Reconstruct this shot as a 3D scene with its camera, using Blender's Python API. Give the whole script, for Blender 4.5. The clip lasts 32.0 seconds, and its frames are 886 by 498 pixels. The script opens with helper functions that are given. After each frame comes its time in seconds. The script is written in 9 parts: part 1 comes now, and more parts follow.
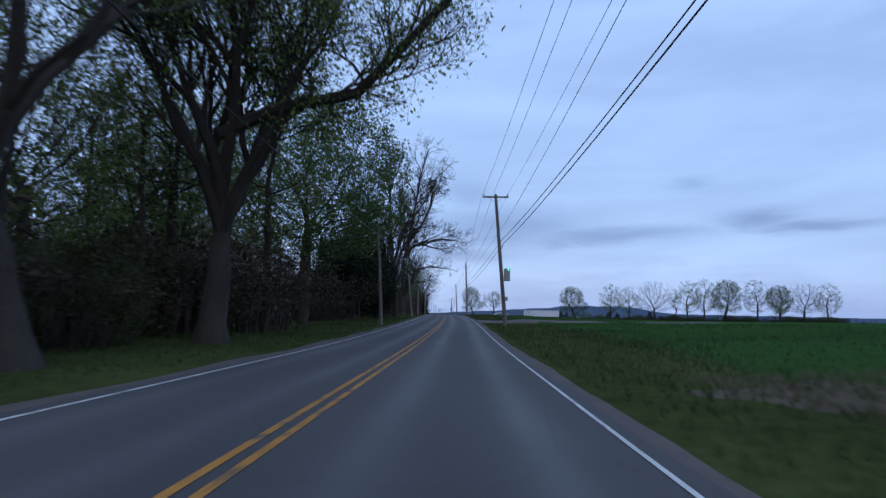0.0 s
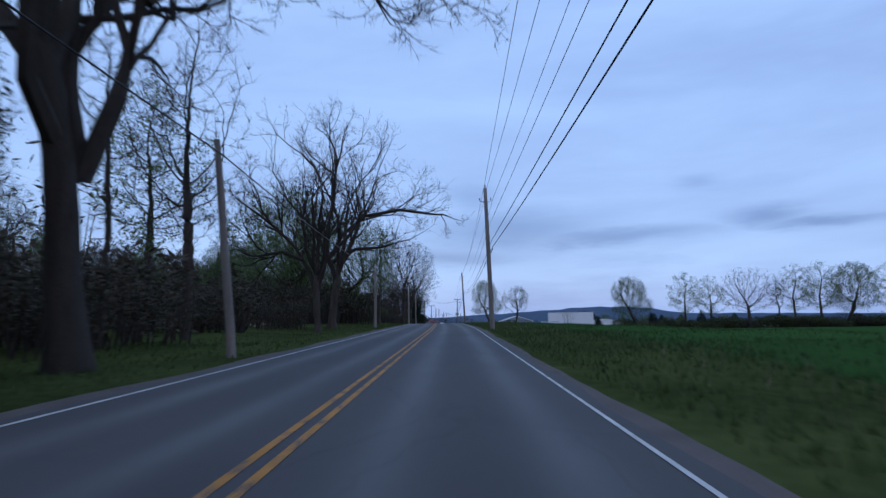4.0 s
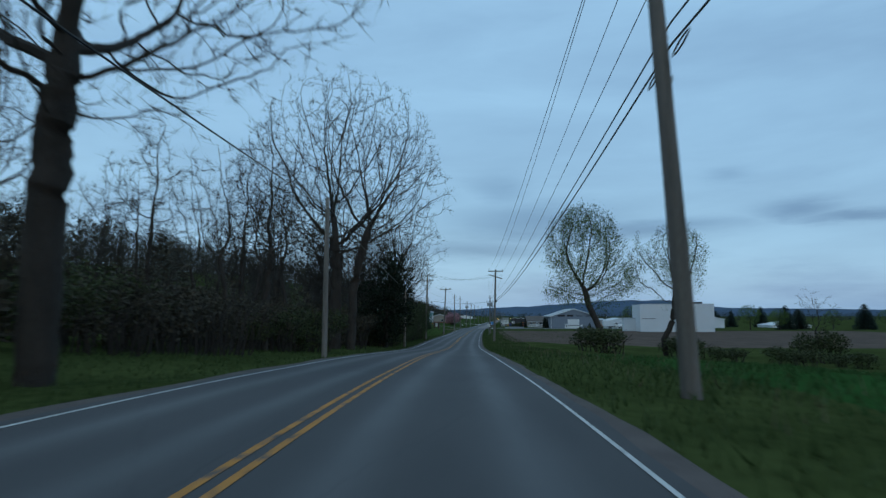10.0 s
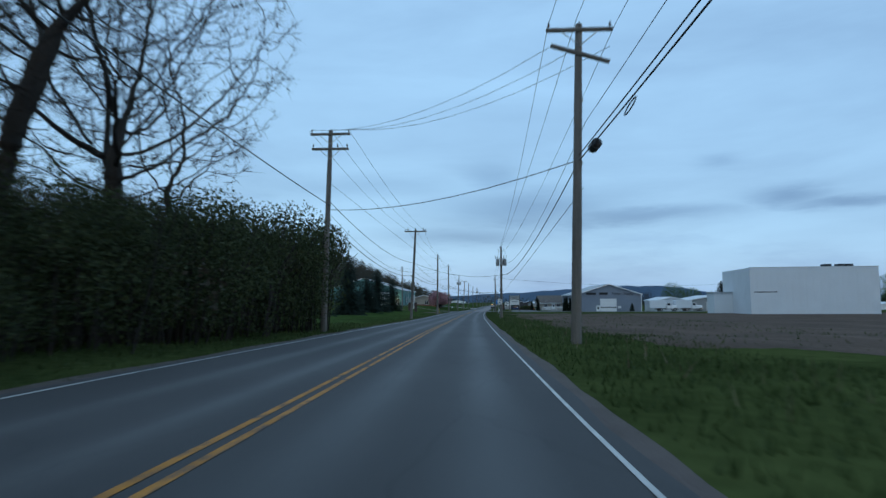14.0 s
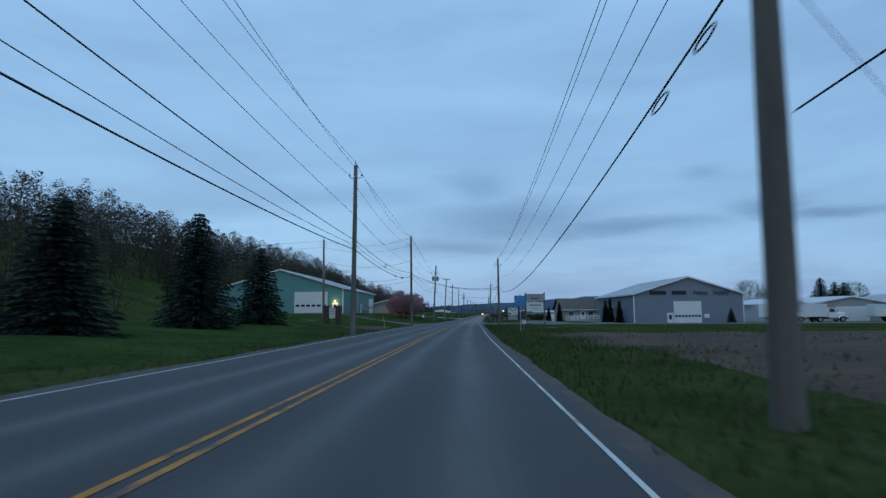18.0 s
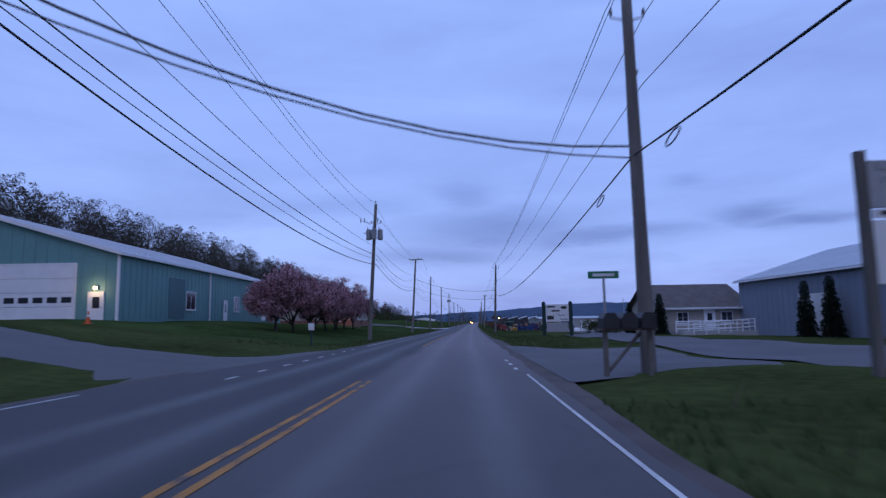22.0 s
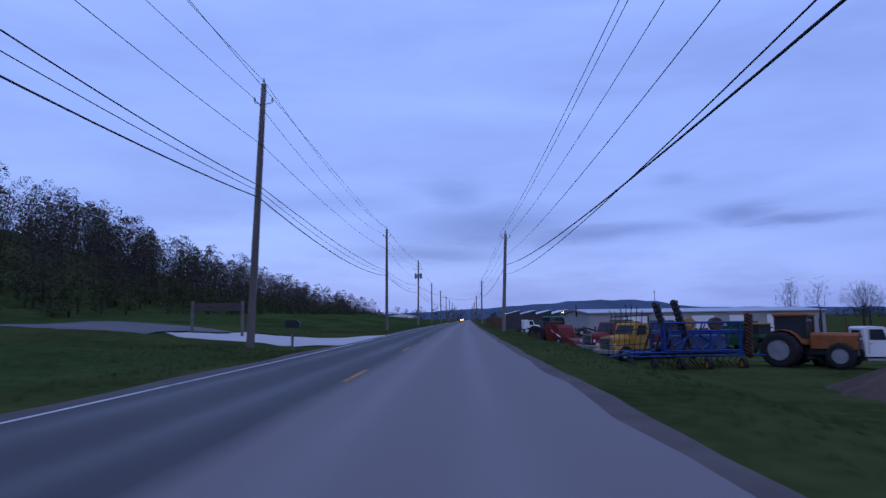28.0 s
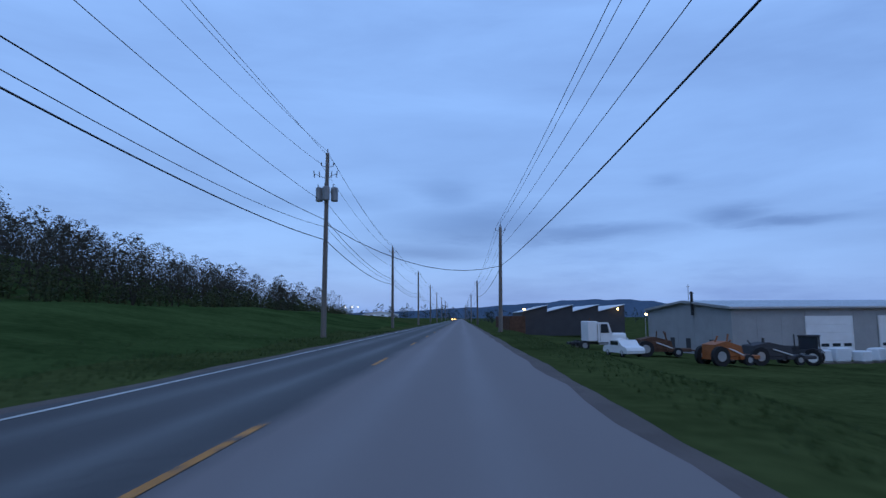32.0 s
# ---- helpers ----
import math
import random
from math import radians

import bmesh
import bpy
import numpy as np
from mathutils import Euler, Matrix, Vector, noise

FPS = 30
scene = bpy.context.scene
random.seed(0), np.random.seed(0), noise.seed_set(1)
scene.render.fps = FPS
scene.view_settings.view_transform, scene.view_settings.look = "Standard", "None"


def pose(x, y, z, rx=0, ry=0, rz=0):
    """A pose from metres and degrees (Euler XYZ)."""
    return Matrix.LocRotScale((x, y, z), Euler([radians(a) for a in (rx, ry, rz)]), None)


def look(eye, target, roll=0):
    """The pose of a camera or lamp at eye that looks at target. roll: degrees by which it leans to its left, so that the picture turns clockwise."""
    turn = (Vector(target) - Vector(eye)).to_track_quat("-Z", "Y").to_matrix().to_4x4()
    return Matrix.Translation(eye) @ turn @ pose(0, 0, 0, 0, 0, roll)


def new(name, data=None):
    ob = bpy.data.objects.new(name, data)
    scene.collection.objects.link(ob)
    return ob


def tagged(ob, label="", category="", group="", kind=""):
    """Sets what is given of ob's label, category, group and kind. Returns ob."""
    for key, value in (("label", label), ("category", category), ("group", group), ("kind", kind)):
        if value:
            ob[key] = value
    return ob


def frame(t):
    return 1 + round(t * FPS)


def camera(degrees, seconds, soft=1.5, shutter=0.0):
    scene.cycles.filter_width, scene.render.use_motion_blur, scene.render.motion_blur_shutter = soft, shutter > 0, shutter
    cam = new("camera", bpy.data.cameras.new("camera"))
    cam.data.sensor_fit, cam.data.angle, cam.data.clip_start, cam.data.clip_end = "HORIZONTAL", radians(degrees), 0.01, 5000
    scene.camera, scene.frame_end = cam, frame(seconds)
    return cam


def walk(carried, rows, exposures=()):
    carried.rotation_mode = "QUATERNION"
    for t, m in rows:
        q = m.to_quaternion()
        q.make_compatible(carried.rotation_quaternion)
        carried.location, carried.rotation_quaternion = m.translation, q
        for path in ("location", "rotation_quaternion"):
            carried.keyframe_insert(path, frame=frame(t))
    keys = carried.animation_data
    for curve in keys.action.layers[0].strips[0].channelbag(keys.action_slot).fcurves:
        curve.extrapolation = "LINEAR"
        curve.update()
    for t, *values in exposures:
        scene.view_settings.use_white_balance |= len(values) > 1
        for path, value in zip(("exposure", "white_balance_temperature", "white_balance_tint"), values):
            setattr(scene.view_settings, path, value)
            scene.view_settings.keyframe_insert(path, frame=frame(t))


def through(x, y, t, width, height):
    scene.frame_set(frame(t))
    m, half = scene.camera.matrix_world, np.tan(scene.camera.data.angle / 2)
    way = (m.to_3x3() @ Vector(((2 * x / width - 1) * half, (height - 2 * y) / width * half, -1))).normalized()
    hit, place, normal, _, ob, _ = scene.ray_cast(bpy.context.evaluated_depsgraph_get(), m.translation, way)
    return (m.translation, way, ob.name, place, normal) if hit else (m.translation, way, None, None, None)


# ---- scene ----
cam = camera(72.1, 32.0, soft=1.4, shutter=0.3)
PATH = [
    (0.0, (0.000, 0.000, 1.220), (-0.083, 9.936, 2.345), 0.58),
    (0.5, (0.176, 9.737, 1.236), (0.096, 19.671, 2.378), 0.32),
    (1.0, (0.368, 19.488, 1.320), (0.242, 29.419, 2.494), 0.03),
    (1.5, (0.561, 29.227, 1.440), (0.417, 39.157, 2.611), -0.42),
    (2.0, (0.746, 38.899, 1.590), (0.583, 48.828, 2.771), -1.12),
    (2.5, (0.912, 48.654, 1.770), (0.757, 58.583, 2.952), -1.00),
    (3.0, (1.066, 58.468, 1.961), (0.908, 68.397, 3.138), -0.82),
    (3.5, (1.200, 68.316, 2.151), (1.041, 78.242, 3.350), -0.75),
    (5.5, (1.269, 107.610, 2.776), (0.900, 117.532, 3.965), -0.61),
    (6.0, (1.252, 117.398, 2.971), (0.833, 127.317, 4.168), -0.22),
    (6.5, (1.188, 127.248, 3.059), (0.729, 137.165, 4.261), 0.06),
    (7.0, (1.060, 137.084, 3.138), (0.558, 147.003, 4.304), 0.07),
    (7.5, (0.879, 146.909, 3.214), (0.364, 156.827, 4.377), 0.10),
    (8.0, (0.650, 156.711, 3.295), (0.105, 166.626, 4.476), 0.15),
    (8.5, (0.381, 166.479, 3.360), (-0.173, 176.394, 4.537), 0.13),
    (9.0, (0.079, 176.207, 3.392), (-0.512, 186.123, 4.545), 0.10),
    (9.5, (-0.224, 185.920, 3.390), (-0.827, 195.839, 4.503), -0.01),
    (10.0, (-0.532, 195.650, 3.355), (-1.130, 205.575, 4.423), -0.06),
    (10.5, (-0.812, 205.397, 3.223), (-1.405, 215.329, 4.228), -0.24),
    (11.0, (-1.064, 215.117, 2.924), (-1.643, 225.057, 3.848), 0.18),
    (11.5, (-1.296, 224.814, 2.565), (-1.858, 234.763, 3.405), -0.15),
    (12.0, (-1.489, 234.498, 2.153), (-2.014, 244.453, 2.943), -0.46),
    (12.5, (-1.632, 244.183, 1.686), (-2.140, 254.142, 2.434), -0.35),
    (13.0, (-1.723, 253.915, 1.216), (-2.216, 263.874, 1.973), -0.22),
    (13.5, (-1.802, 263.715, 0.838), (-2.289, 273.671, 1.646), -0.31),
    (14.0, (-1.877, 273.541, 0.545), (-2.356, 283.492, 1.404), -0.28),
    (14.5, (-1.944, 283.366, 0.332), (-2.413, 293.313, 1.246), -0.16),
    (16.5, (-1.907, 322.591, -0.025), (-2.249, 332.539, 0.933), -0.05),
    (17.0, (-1.823, 332.479, -0.190), (-2.131, 342.426, 0.788), -0.11),
    (17.5, (-1.709, 342.287, -0.356), (-1.988, 352.233, 0.644), -0.35),
    (18.0, (-1.598, 352.065, -0.481), (-1.849, 362.009, 0.547), -0.39),
    (18.5, (-1.499, 361.817, -0.616), (-1.713, 371.759, 0.437), -0.49),
    (19.0, (-1.396, 371.528, -0.731), (-1.586, 381.466, 0.367), -0.65),
    (19.5, (-1.257, 381.255, -0.775), (-1.416, 391.191, 0.338), -0.72),
    (20.0, (-1.092, 391.029, -0.789), (-1.217, 400.966, 0.321), -0.70),
    (20.5, (-0.913, 400.867, -0.807), (-1.010, 410.802, 0.325), -0.56),
    (21.0, (-0.720, 410.757, -0.853), (-0.791, 420.692, 0.280), -0.57),
    (21.5, (-0.527, 420.652, -0.951), (-0.571, 430.586, 0.199), -0.54),
    (22.0, (-0.334, 430.520, -1.073), (-0.363, 440.451, 0.097), -0.97),
    (22.5, (-0.098, 440.391, -1.129), (-0.094, 450.323, 0.034), -0.85),
    (23.0, (0.181, 450.257, -1.167), (0.217, 460.190, -0.016), -0.73),
    (23.5, (0.506, 460.099, -1.208), (0.566, 470.034, -0.068), -0.86),
    (24.0, (0.870, 469.931, -1.277), (0.953, 479.867, -0.153), -1.04),
    (24.5, (1.262, 479.765, -1.357), (1.361, 489.702, -0.246), -1.10),
    (25.0, (1.672, 489.614, -1.441), (1.785, 499.551, -0.329), -1.23),
    (25.5, (2.093, 499.468, -1.535), (2.220, 509.405, -0.424), -1.26),
    (27.5, (3.844, 539.008, -1.772), (4.016, 548.942, -0.642), -0.92),
    (28.0, (4.228, 548.801, -1.810), (4.363, 558.736, -0.674), -0.85),
    (28.5, (4.599, 558.630, -1.840), (4.745, 568.564, -0.710), -0.90),
    (29.0, (4.976, 568.460, -1.853), (5.108, 578.396, -0.728), -0.96),
    (29.5, (5.385, 578.250, -1.824), (5.524, 588.187, -0.711), -0.72),
    (30.0, (5.820, 587.998, -1.795), (5.981, 597.934, -0.680), -0.56),
    (30.5, (6.267, 597.758, -1.792), (6.466, 607.694, -0.681), -0.47),
    (31.0, (6.742, 607.550, -1.784), (6.921, 617.484, -0.658), -0.73),
    (31.5, (7.236, 617.283, -1.788), (7.447, 627.217, -0.664), -0.69),
    (32.0, (7.739, 626.954, -1.812), (7.996, 636.889, -0.696), -0.47),
]
walk(cam, [(t, look(eye, target, roll)) for t, eye, target, roll in PATH], [(0, 0.3, 6400, 12), (3.5, 0.25, 6100, 16), (5.5, 0.15, 6550, -14), (7, 0.1, 7000, -24), (8.2, 0.06, 7050, -25), (9.5, 0.02, 6600, -15), (11, 0.1, 6600, -9), (12, 0.25, 6900, -16), (13, 0.4, 6450, -1), (14, 0.25, 6500, -8), (15, 0.05, 6500, -18), (17, 0.0, 6350, -16), (19, -0.05, 5900, 9), (22, -0.08, 5600, 31), (23, -0.08, 5700, 28), (24, -0.08, 5580, 32), (29.5, -0.08, 5500, 34), (30.6, -0.1, 5700, 5), (32, -0.1, 5420, 10)])

# ==== scene body ====

# ---- light ----
world = bpy.data.worlds.new("overcast_dusk")
scene.world = world
world.use_nodes = True
wn, wl = world.node_tree.nodes, world.node_tree.links
wn.clear()
w_out = wn.new("ShaderNodeOutputWorld")
w_bg = wn.new("ShaderNodeBackground")
w_sky = wn.new("ShaderNodeTexSky")
w_sky.sky_type = "NISHITA"
w_sky.sun_disc = False
w_sky.sun_elevation = radians(4)
w_sky.sun_rotation = radians(150)
w_co = wn.new("ShaderNodeTexCoord")
w_map = wn.new("ShaderNodeMapping")
w_map.inputs["Scale"].default_value = (1.0, 1.0, 4.5)
w_noise = wn.new("ShaderNodeTexNoise")
w_noise.inputs["Scale"].default_value = 1.9
w_noise.inputs["Detail"].default_value = 6
w_noise.inputs["Roughness"].default_value = 0.55
w_noise.inputs["Distortion"].default_value = 0.3
w_ramp = wn.new("ShaderNodeValToRGB")
w_ramp.color_ramp.elements[0].position = 0.3
w_ramp.color_ramp.elements[0].color = (0.25, 0.375, 0.66, 1)
w_ramp.color_ramp.elements[1].position = 0.66
w_ramp.color_ramp.elements[1].color = (0.335, 0.5, 0.83, 1)
w_mix = wn.new("ShaderNodeMix")
w_mix.data_type = "RGBA"
w_mix.inputs["Factor"].default_value = 0.97
w_bg.inputs["Strength"].default_value = 1.0
wl.new(w_co.outputs["Generated"], w_map.inputs["Vector"])
wl.new(w_map.outputs["Vector"], w_noise.inputs["Vector"])
wl.new(w_noise.outputs["Fac"], w_ramp.inputs["Fac"])
wl.new(w_sky.outputs["Color"], w_mix.inputs["A"])
# thin dark cloud streaks low over the horizon
w_map2 = wn.new("ShaderNodeMapping")
w_map2.inputs["Scale"].default_value = (1.0, 1.0, 5.5)
w_map2.inputs["Location"].default_value = (0.35, 0.2, 0.1)
w_streak = wn.new("ShaderNodeTexNoise")
w_streak.inputs["Scale"].default_value, w_streak.inputs["Detail"].default_value, w_streak.inputs["Roughness"].default_value = 3.0, 7, 0.6
w_thr = wn.new("ShaderNodeMapRange")
w_thr.inputs["From Min"].default_value, w_thr.inputs["From Max"].default_value = 0.5, 0.68
w_sep = wn.new("ShaderNodeSeparateXYZ")
w_low = wn.new("ShaderNodeMapRange")
w_low.interpolation_type = "SMOOTHSTEP"
w_low.inputs["From Min"].default_value, w_low.inputs["From Max"].default_value = 0.3, 0.06
w_mul = wn.new("ShaderNodeMath")
w_mul.operation = "MULTIPLY"
w_dim = wn.new("ShaderNodeMix")
w_dim.data_type = "RGBA"
w_dim.blend_type = "MULTIPLY"
w_dim.inputs["B"].default_value = (0.78, 0.8, 0.87, 1)
wl.new(w_co.outputs["Generated"], w_map2.inputs["Vector"])
wl.new(w_map2.outputs["Vector"], w_streak.inputs["Vector"])
wl.new(w_streak.outputs["Fac"], w_thr.inputs["Value"])
wl.new(w_co.outputs["Generated"], w_sep.inputs["Vector"])
wl.new(w_sep.outputs["Z"], w_low.inputs["Value"])
wl.new(w_thr.outputs["Result"], w_mul.inputs[0])
wl.new(w_low.outputs["Result"], w_mul.inputs[1])
wl.new(w_mul.outputs[0], w_dim.inputs["Factor"])
wl.new(w_ramp.outputs["Color"], w_dim.inputs["A"])


def sky_math(op, a, c):
    k = wn.new("ShaderNodeMath")
    k.operation = op
    for i, q in enumerate((a, c)):
        if isinstance(q, (int, float)):
            k.inputs[i].default_value = q
        else:
            wl.new(q, k.inputs[i])
    return k.outputs[0]


# grey cloud banks low in the north: bearing, height, half width, half thickness, depth
w_side, w_up = sky_math("DIVIDE", w_sep.outputs["X"], sky_math("MAXIMUM", w_sep.outputs["Y"], 0.05)), w_sep.outputs["Z"]
w_edge = sky_math("MULTIPLY", sky_math("SUBTRACT", w_streak.outputs["Fac"], 0.5), 0.16)
w_bank = None
for side, height, wide, thick, deep in ((0.08, 0.145, 0.16, 0.03, 0.938), (-0.02, 0.105, 0.13, 0.016, 0.875), (0.26, 0.13, 0.17, 0.014, 1), (0.03, 0.195, 0.05, 0.03, 0.625), (0.5, 0.143, 0.07, 0.013, 1), (0.6, 0.132, 0.12, 0.008, 1), (-0.2, 0.18, 0.2, 0.02, 0.438), (0.4, 0.205, 0.04, 0.01, 0.5)):
    du = sky_math("DIVIDE", sky_math("SUBTRACT", sky_math("ADD", w_side, sky_math("MULTIPLY", w_edge, 0.8)), side), wide)
    dv = sky_math("DIVIDE", sky_math("SUBTRACT", sky_math("ADD", w_up, sky_math("MULTIPLY", w_edge, 0.35)), height), thick)
    g = sky_math("MULTIPLY", sky_math("POWER", 2.718, sky_math("MULTIPLY", sky_math("ADD", sky_math("MULTIPLY", du, du), sky_math("MULTIPLY", dv, dv)), -1.0)), deep)
    w_bank = g if w_bank is None else sky_math("MAXIMUM", w_bank, g)
w_grey = wn.new("ShaderNodeMix")
w_grey.data_type, w_grey.blend_type = "RGBA", "MULTIPLY"
w_grey.inputs["B"].default_value = (0.54, 0.58, 0.68, 1)
wl.new(w_bank, w_grey.inputs["Factor"])
wl.new(w_dim.outputs["Result"], w_grey.inputs["A"])
wl.new(w_grey.outputs["Result"], w_mix.inputs["B"])
wl.new(w_mix.outputs["Result"], w_bg.inputs["Color"])
wl.new(w_bg.outputs["Background"], w_out.inputs["Surface"])

sun = new("sun", bpy.data.lights.new("sun", "SUN"))
sun.data.energy = 0.35
sun.data.angle = radians(25)
sun.data.color = (0.9, 0.93, 1.0)
sun.matrix_world = look((0, 0, 60), (25, 40, 0))

# ---- materials ----


def material(name, color, rough=0.8, metal=0.0, spread=0.25, scale=3.0, fine=40.0, bump=0.2, bump_dist=0.02, second=None, random_tint=0.0, emit=0.0, spec=0.3, stretch=(1, 1, 1)):
    m = bpy.data.materials.new(name)
    m.use_nodes = True
    n, l = m.node_tree.nodes, m.node_tree.links
    b = n["Principled BSDF"]
    co = n.new("ShaderNodeTexCoord")
    mp = n.new("ShaderNodeMapping")
    mp.inputs["Scale"].default_value = stretch
    l.new(co.outputs["Object"], mp.inputs["Vector"])
    big, small = n.new("ShaderNodeTexNoise"), n.new("ShaderNodeTexNoise")
    big.inputs["Scale"].default_value, big.inputs["Detail"].default_value = scale, 5
    small.inputs["Scale"].default_value, small.inputs["Detail"].default_value = fine, 3
    for t in (big, small):
        l.new(mp.outputs["Vector"], t.inputs["Vector"])
    dark = [c * (1 - spread) for c in color]
    light = second or [min(1, c * (1 + spread)) for c in color]
    ramp = n.new("ShaderNodeValToRGB")
    ramp.color_ramp.elements[0].position, ramp.color_ramp.elements[1].position = 0.3, 0.7
    ramp.color_ramp.elements[0].color, ramp.color_ramp.elements[1].color = (*dark, 1), (*light, 1)
    mixf = n.new("ShaderNodeMath")
    mixf.operation = "MULTIPLY_ADD"
    mixf.inputs[1].default_value, mixf.inputs[2].default_value = 0.4, 0.0
    add = n.new("ShaderNodeMath")
    add.operation = "MULTIPLY_ADD"
    add.inputs[1].default_value = 0.6
    l.new(small.outputs["Fac"], mixf.inputs[0])
    l.new(big.outputs["Fac"], add.inputs[0])
    l.new(mixf.outputs[0], add.inputs[2])
    l.new(add.outputs[0], ramp.inputs["Fac"])
    col = ramp.outputs["Color"]
    if random_tint:
        info = n.new("ShaderNodeObjectInfo")
        hsv = n.new("ShaderNodeHueSaturation")
        mr = n.new("ShaderNodeMapRange")
        mr.inputs["To Min"].default_value, mr.inputs["To Max"].default_value = 1 - random_tint, 1 + random_tint
        l.new(info.outputs["Random"], mr.inputs["Value"])
        l.new(mr.outputs["Result"], hsv.inputs["Value"])
        l.new(col, hsv.inputs["Color"])
        col = hsv.outputs["Color"]
    l.new(col, b.inputs["Base Color"])
    b.inputs["Roughness"].default_value, b.inputs["Metallic"].default_value = rough, metal
    b.inputs["Specular IOR Level"].default_value = spec
    if bump:
        bp = n.new("ShaderNodeBump")
        bp.inputs["Strength"].default_value, bp.inputs["Distance"].default_value = bump, bump_dist
        l.new(small.outputs["Fac"], bp.inputs["Height"])
        l.new(bp.outputs["Normal"], b.inputs["Normal"])
    if emit:
        b.inputs["Emission Color"].default_value = (*color, 1)
        b.inputs["Emission Strength"].default_value = emit
    return m


def foliage(name, dark, light, rough=0.7, through=0.25):
    """Leaves: each one has its own shade, and some light passes through."""
    m = bpy.data.materials.new(name)
    m.use_nodes = True
    n, l = m.node_tree.nodes, m.node_tree.links
    b = n["Principled BSDF"]
    geo = n.new("ShaderNodeNewGeometry")
    ramp = n.new("ShaderNodeValToRGB")
    ramp.color_ramp.elements[0].color, ramp.color_ramp.elements[1].color = (*dark, 1), (*light, 1)
    l.new(geo.outputs["Random Per Island"], ramp.inputs["Fac"])
    l.new(ramp.outputs["Color"], b.inputs["Base Color"])
    b.inputs["Roughness"].default_value = rough
    b.inputs["Specular IOR Level"].default_value = 0.15
    tr = n.new("ShaderNodeBsdfTranslucent")
    l.new(ramp.outputs["Color"], tr.inputs["Color"])
    mx = n.new("ShaderNodeMixShader")
    mx.inputs["Fac"].default_value = through
    l.new(b.outputs["BSDF"], mx.inputs[1])
    l.new(tr.outputs["BSDF"], mx.inputs[2])
    l.new(mx.outputs["Shader"], n["Material Output"].inputs["Surface"])
    return m


M_GRASS = material("grass", (0.042, 0.061, 0.02), 0.95, scale=0.2, fine=2.6, spread=0.5, second=(0.075, 0.092, 0.032), bump=0.6, bump_dist=0.12, spec=0.0)
M_FIELD = material("young_wheat", (0.03, 0.072, 0.02), 0.95, scale=0.05, fine=1.5, spread=0.3, bump=0.5, bump_dist=0.1, spec=0.0)
M_LAWN = material("lawn", (0.032, 0.058, 0.017), 0.95, scale=0.22, fine=2.5, spread=0.45, second=(0.062, 0.092, 0.03), bump=0.5, bump_dist=0.06, spec=0.0)
M_SOIL = material("ploughed_soil", (0.085, 0.06, 0.045), 1.0, scale=0.25, fine=3.0, spread=0.4, bump=0.8, bump_dist=0.12, spec=0.1)
M_STUBBLE = material("stubble", (0.17, 0.125, 0.075), 1.0, scale=0.2, fine=3.0, spread=0.35, bump=0.7, bump_dist=0.1, spec=0.1)
M_LOT = material("worn_asphalt", (0.1, 0.098, 0.1), 0.85, scale=0.3, fine=30.0, spread=0.2, bump=0.3, bump_dist=0.01)
M_GRAVEL = material("gravel_shoulder", (0.095, 0.077, 0.069), 0.95, scale=1.2, fine=28.0, spread=0.35, bump=0.9, bump_dist=0.02)
M_CONCRETE = material("concrete", (0.44, 0.42, 0.41), 0.9, scale=0.5, fine=20.0, spread=0.12, bump=0.2)
M_POLE = material("weathered_pole_wood", (0.145, 0.13, 0.116), 0.9, scale=1.5, fine=22.0, spread=0.4, bump=0.5, stretch=(3, 3, 0.25), random_tint=0.2)
M_ARM = material("grey_timber", (0.13, 0.115, 0.1), 0.9, scale=2, fine=30.0, spread=0.3)
M_METAL = material("galvanised_steel", (0.33, 0.34, 0.35), 0.5, 0.7, scale=3, fine=30, spread=0.15, bump=0.05)
M_GREYPAINT = material("grey_equipment_paint", (0.24, 0.25, 0.26), 0.5, 0.1, spread=0.15, bump=0.05)
M_CERAMIC = material("brown_porcelain", (0.055, 0.04, 0.035), 0.3, spread=0.2, bump=0.0)
M_WIRE = material("weathered_cable", (0.03, 0.031, 0.035), 0.6, 0.0, spread=0.2, bump=0.0)
M_BARK = material("bark", (0.045, 0.038, 0.032), 0.95, scale=1.5, fine=14.0, spread=0.4, bump=0.9, bump_dist=0.05, stretch=(2, 2, 0.5), random_tint=0.2)
M_TWIG = material("bare_twigs", (0.034, 0.029, 0.025), 0.95, scale=1.0, fine=5.0, spread=0.3, bump=0.0, random_tint=0.2)
M_LEAF_SPRING = foliage("spring_leaves", (0.06, 0.1, 0.025), (0.15, 0.21, 0.06), through=0.4)
M_LEAF_CHESTNUT = foliage("dark_spring_leaves", (0.045, 0.08, 0.025), (0.11, 0.17, 0.06), through=0.45)
M_HEDGE = foliage("hedge_leaves", (0.026, 0.036, 0.016), (0.066, 0.08, 0.034), through=0.2)
M_LEAF_WILLOW = foliage("willow_leaves", (0.06, 0.095, 0.036), (0.13, 0.175, 0.075), through=0.4)
M_LEAF_DARK = foliage("dark_evergreen_needles", (0.007, 0.012, 0.008), (0.017, 0.027, 0.014), through=0.05)
M_SPRUCE = foliage("blue_spruce_needles", (0.012, 0.021, 0.018), (0.032, 0.05, 0.04), through=0.1)
M_BLOSSOM = foliage("pink_cherry_blossom", (0.3, 0.14, 0.17), (0.58, 0.36, 0.38), through=0.3)
M_SHRUB = foliage("shrub_leaves", (0.03, 0.04, 0.018), (0.075, 0.085, 0.035))
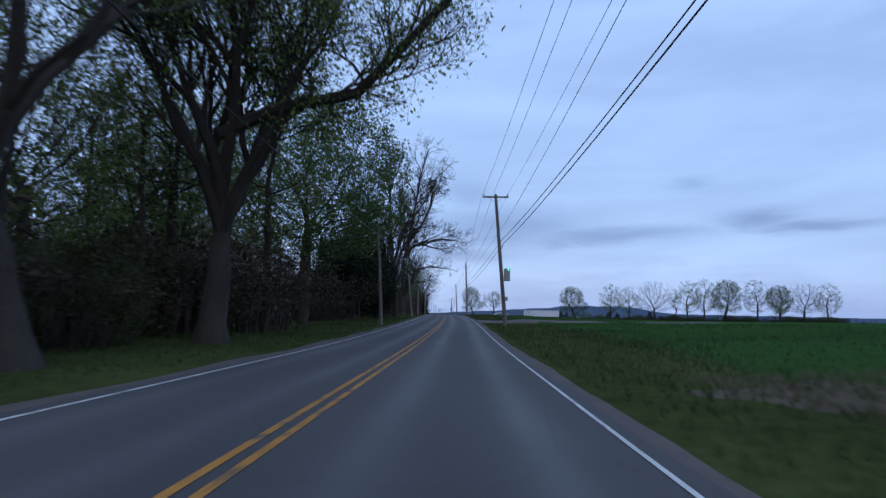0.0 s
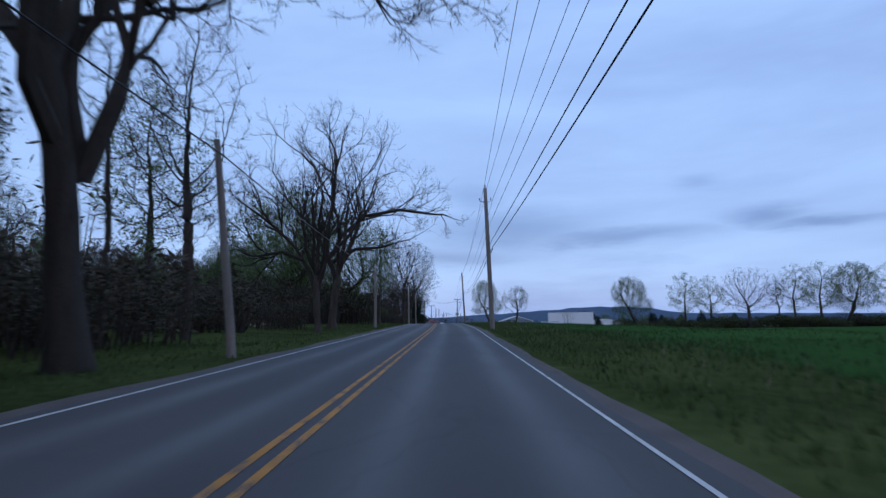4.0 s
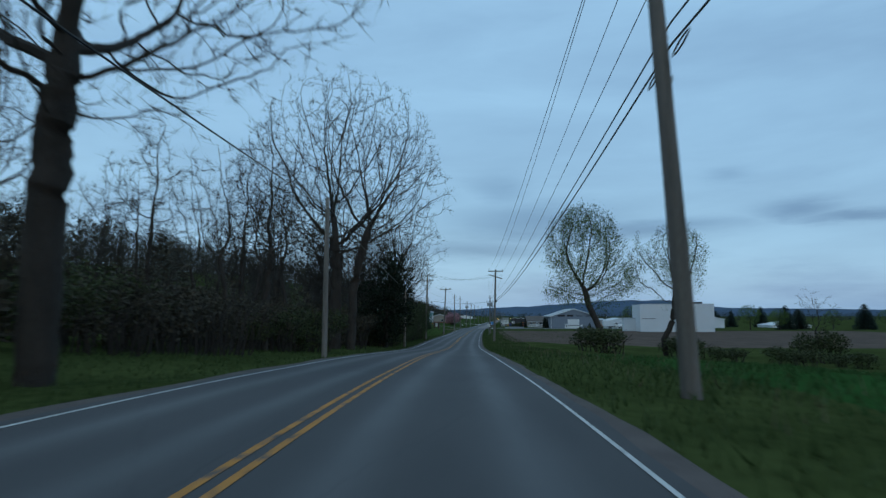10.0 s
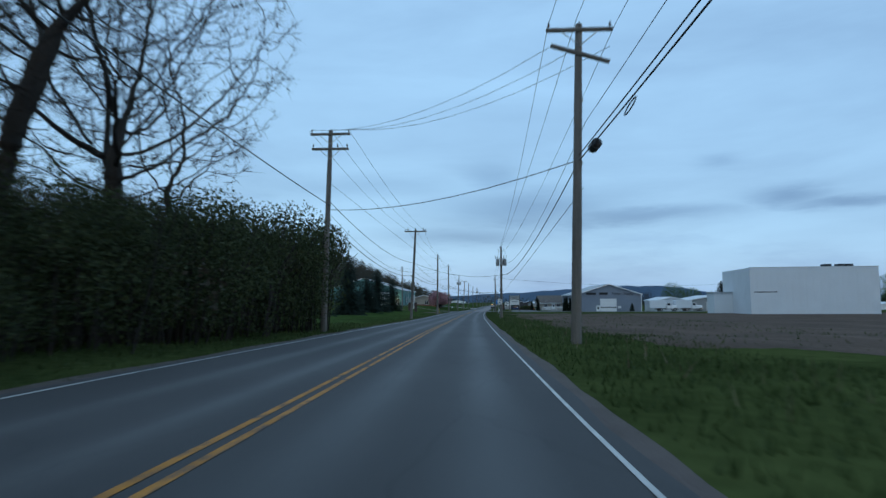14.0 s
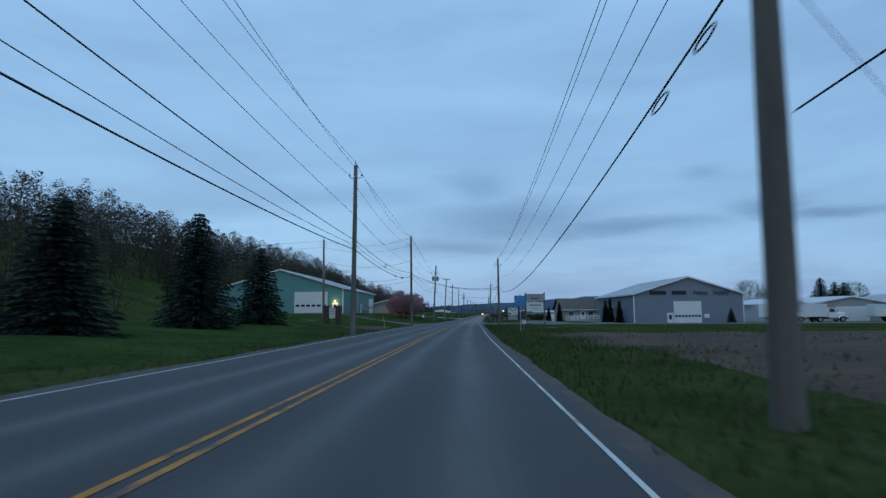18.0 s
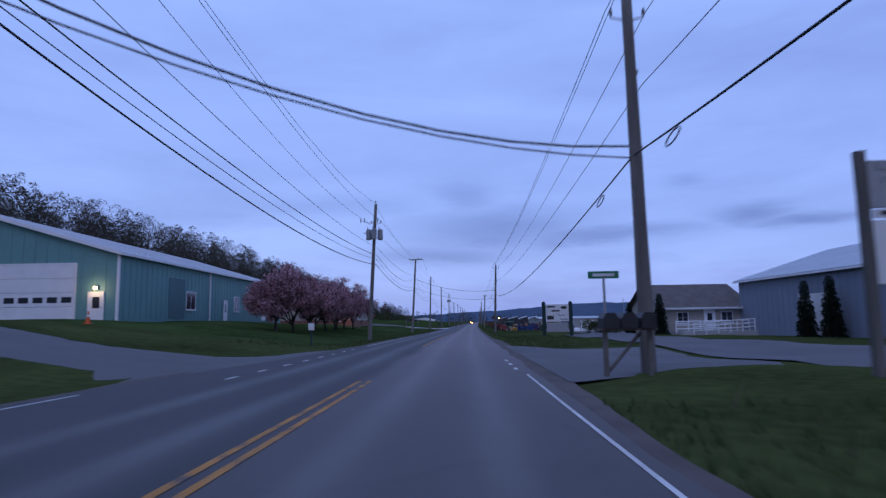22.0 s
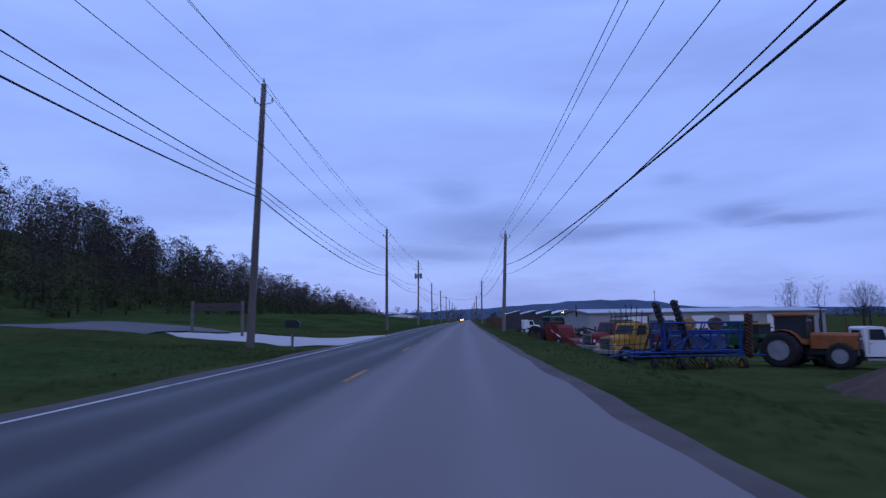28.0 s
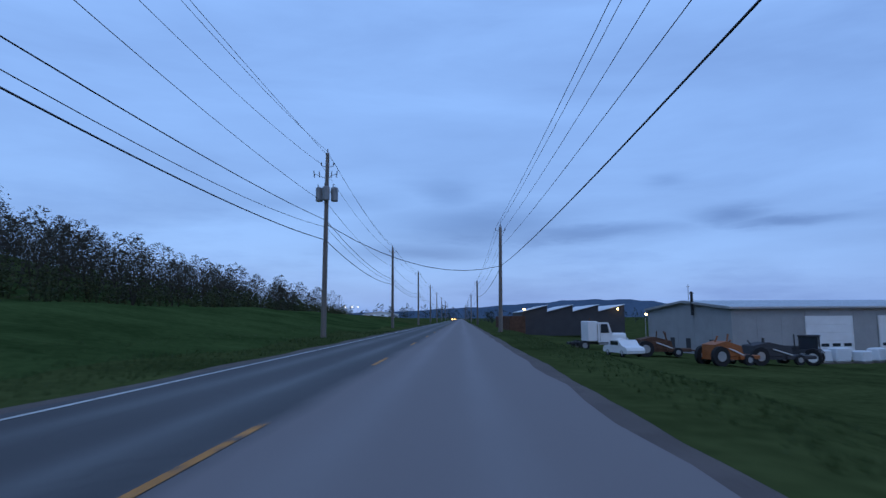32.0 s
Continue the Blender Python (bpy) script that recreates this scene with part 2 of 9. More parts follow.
M_BRUSH = foliage("brown_brush", (0.034, 0.03, 0.021), (0.075, 0.064, 0.044), through=0.12)
M_HILLWOOD = foliage("hillside_trees", (0.04, 0.037, 0.03), (0.062, 0.058, 0.042), through=0.15)
M_BLADE = foliage("grass_blades", (0.032, 0.052, 0.015), (0.08, 0.108, 0.036), through=0.25)
M_CROP = foliage("crop_blades", (0.026, 0.06, 0.016), (0.055, 0.11, 0.032), through=0.2)
M_DRYBLADE = foliage("dry_grass_blades", (0.09, 0.075, 0.045), (0.18, 0.15, 0.1), through=0.2)
M_TEAL = material("teal_metal_siding", (0.13, 0.27, 0.26), 0.6, 0.0, scale=0.4, fine=6, spread=0.1, bump=0.05)
M_TEAL_DARK = material("dark_teal_patch", (0.075, 0.155, 0.16), 0.6, 0.0, scale=0.4, fine=6, spread=0.1, bump=0.05)
M_BLUEGREY = material("blue_grey_siding", (0.19, 0.215, 0.26), 0.6, 0.0, scale=0.3, fine=6, spread=0.08, bump=0.05)
M_WHITEMETAL = material("white_metal_panel", (0.62, 0.64, 0.66), 0.55, 0.0, scale=0.3, fine=5, spread=0.06, bump=0.04)
M_WHITE = material("white_paint", (0.7, 0.7, 0.7), 0.5, scale=1, fine=15, spread=0.08, bump=0.03)
M_TIN = material("metal_roof", (0.42, 0.44, 0.46), 0.4, 0.6, scale=0.4, fine=6, spread=0.12, bump=0.05)
M_TIN_WHITE = material("white_metal_roof", (0.6, 0.62, 0.64), 0.45, 0.2, scale=0.4, fine=6, spread=0.08, bump=0.05)
M_SHINGLE = material("brown_shingles", (0.11, 0.095, 0.085), 0.95, scale=1, fine=12, spread=0.3, bump=0.5)
M_BEIGE = material("beige_siding", (0.34, 0.3, 0.255), 0.8, scale=0.6, fine=10, spread=0.1, bump=0.1)
M_STONE = material("limestone_wall", (0.32, 0.3, 0.27), 0.95, scale=1.2, fine=5, spread=0.3, bump=0.6, bump_dist=0.04)
M_DARKBRICK = material("dark_brick", (0.065, 0.045, 0.04), 0.9, scale=2, fine=12, spread=0.3, bump=0.4)
M_BRICK = material("red_brick", (0.2, 0.09, 0.065), 0.9, scale=2, fine=12, spread=0.25, bump=0.4)
M_GREYBLOCK = material("grey_block_wall", (0.3, 0.3, 0.3), 0.9, scale=0.6, fine=8, spread=0.12, bump=0.2)
M_DARKSHED = material("dark_shed_siding", (0.05, 0.05, 0.055), 0.8, scale=0.6, fine=8, spread=0.2)
M_BLACK = material("black_paint", (0.02, 0.02, 0.022), 0.5, spread=0.2, bump=0.03)
M_RUBBER = material("tyre_rubber", (0.018, 0.018, 0.019), 0.85, scale=5, fine=30, spread=0.3, bump=0.2)
M_BLUE = material("blue_machine_paint", (0.018, 0.05, 0.2), 0.5, scale=2, fine=12, spread=0.25, bump=0.1)
M_RED = material("faded_red_machine_paint", (0.15, 0.022, 0.018), 0.55, scale=2, fine=12, spread=0.35, bump=0.1)
M_GREEN = material("green_machine_paint", (0.06, 0.25, 0.14), 0.5, scale=2, fine=12, spread=0.25, bump=0.1)
M_DGREEN = material("dark_green_machine_paint", (0.015, 0.065, 0.03), 0.5, scale=2, fine=12, spread=0.25, bump=0.1)
M_ORANGE = material("orange_machine_paint", (0.27, 0.09, 0.025), 0.55, scale=2, fine=12, spread=0.25, bump=0.1)
M_YELLOW = material("yellow_machine_paint", (0.38, 0.2, 0.02), 0.5, scale=2, fine=12, spread=0.25, bump=0.1)
M_RUST = material("rusty_steel", (0.1, 0.055, 0.035), 0.9, 0.2, scale=3, fine=15, spread=0.45, bump=0.3)
M_SIGNBLUE = material("blue_sign_face", (0.03, 0.16, 0.42), 0.45, spread=0.06, bump=0.0)
M_SIGNGREEN = material("green_sign_face", (0.02, 0.16, 0.08), 0.45, spread=0.06, bump=0.0)
M_SIGNWHITE = material("white_sign_face", (0.62, 0.62, 0.6), 0.45, spread=0.06, bump=0.0)
M_CONE = material("orange_plastic", (0.6, 0.1, 0.02), 0.5, spread=0.1, bump=0.0)
# far woods in blue: the distance haze is mixed into the base colour
M_FARHILL = material("hazy_wooded_ridge", (0.075, 0.105, 0.15), 1.0, scale=0.004, fine=0.06, spread=0.18, bump=0.0, spec=0.0)
M_FARWOOD = material("far_woods", (0.05, 0.06, 0.055), 1.0, scale=0.05, fine=0.6, spread=0.35, bump=0.0, spec=0.0)


def lamp_material(name, color, power):
    m = bpy.data.materials.new(name)
    m.use_nodes = True
    b = m.node_tree.nodes["Principled BSDF"]
    b.inputs["Base Color"].default_value = (*color, 1)
    b.inputs["Emission Color"].default_value = (*color, 1)
    b.inputs["Emission Strength"].default_value = power
    return m


M_LAMP = lamp_material("warm_lamp", (1.0, 0.62, 0.2), 12)
M_HEADLIGHT = lamp_material("headlight", (1.0, 0.45, 0.1), 7)
M_LAMP_WHITE = lamp_material("pale_lamp", (1.0, 0.8, 0.5), 3)
M_GREENLED = lamp_material("green_indicator", (0.05, 1.0, 0.35), 6)


def glass_material():
    m = bpy.data.materials.new("window_glass")
    m.use_nodes = True
    b = m.node_tree.nodes["Principled BSDF"]
    b.inputs["Base Color"].default_value = (0.03, 0.035, 0.045, 1)
    b.inputs["Roughness"].default_value = 0.06
    b.inputs["Specular IOR Level"].default_value = 0.7
    return m


M_GLASS = glass_material()


def road_paint(name, color, worn):
    """Thermoplastic road paint, cracked and rubbed away in places down to the asphalt."""
    m = material(name, color, 0.7, scale=1.5, fine=18.0, spread=0.3, bump=0.2, bump_dist=0.004)
    n, l = m.node_tree.nodes, m.node_tree.links
    b = n["Principled BSDF"]
    geo = n.new("ShaderNodeNewGeometry")
    wear = n.new("ShaderNodeTexNoise")
    wear.inputs["Scale"].default_value, wear.inputs["Detail"].default_value, wear.inputs["Roughness"].default_value = 2.6, 8, 0.75
    rng = n.new("ShaderNodeMapRange")
    rng.inputs["From Min"].default_value, rng.inputs["From Max"].default_value = worn, worn + 0.07
    mix = n.new("ShaderNodeMix")
    mix.data_type = "RGBA"
    mix.inputs["B"].default_value = (0.06, 0.058, 0.058, 1)
    old = b.inputs["Base Color"].links[0].from_socket
    l.new(geo.outputs["Position"], wear.inputs["Vector"])
    l.new(wear.outputs["Fac"], rng.inputs["Value"])
    l.new(rng.outputs["Result"], mix.inputs["Factor"])
    l.new(old, mix.inputs["A"])
    l.new(mix.outputs["Result"], b.inputs["Base Color"])
    return m


M_WHITE_LINE = road_paint("white_road_paint", (0.5, 0.5, 0.48), 0.58)
M_YELLOW_LINE = road_paint("yellow_road_paint", (0.38, 0.17, 0.03), 0.52)


def road_surface():
    """Asphalt with polished wheel tracks along both lanes, patches and a paler lane further on; UV: metres across and along."""
    m = bpy.data.materials.new("asphalt")
    m.use_nodes = True
    n, l = m.node_tree.nodes, m.node_tree.links
    b = n["Principled BSDF"]

    def math_node(op, a, c, clamp=False):
        k = n.new("ShaderNodeMath")
        k.operation, k.use_clamp = op, clamp
        for i, q in enumerate((a, c)):
            if isinstance(q, (int, float)):
                k.inputs[i].default_value = q
            else:
                l.new(q, k.inputs[i])
        return k.outputs[0]

    def noise(scale, detail, stretch, rough=0.6):
        mp = n.new("ShaderNodeMapping")
        mp.inputs["Scale"].default_value = stretch
        t = n.new("ShaderNodeTexNoise")
        t.inputs["Scale"].default_value, t.inputs["Detail"].default_value, t.inputs["Roughness"].default_value = scale, detail, rough
        l.new(uv.outputs["UV"], mp.inputs["Vector"])
        l.new(mp.outputs["Vector"], t.inputs["Vector"])
        return t.outputs["Fac"]

    uv = n.new("ShaderNodeUVMap")
    sp = n.new("ShaderNodeSeparateXYZ")
    l.new(uv.outputs["UV"], sp.inputs["Vector"])
    u, v = sp.outputs["X"], sp.outputs["Y"]
    long_noise = noise(0.55, 4, (1.4, 0.05, 1))
    patch = noise(0.5, 5, (0.8, 0.22, 1))
    grain = noise(60, 3, (1, 1, 1))
    # distance from the middle of each lane, then from the wheel tracks in it
    lane = math_node("ABSOLUTE", math_node("SUBTRACT", math_node("ABSOLUTE", u, 0), 1.75), 0)
    off = math_node("SUBTRACT", lane, math_node("ADD", 0.78, math_node("MULTIPLY", math_node("SUBTRACT", long_noise, 0.5), 0.5)))
    track = math_node("POWER", 2.718, math_node("MULTIPLY", math_node("MULTIPLY", off, off), -9.0))
    track = math_node("MULTIPLY", track, math_node("ADD", patch, 0.35))
    far = n.new("ShaderNodeMapRange")
    far.inputs["From Min"].default_value, far.inputs["From Max"].default_value = 425, 465
    l.new(v, far.inputs["Value"])
    right = n.new("ShaderNodeMapRange")
    right.inputs["From Min"].default_value, right.inputs["From Max"].default_value = -0.2, 0.25
    l.new(math_node("ADD", u, math_node("MULTIPLY", math_node("SUBTRACT", patch, 0.5), 0.5)), right.inputs["Value"])
    pale = math_node("MULTIPLY", far.outputs["Result"], right.outputs["Result"])
    f = math_node("ADD", math_node("MULTIPLY", patch, 0.45), math_node("MULTIPLY", grain, 0.3))
    f = math_node("ADD", f, math_node("MULTIPLY", track, 0.22))
    ramp = n.new("ShaderNodeValToRGB")
    ramp.color_ramp.elements[0].position, ramp.color_ramp.elements[1].position = 0.26, 0.66
    ramp.color_ramp.elements[0].color, ramp.color_ramp.elements[1].color = (0.042, 0.041, 0.042, 1), (0.082, 0.08, 0.08, 1)
    l.new(f, ramp.inputs["Fac"])
    mix = n.new("ShaderNodeMix")
    mix.data_type = "RGBA"
    l.new(math_node("MULTIPLY", pale, 0.92), mix.inputs["Factor"])
    l.new(ramp.outputs["Color"], mix.inputs["A"])
    mix.inputs["B"].default_value = (0.175, 0.152, 0.148, 1)
    # sealed cracks
    cm = n.new("ShaderNodeMapping")
    cm.inputs["Scale"].default_value = (0.4, 0.16, 1)
    vor = n.new("ShaderNodeTexVoronoi")
    vor.feature = "DISTANCE_TO_EDGE"
    vor.inputs["Scale"].default_value = 1.0
    wob = n.new("ShaderNodeMix")
    wob.data_type = "RGBA"
    wob.inputs["Factor"].default_value = 0.12
    wn_ = n.new("ShaderNodeTexNoise")
    wn_.inputs["Scale"].default_value, wn_.inputs["Detail"].default_value = 1.3, 5
    l.new(uv.outputs["UV"], cm.inputs["Vector"])
    l.new(uv.outputs["UV"], wn_.inputs["Vector"])
    l.new(cm.outputs["Vector"], wob.inputs["A"])
    l.new(wn_.outputs["Color"], wob.inputs["B"])
    l.new(wob.outputs["Result"], vor.inputs["Vector"])
    cr = n.new("ShaderNodeMapRange")
    cr.inputs["From Min"].default_value, cr.inputs["From Max"].default_value = 0.008, 0.002
    l.new(vor.outputs["Distance"], cr.inputs["Value"])
    crack = n.new("ShaderNodeMix")
    crack.data_type = "RGBA"
    l.new(math_node("MULTIPLY", math_node("SUBTRACT", 1.0, pale), math_node("MULTIPLY", cr.outputs["Result"], 0.22)), crack.inputs["Factor"])
    l.new(mix.outputs["Result"], crack.inputs["A"])
    crack.inputs["B"].default_value = (0.02, 0.02, 0.021, 1)
    l.new(crack.outputs["Result"], b.inputs["Base Color"])
    l.new(math_node("SUBTRACT", 0.84, math_node("MULTIPLY", track, 0.2)), b.inputs["Roughness"])
    b.inputs["Specular IOR Level"].default_value = 0.4
    bp = n.new("ShaderNodeBump")
    bp.inputs["Strength"].default_value, bp.inputs["Distance"].default_value = 0.35, 0.008
    l.new(grain, bp.inputs["Height"])
    l.new(bp.outputs["Normal"], b.inputs["Normal"])
    return m


M_ASPHALT = road_surface()

# ---- building blocks ----


def part(name, bm, mat, parent=None, label="", smooth=False):
    me = bpy.data.meshes.new(name)
    bm.to_mesh(me)
    bm.free()
    for m in mat if isinstance(mat, (list, tuple)) else (mat,):
        me.materials.append(m)
    if smooth:
        me.polygons.foreach_set("use_smooth", [True] * len(me.polygons))
    ob = new(name, me)
    ob.parent = parent
    if label:
        ob["label"] = label
    return ob


def raw(name, verts, faces, mat, parent=None, label="", smooth=False):
    me = bpy.data.meshes.new(name)
    me.from_pydata(verts, [], faces)
    me.update()
    me.materials.append(mat)
    if smooth:
        me.polygons.foreach_set("use_smooth", [True] * len(me.polygons))
    ob = new(name, me)
    ob.parent = parent
    if label:
        ob["label"] = label
    return ob


def thing(name, m, label, category, group="", kind=""):
    ob = new(name)
    ob.matrix_world = m
    return tagged(ob, label, category, group, kind)


def box(bm, x0, x1, y0, y1, z0, z1, bevel=0.0, m=None):
    r = bmesh.ops.create_cube(bm, size=1)
    vs = r["verts"]
    bmesh.ops.scale(bm, vec=(abs(x1 - x0), abs(y1 - y0), abs(z1 - z0)), verts=vs)
    bmesh.ops.translate(bm, vec=((x0 + x1) / 2, (y0 + y1) / 2, (z0 + z1) / 2), verts=vs)
    if bevel:
        es = list({e for v in vs for e in v.link_edges})
        r2 = bmesh.ops.bevel(bm, geom=es, offset=bevel, segments=1, affect="EDGES", profile=0.5)
        vs = [v for v in r2["verts"]]
    if m is not None:
        bmesh.ops.transform(bm, matrix=m, verts=list({v for v in vs if v.is_valid}))
    return bm


def boxed(x0, x1, y0, y1, z0, z1, bevel=0.0):
    return box(bmesh.new(), x0, x1, y0, y1, z0, z1, bevel)


def tube(bm, a, b, ra, rb=None, sides=8, caps=True):
    a, b = Vector(a), Vector(b)
    d = b - a
    r = bmesh.ops.create_cone(bm, cap_ends=caps, segments=sides, radius1=ra, radius2=ra if rb is None else rb, depth=d.length)
    m = Matrix.Translation((a + b) / 2) @ d.to_track_quat("Z", "Y").to_matrix().to_4x4()
    bmesh.ops.transform(bm, matrix=m, verts=r["verts"])
    return bm


def prism(bm, outline, y0, y1):
    """Extrudes an outline of (x, z) points along y."""
    lo = [bm.verts.new((x, y0, z)) for x, z in outline]
    hi = [bm.verts.new((x, y1, z)) for x, z in outline]
    n = len(outline)
    bm.faces.new(lo)
    bm.faces.new(hi[::-1])
    for i in range(n):
        bm.faces.new((lo[i], hi[i], hi[(i + 1) % n], lo[(i + 1) % n]))
    bmesh.ops.recalc_face_normals(bm, faces=bm.faces[:])
    return bm


def writing(text, size, mat, parent, m, depth=0.01, name="lettering"):
    """Raised letters in the built-in font, in the plane x-z of m, read from -y."""
    cu = bpy.data.curves.new(name, "FONT")
    cu.body, cu.size, cu.extrude = text, size, depth
    cu.align_x, cu.align_y = "CENTER", "CENTER"
    cu.materials.append(mat)
    ob = new(name, cu)
    ob.parent = parent
    ob.matrix_local = m @ pose(0, 0, 0, 90)
    return ob

# ---- the lie of the land ----
# along the road: y, centre line x, height
ROAD = [(-200, -5.8, 0), (0, -1.83, 0), (25, -1.21, 0.17), (50, -0.6, 0.58), (75, -0.33, 1.04), (125, -0.54, 1.82), (150, -1.13, 2.02), (175, -1.88, 2.17), (205, -2.75, 2.01), (225, -3.32, 1.34), (255, -3.82, -0.05), (275, -4.17, -0.71), (310, -4.3, -1.13), (350, -4.12, -1.67), (390, -3.61, -2.01), (430, -2.53, -2.29), (475, -1.17, -2.54), (525, 0.97, -2.91), (575, 3.15, -3.05), (626, 5.46, -3.03), (1400, 48.0, -4.2), (4000, 190, -8)]
RY = np.arange(-200, 4001, 2.0)
_y, _x, _z = np.array(ROAD).T


def eased(v, w):
    k = np.ones(w) / w
    return np.convolve(np.pad(v, w // 2, mode="edge"), k, "valid")[: len(v)]


RX = eased(np.interp(RY, _y, _x), 9)
RZ = eased(np.interp(RY, _y, _z), 7)


def road_x(y):
    return np.interp(y, RY, RX)


def road_z(y):
    return np.interp(y, RY, RZ)


def ramp01(a, b, v):
    t = np.clip((v - a) / (b - a), 0, 1)
    return t * t * (3 - 2 * t)


def left_rise(y):
    return np.interp(y, [0, 120, 150, 175, 210, 240, 320, 350, 420, 445, 500, 560, 600, 640, 700, 900], [0.4, 0.4, 0.9, 1.5, 1.4, 1.0, 0.9, 0.6, 1.0, 1.9, 1.9, 1.3, 1.3, 2.2, 2.6, 1.5])


def right_level(y):
    return np.interp(y, [-100, 60, 120, 160, 200, 240, 270, 400, 440, 520, 560, 620, 700, 1000], [0.8, 1.0, 1.05, 0.85, 0.4, -1.3, -1.8, -2.05, -2.45, -3.3, -5.3, -5.8, -6.6, -7.6])


def hill(y):
    return np.interp(y, [0, 150, 260, 380, 450, 650, 760, 850, 900], [4, 8, 14, 19, 20.5, 21.0, 12.5, 2.0, 0.0])


def ground_z(x, y):
    d = x - road_x(y)
    z = road_z(y) - 0.06
    near = ramp01(5.0, 7.5, np.abs(d)) * (1 - ramp01(24.0, 32.0, np.abs(d)))
    left = left_rise(y) * ramp01(5.0, 24.0, -d) + hill(y) * ramp01(38.0, 100.0, -d)
    wr = ramp01(6.0, 40.0, d)
    lot = ramp01(535, 565, y) * ramp01(6.0, 13.0, d) * (1 - wr) * 1.75
    right = (right_level(y) - road_z(y)) * wr - lot
    wob = 0.1 * near * (np.sin(x * 0.31 + y * 0.17) + np.sin(y * 0.43 - x * 0.21) + np.sin(x * 0.9) * 0.5)
    return z + np.where(d < 0, left, right) + wob * 0.8


def on_ground(x, y):
    return float(ground_z(np.float64(x), np.float64(y)))


def sheet(name, ds, ys, mat, lift, label, category, kind="structure", edge=0.0):
    """A sheet laid over the land: ds are distances from the road's centre line."""
    ds, ys = np.asarray(ds, float), np.asarray(ys, float)
    yy, dd = np.meshgrid(ys, ds, indexing="ij")
    xx = road_x(yy) + dd
    zz = ground_z(xx, yy) + lift
    n, m = xx.shape
    if edge:
        zz[:, 0] -= edge
        zz[:, -1] -= edge
        zz[0] -= edge
        zz[-1] -= edge
    v = np.stack([xx, yy, zz], -1).reshape(-1, 3)
    i = np.arange(n * m).reshape(n, m)
    f = np.stack([i[:-1, :-1], i[:-1, 1:], i[1:, 1:], i[1:, :-1]], -1).reshape(-1, 4)
    ob = raw(name, v.tolist(), f.tolist(), mat, smooth=True)
    return tagged(ob, label, category, kind=kind)


GD = np.unique(np.concatenate([-np.geomspace(30, 3500, 45), np.arange(-30, 30.1, 1.25), np.geomspace(30, 3500, 45)]))
GY = np.unique(np.concatenate([np.arange(-60, 760, 4.0), np.geomspace(760, 3900, 30), -np.geomspace(60, 195, 6)]))
sheet("ground", GD, GY, M_GRASS, 0.0, "uneven spring grass along a country road", "ground")
sheet("wheat_field", np.concatenate([np.arange(7.5, 40, 2.5), np.geomspace(40, 120, 12)]), np.arange(-60, 236, 4), M_FIELD, 0.07, "young green crop in a rolling field", "field", edge=0.2)
sheet("ploughed_field", np.concatenate([np.arange(7.4, 40, 2.0), np.geomspace(40, 130, 12)]), np.arange(292, 402, 3), M_SOIL, 0.07, "bare brown ploughed soil", "field", edge=0.2)
sheet("stubble_strip", np.arange(-60, -13, 2.5), np.arange(122, 176, 3), M_STUBBLE, 0.06, "strip of pale dry stubble behind the trees", "field", edge=0.2)
sheet("front_lawn", np.arange(-34, -5.2, 1.5), np.arange(466, 575, 3), M_LAWN, 0.05, "mown lawn beside the road", "lawn", edge=0.2)
sheet("side_lawn", np.arange(-60, -5.2, 2), np.arange(599, 760, 3), M_LAWN, 0.05, "long mown grass rising from the road", "lawn", edge=0.2)
sheet("spruce_lawn", np.arange(-30, -5.6, 1.5), np.arange(322, 440, 3), M_LAWN, 0.05, "mown lawn under spruces", "lawn", edge=0.2)


def strip(name, d0, d1, y0, y1, mat, lift, label, category, step=2.0, kind="structure", parent=None):
    ys = np.arange(y0, y1 + 0.01, step)
    v, f = [], []
    a = d0 if callable(d0) else (lambda y: d0)
    b = d1 if callable(d1) else (lambda y: d1)
    for k, y in enumerate(ys):
        z = road_z(y) + lift
        v += [(road_x(y) + a(y), y, z), (road_x(y) + b(y), y, z)]
        if k:
            f.append((2 * k - 2, 2 * k - 1, 2 * k + 1, 2 * k))
    ob = raw(name, v, f, mat, parent=parent, smooth=True)
    return tagged(ob, label, category, kind=kind) if parent is None else ob


def left_edge(y):
    return float(np.interp(y, [0, 18, 34, 65, 75, 114, 148, 187, 226, 261, 285, 343, 363, 402, 418, 445, 466, 510, 558, 640, 1500], [-3.2, -3.16, -3.24, -3.43, -3.53, -3.38, -3.41, -3.61, -3.46, -3.77, -4.3, -4.2, -4.35, -4.8, -5.1, -5.0, -3.45, -3.55, -3.3, -3.45, -3.42]))


def right_line(y):
    return float(np.interp(y, [0, 15.8, 31, 62.5, 72.5, 112, 145, 185, 224, 258, 280, 338, 400, 440], [3.44, 3.32, 3.27, 3.2, 3.29, 3.3, 3.42, 3.56, 3.42, 3.43, 3.48, 3.7, 3.76, 3.62]))


def ragged(base, amp, seed):
    return lambda y: base + amp * (math.sin(y * 0.9 + seed) * 0.4 + math.sin(y * 0.37 + seed * 2) * 0.6 + math.sin(y * 2.3) * 0.3)


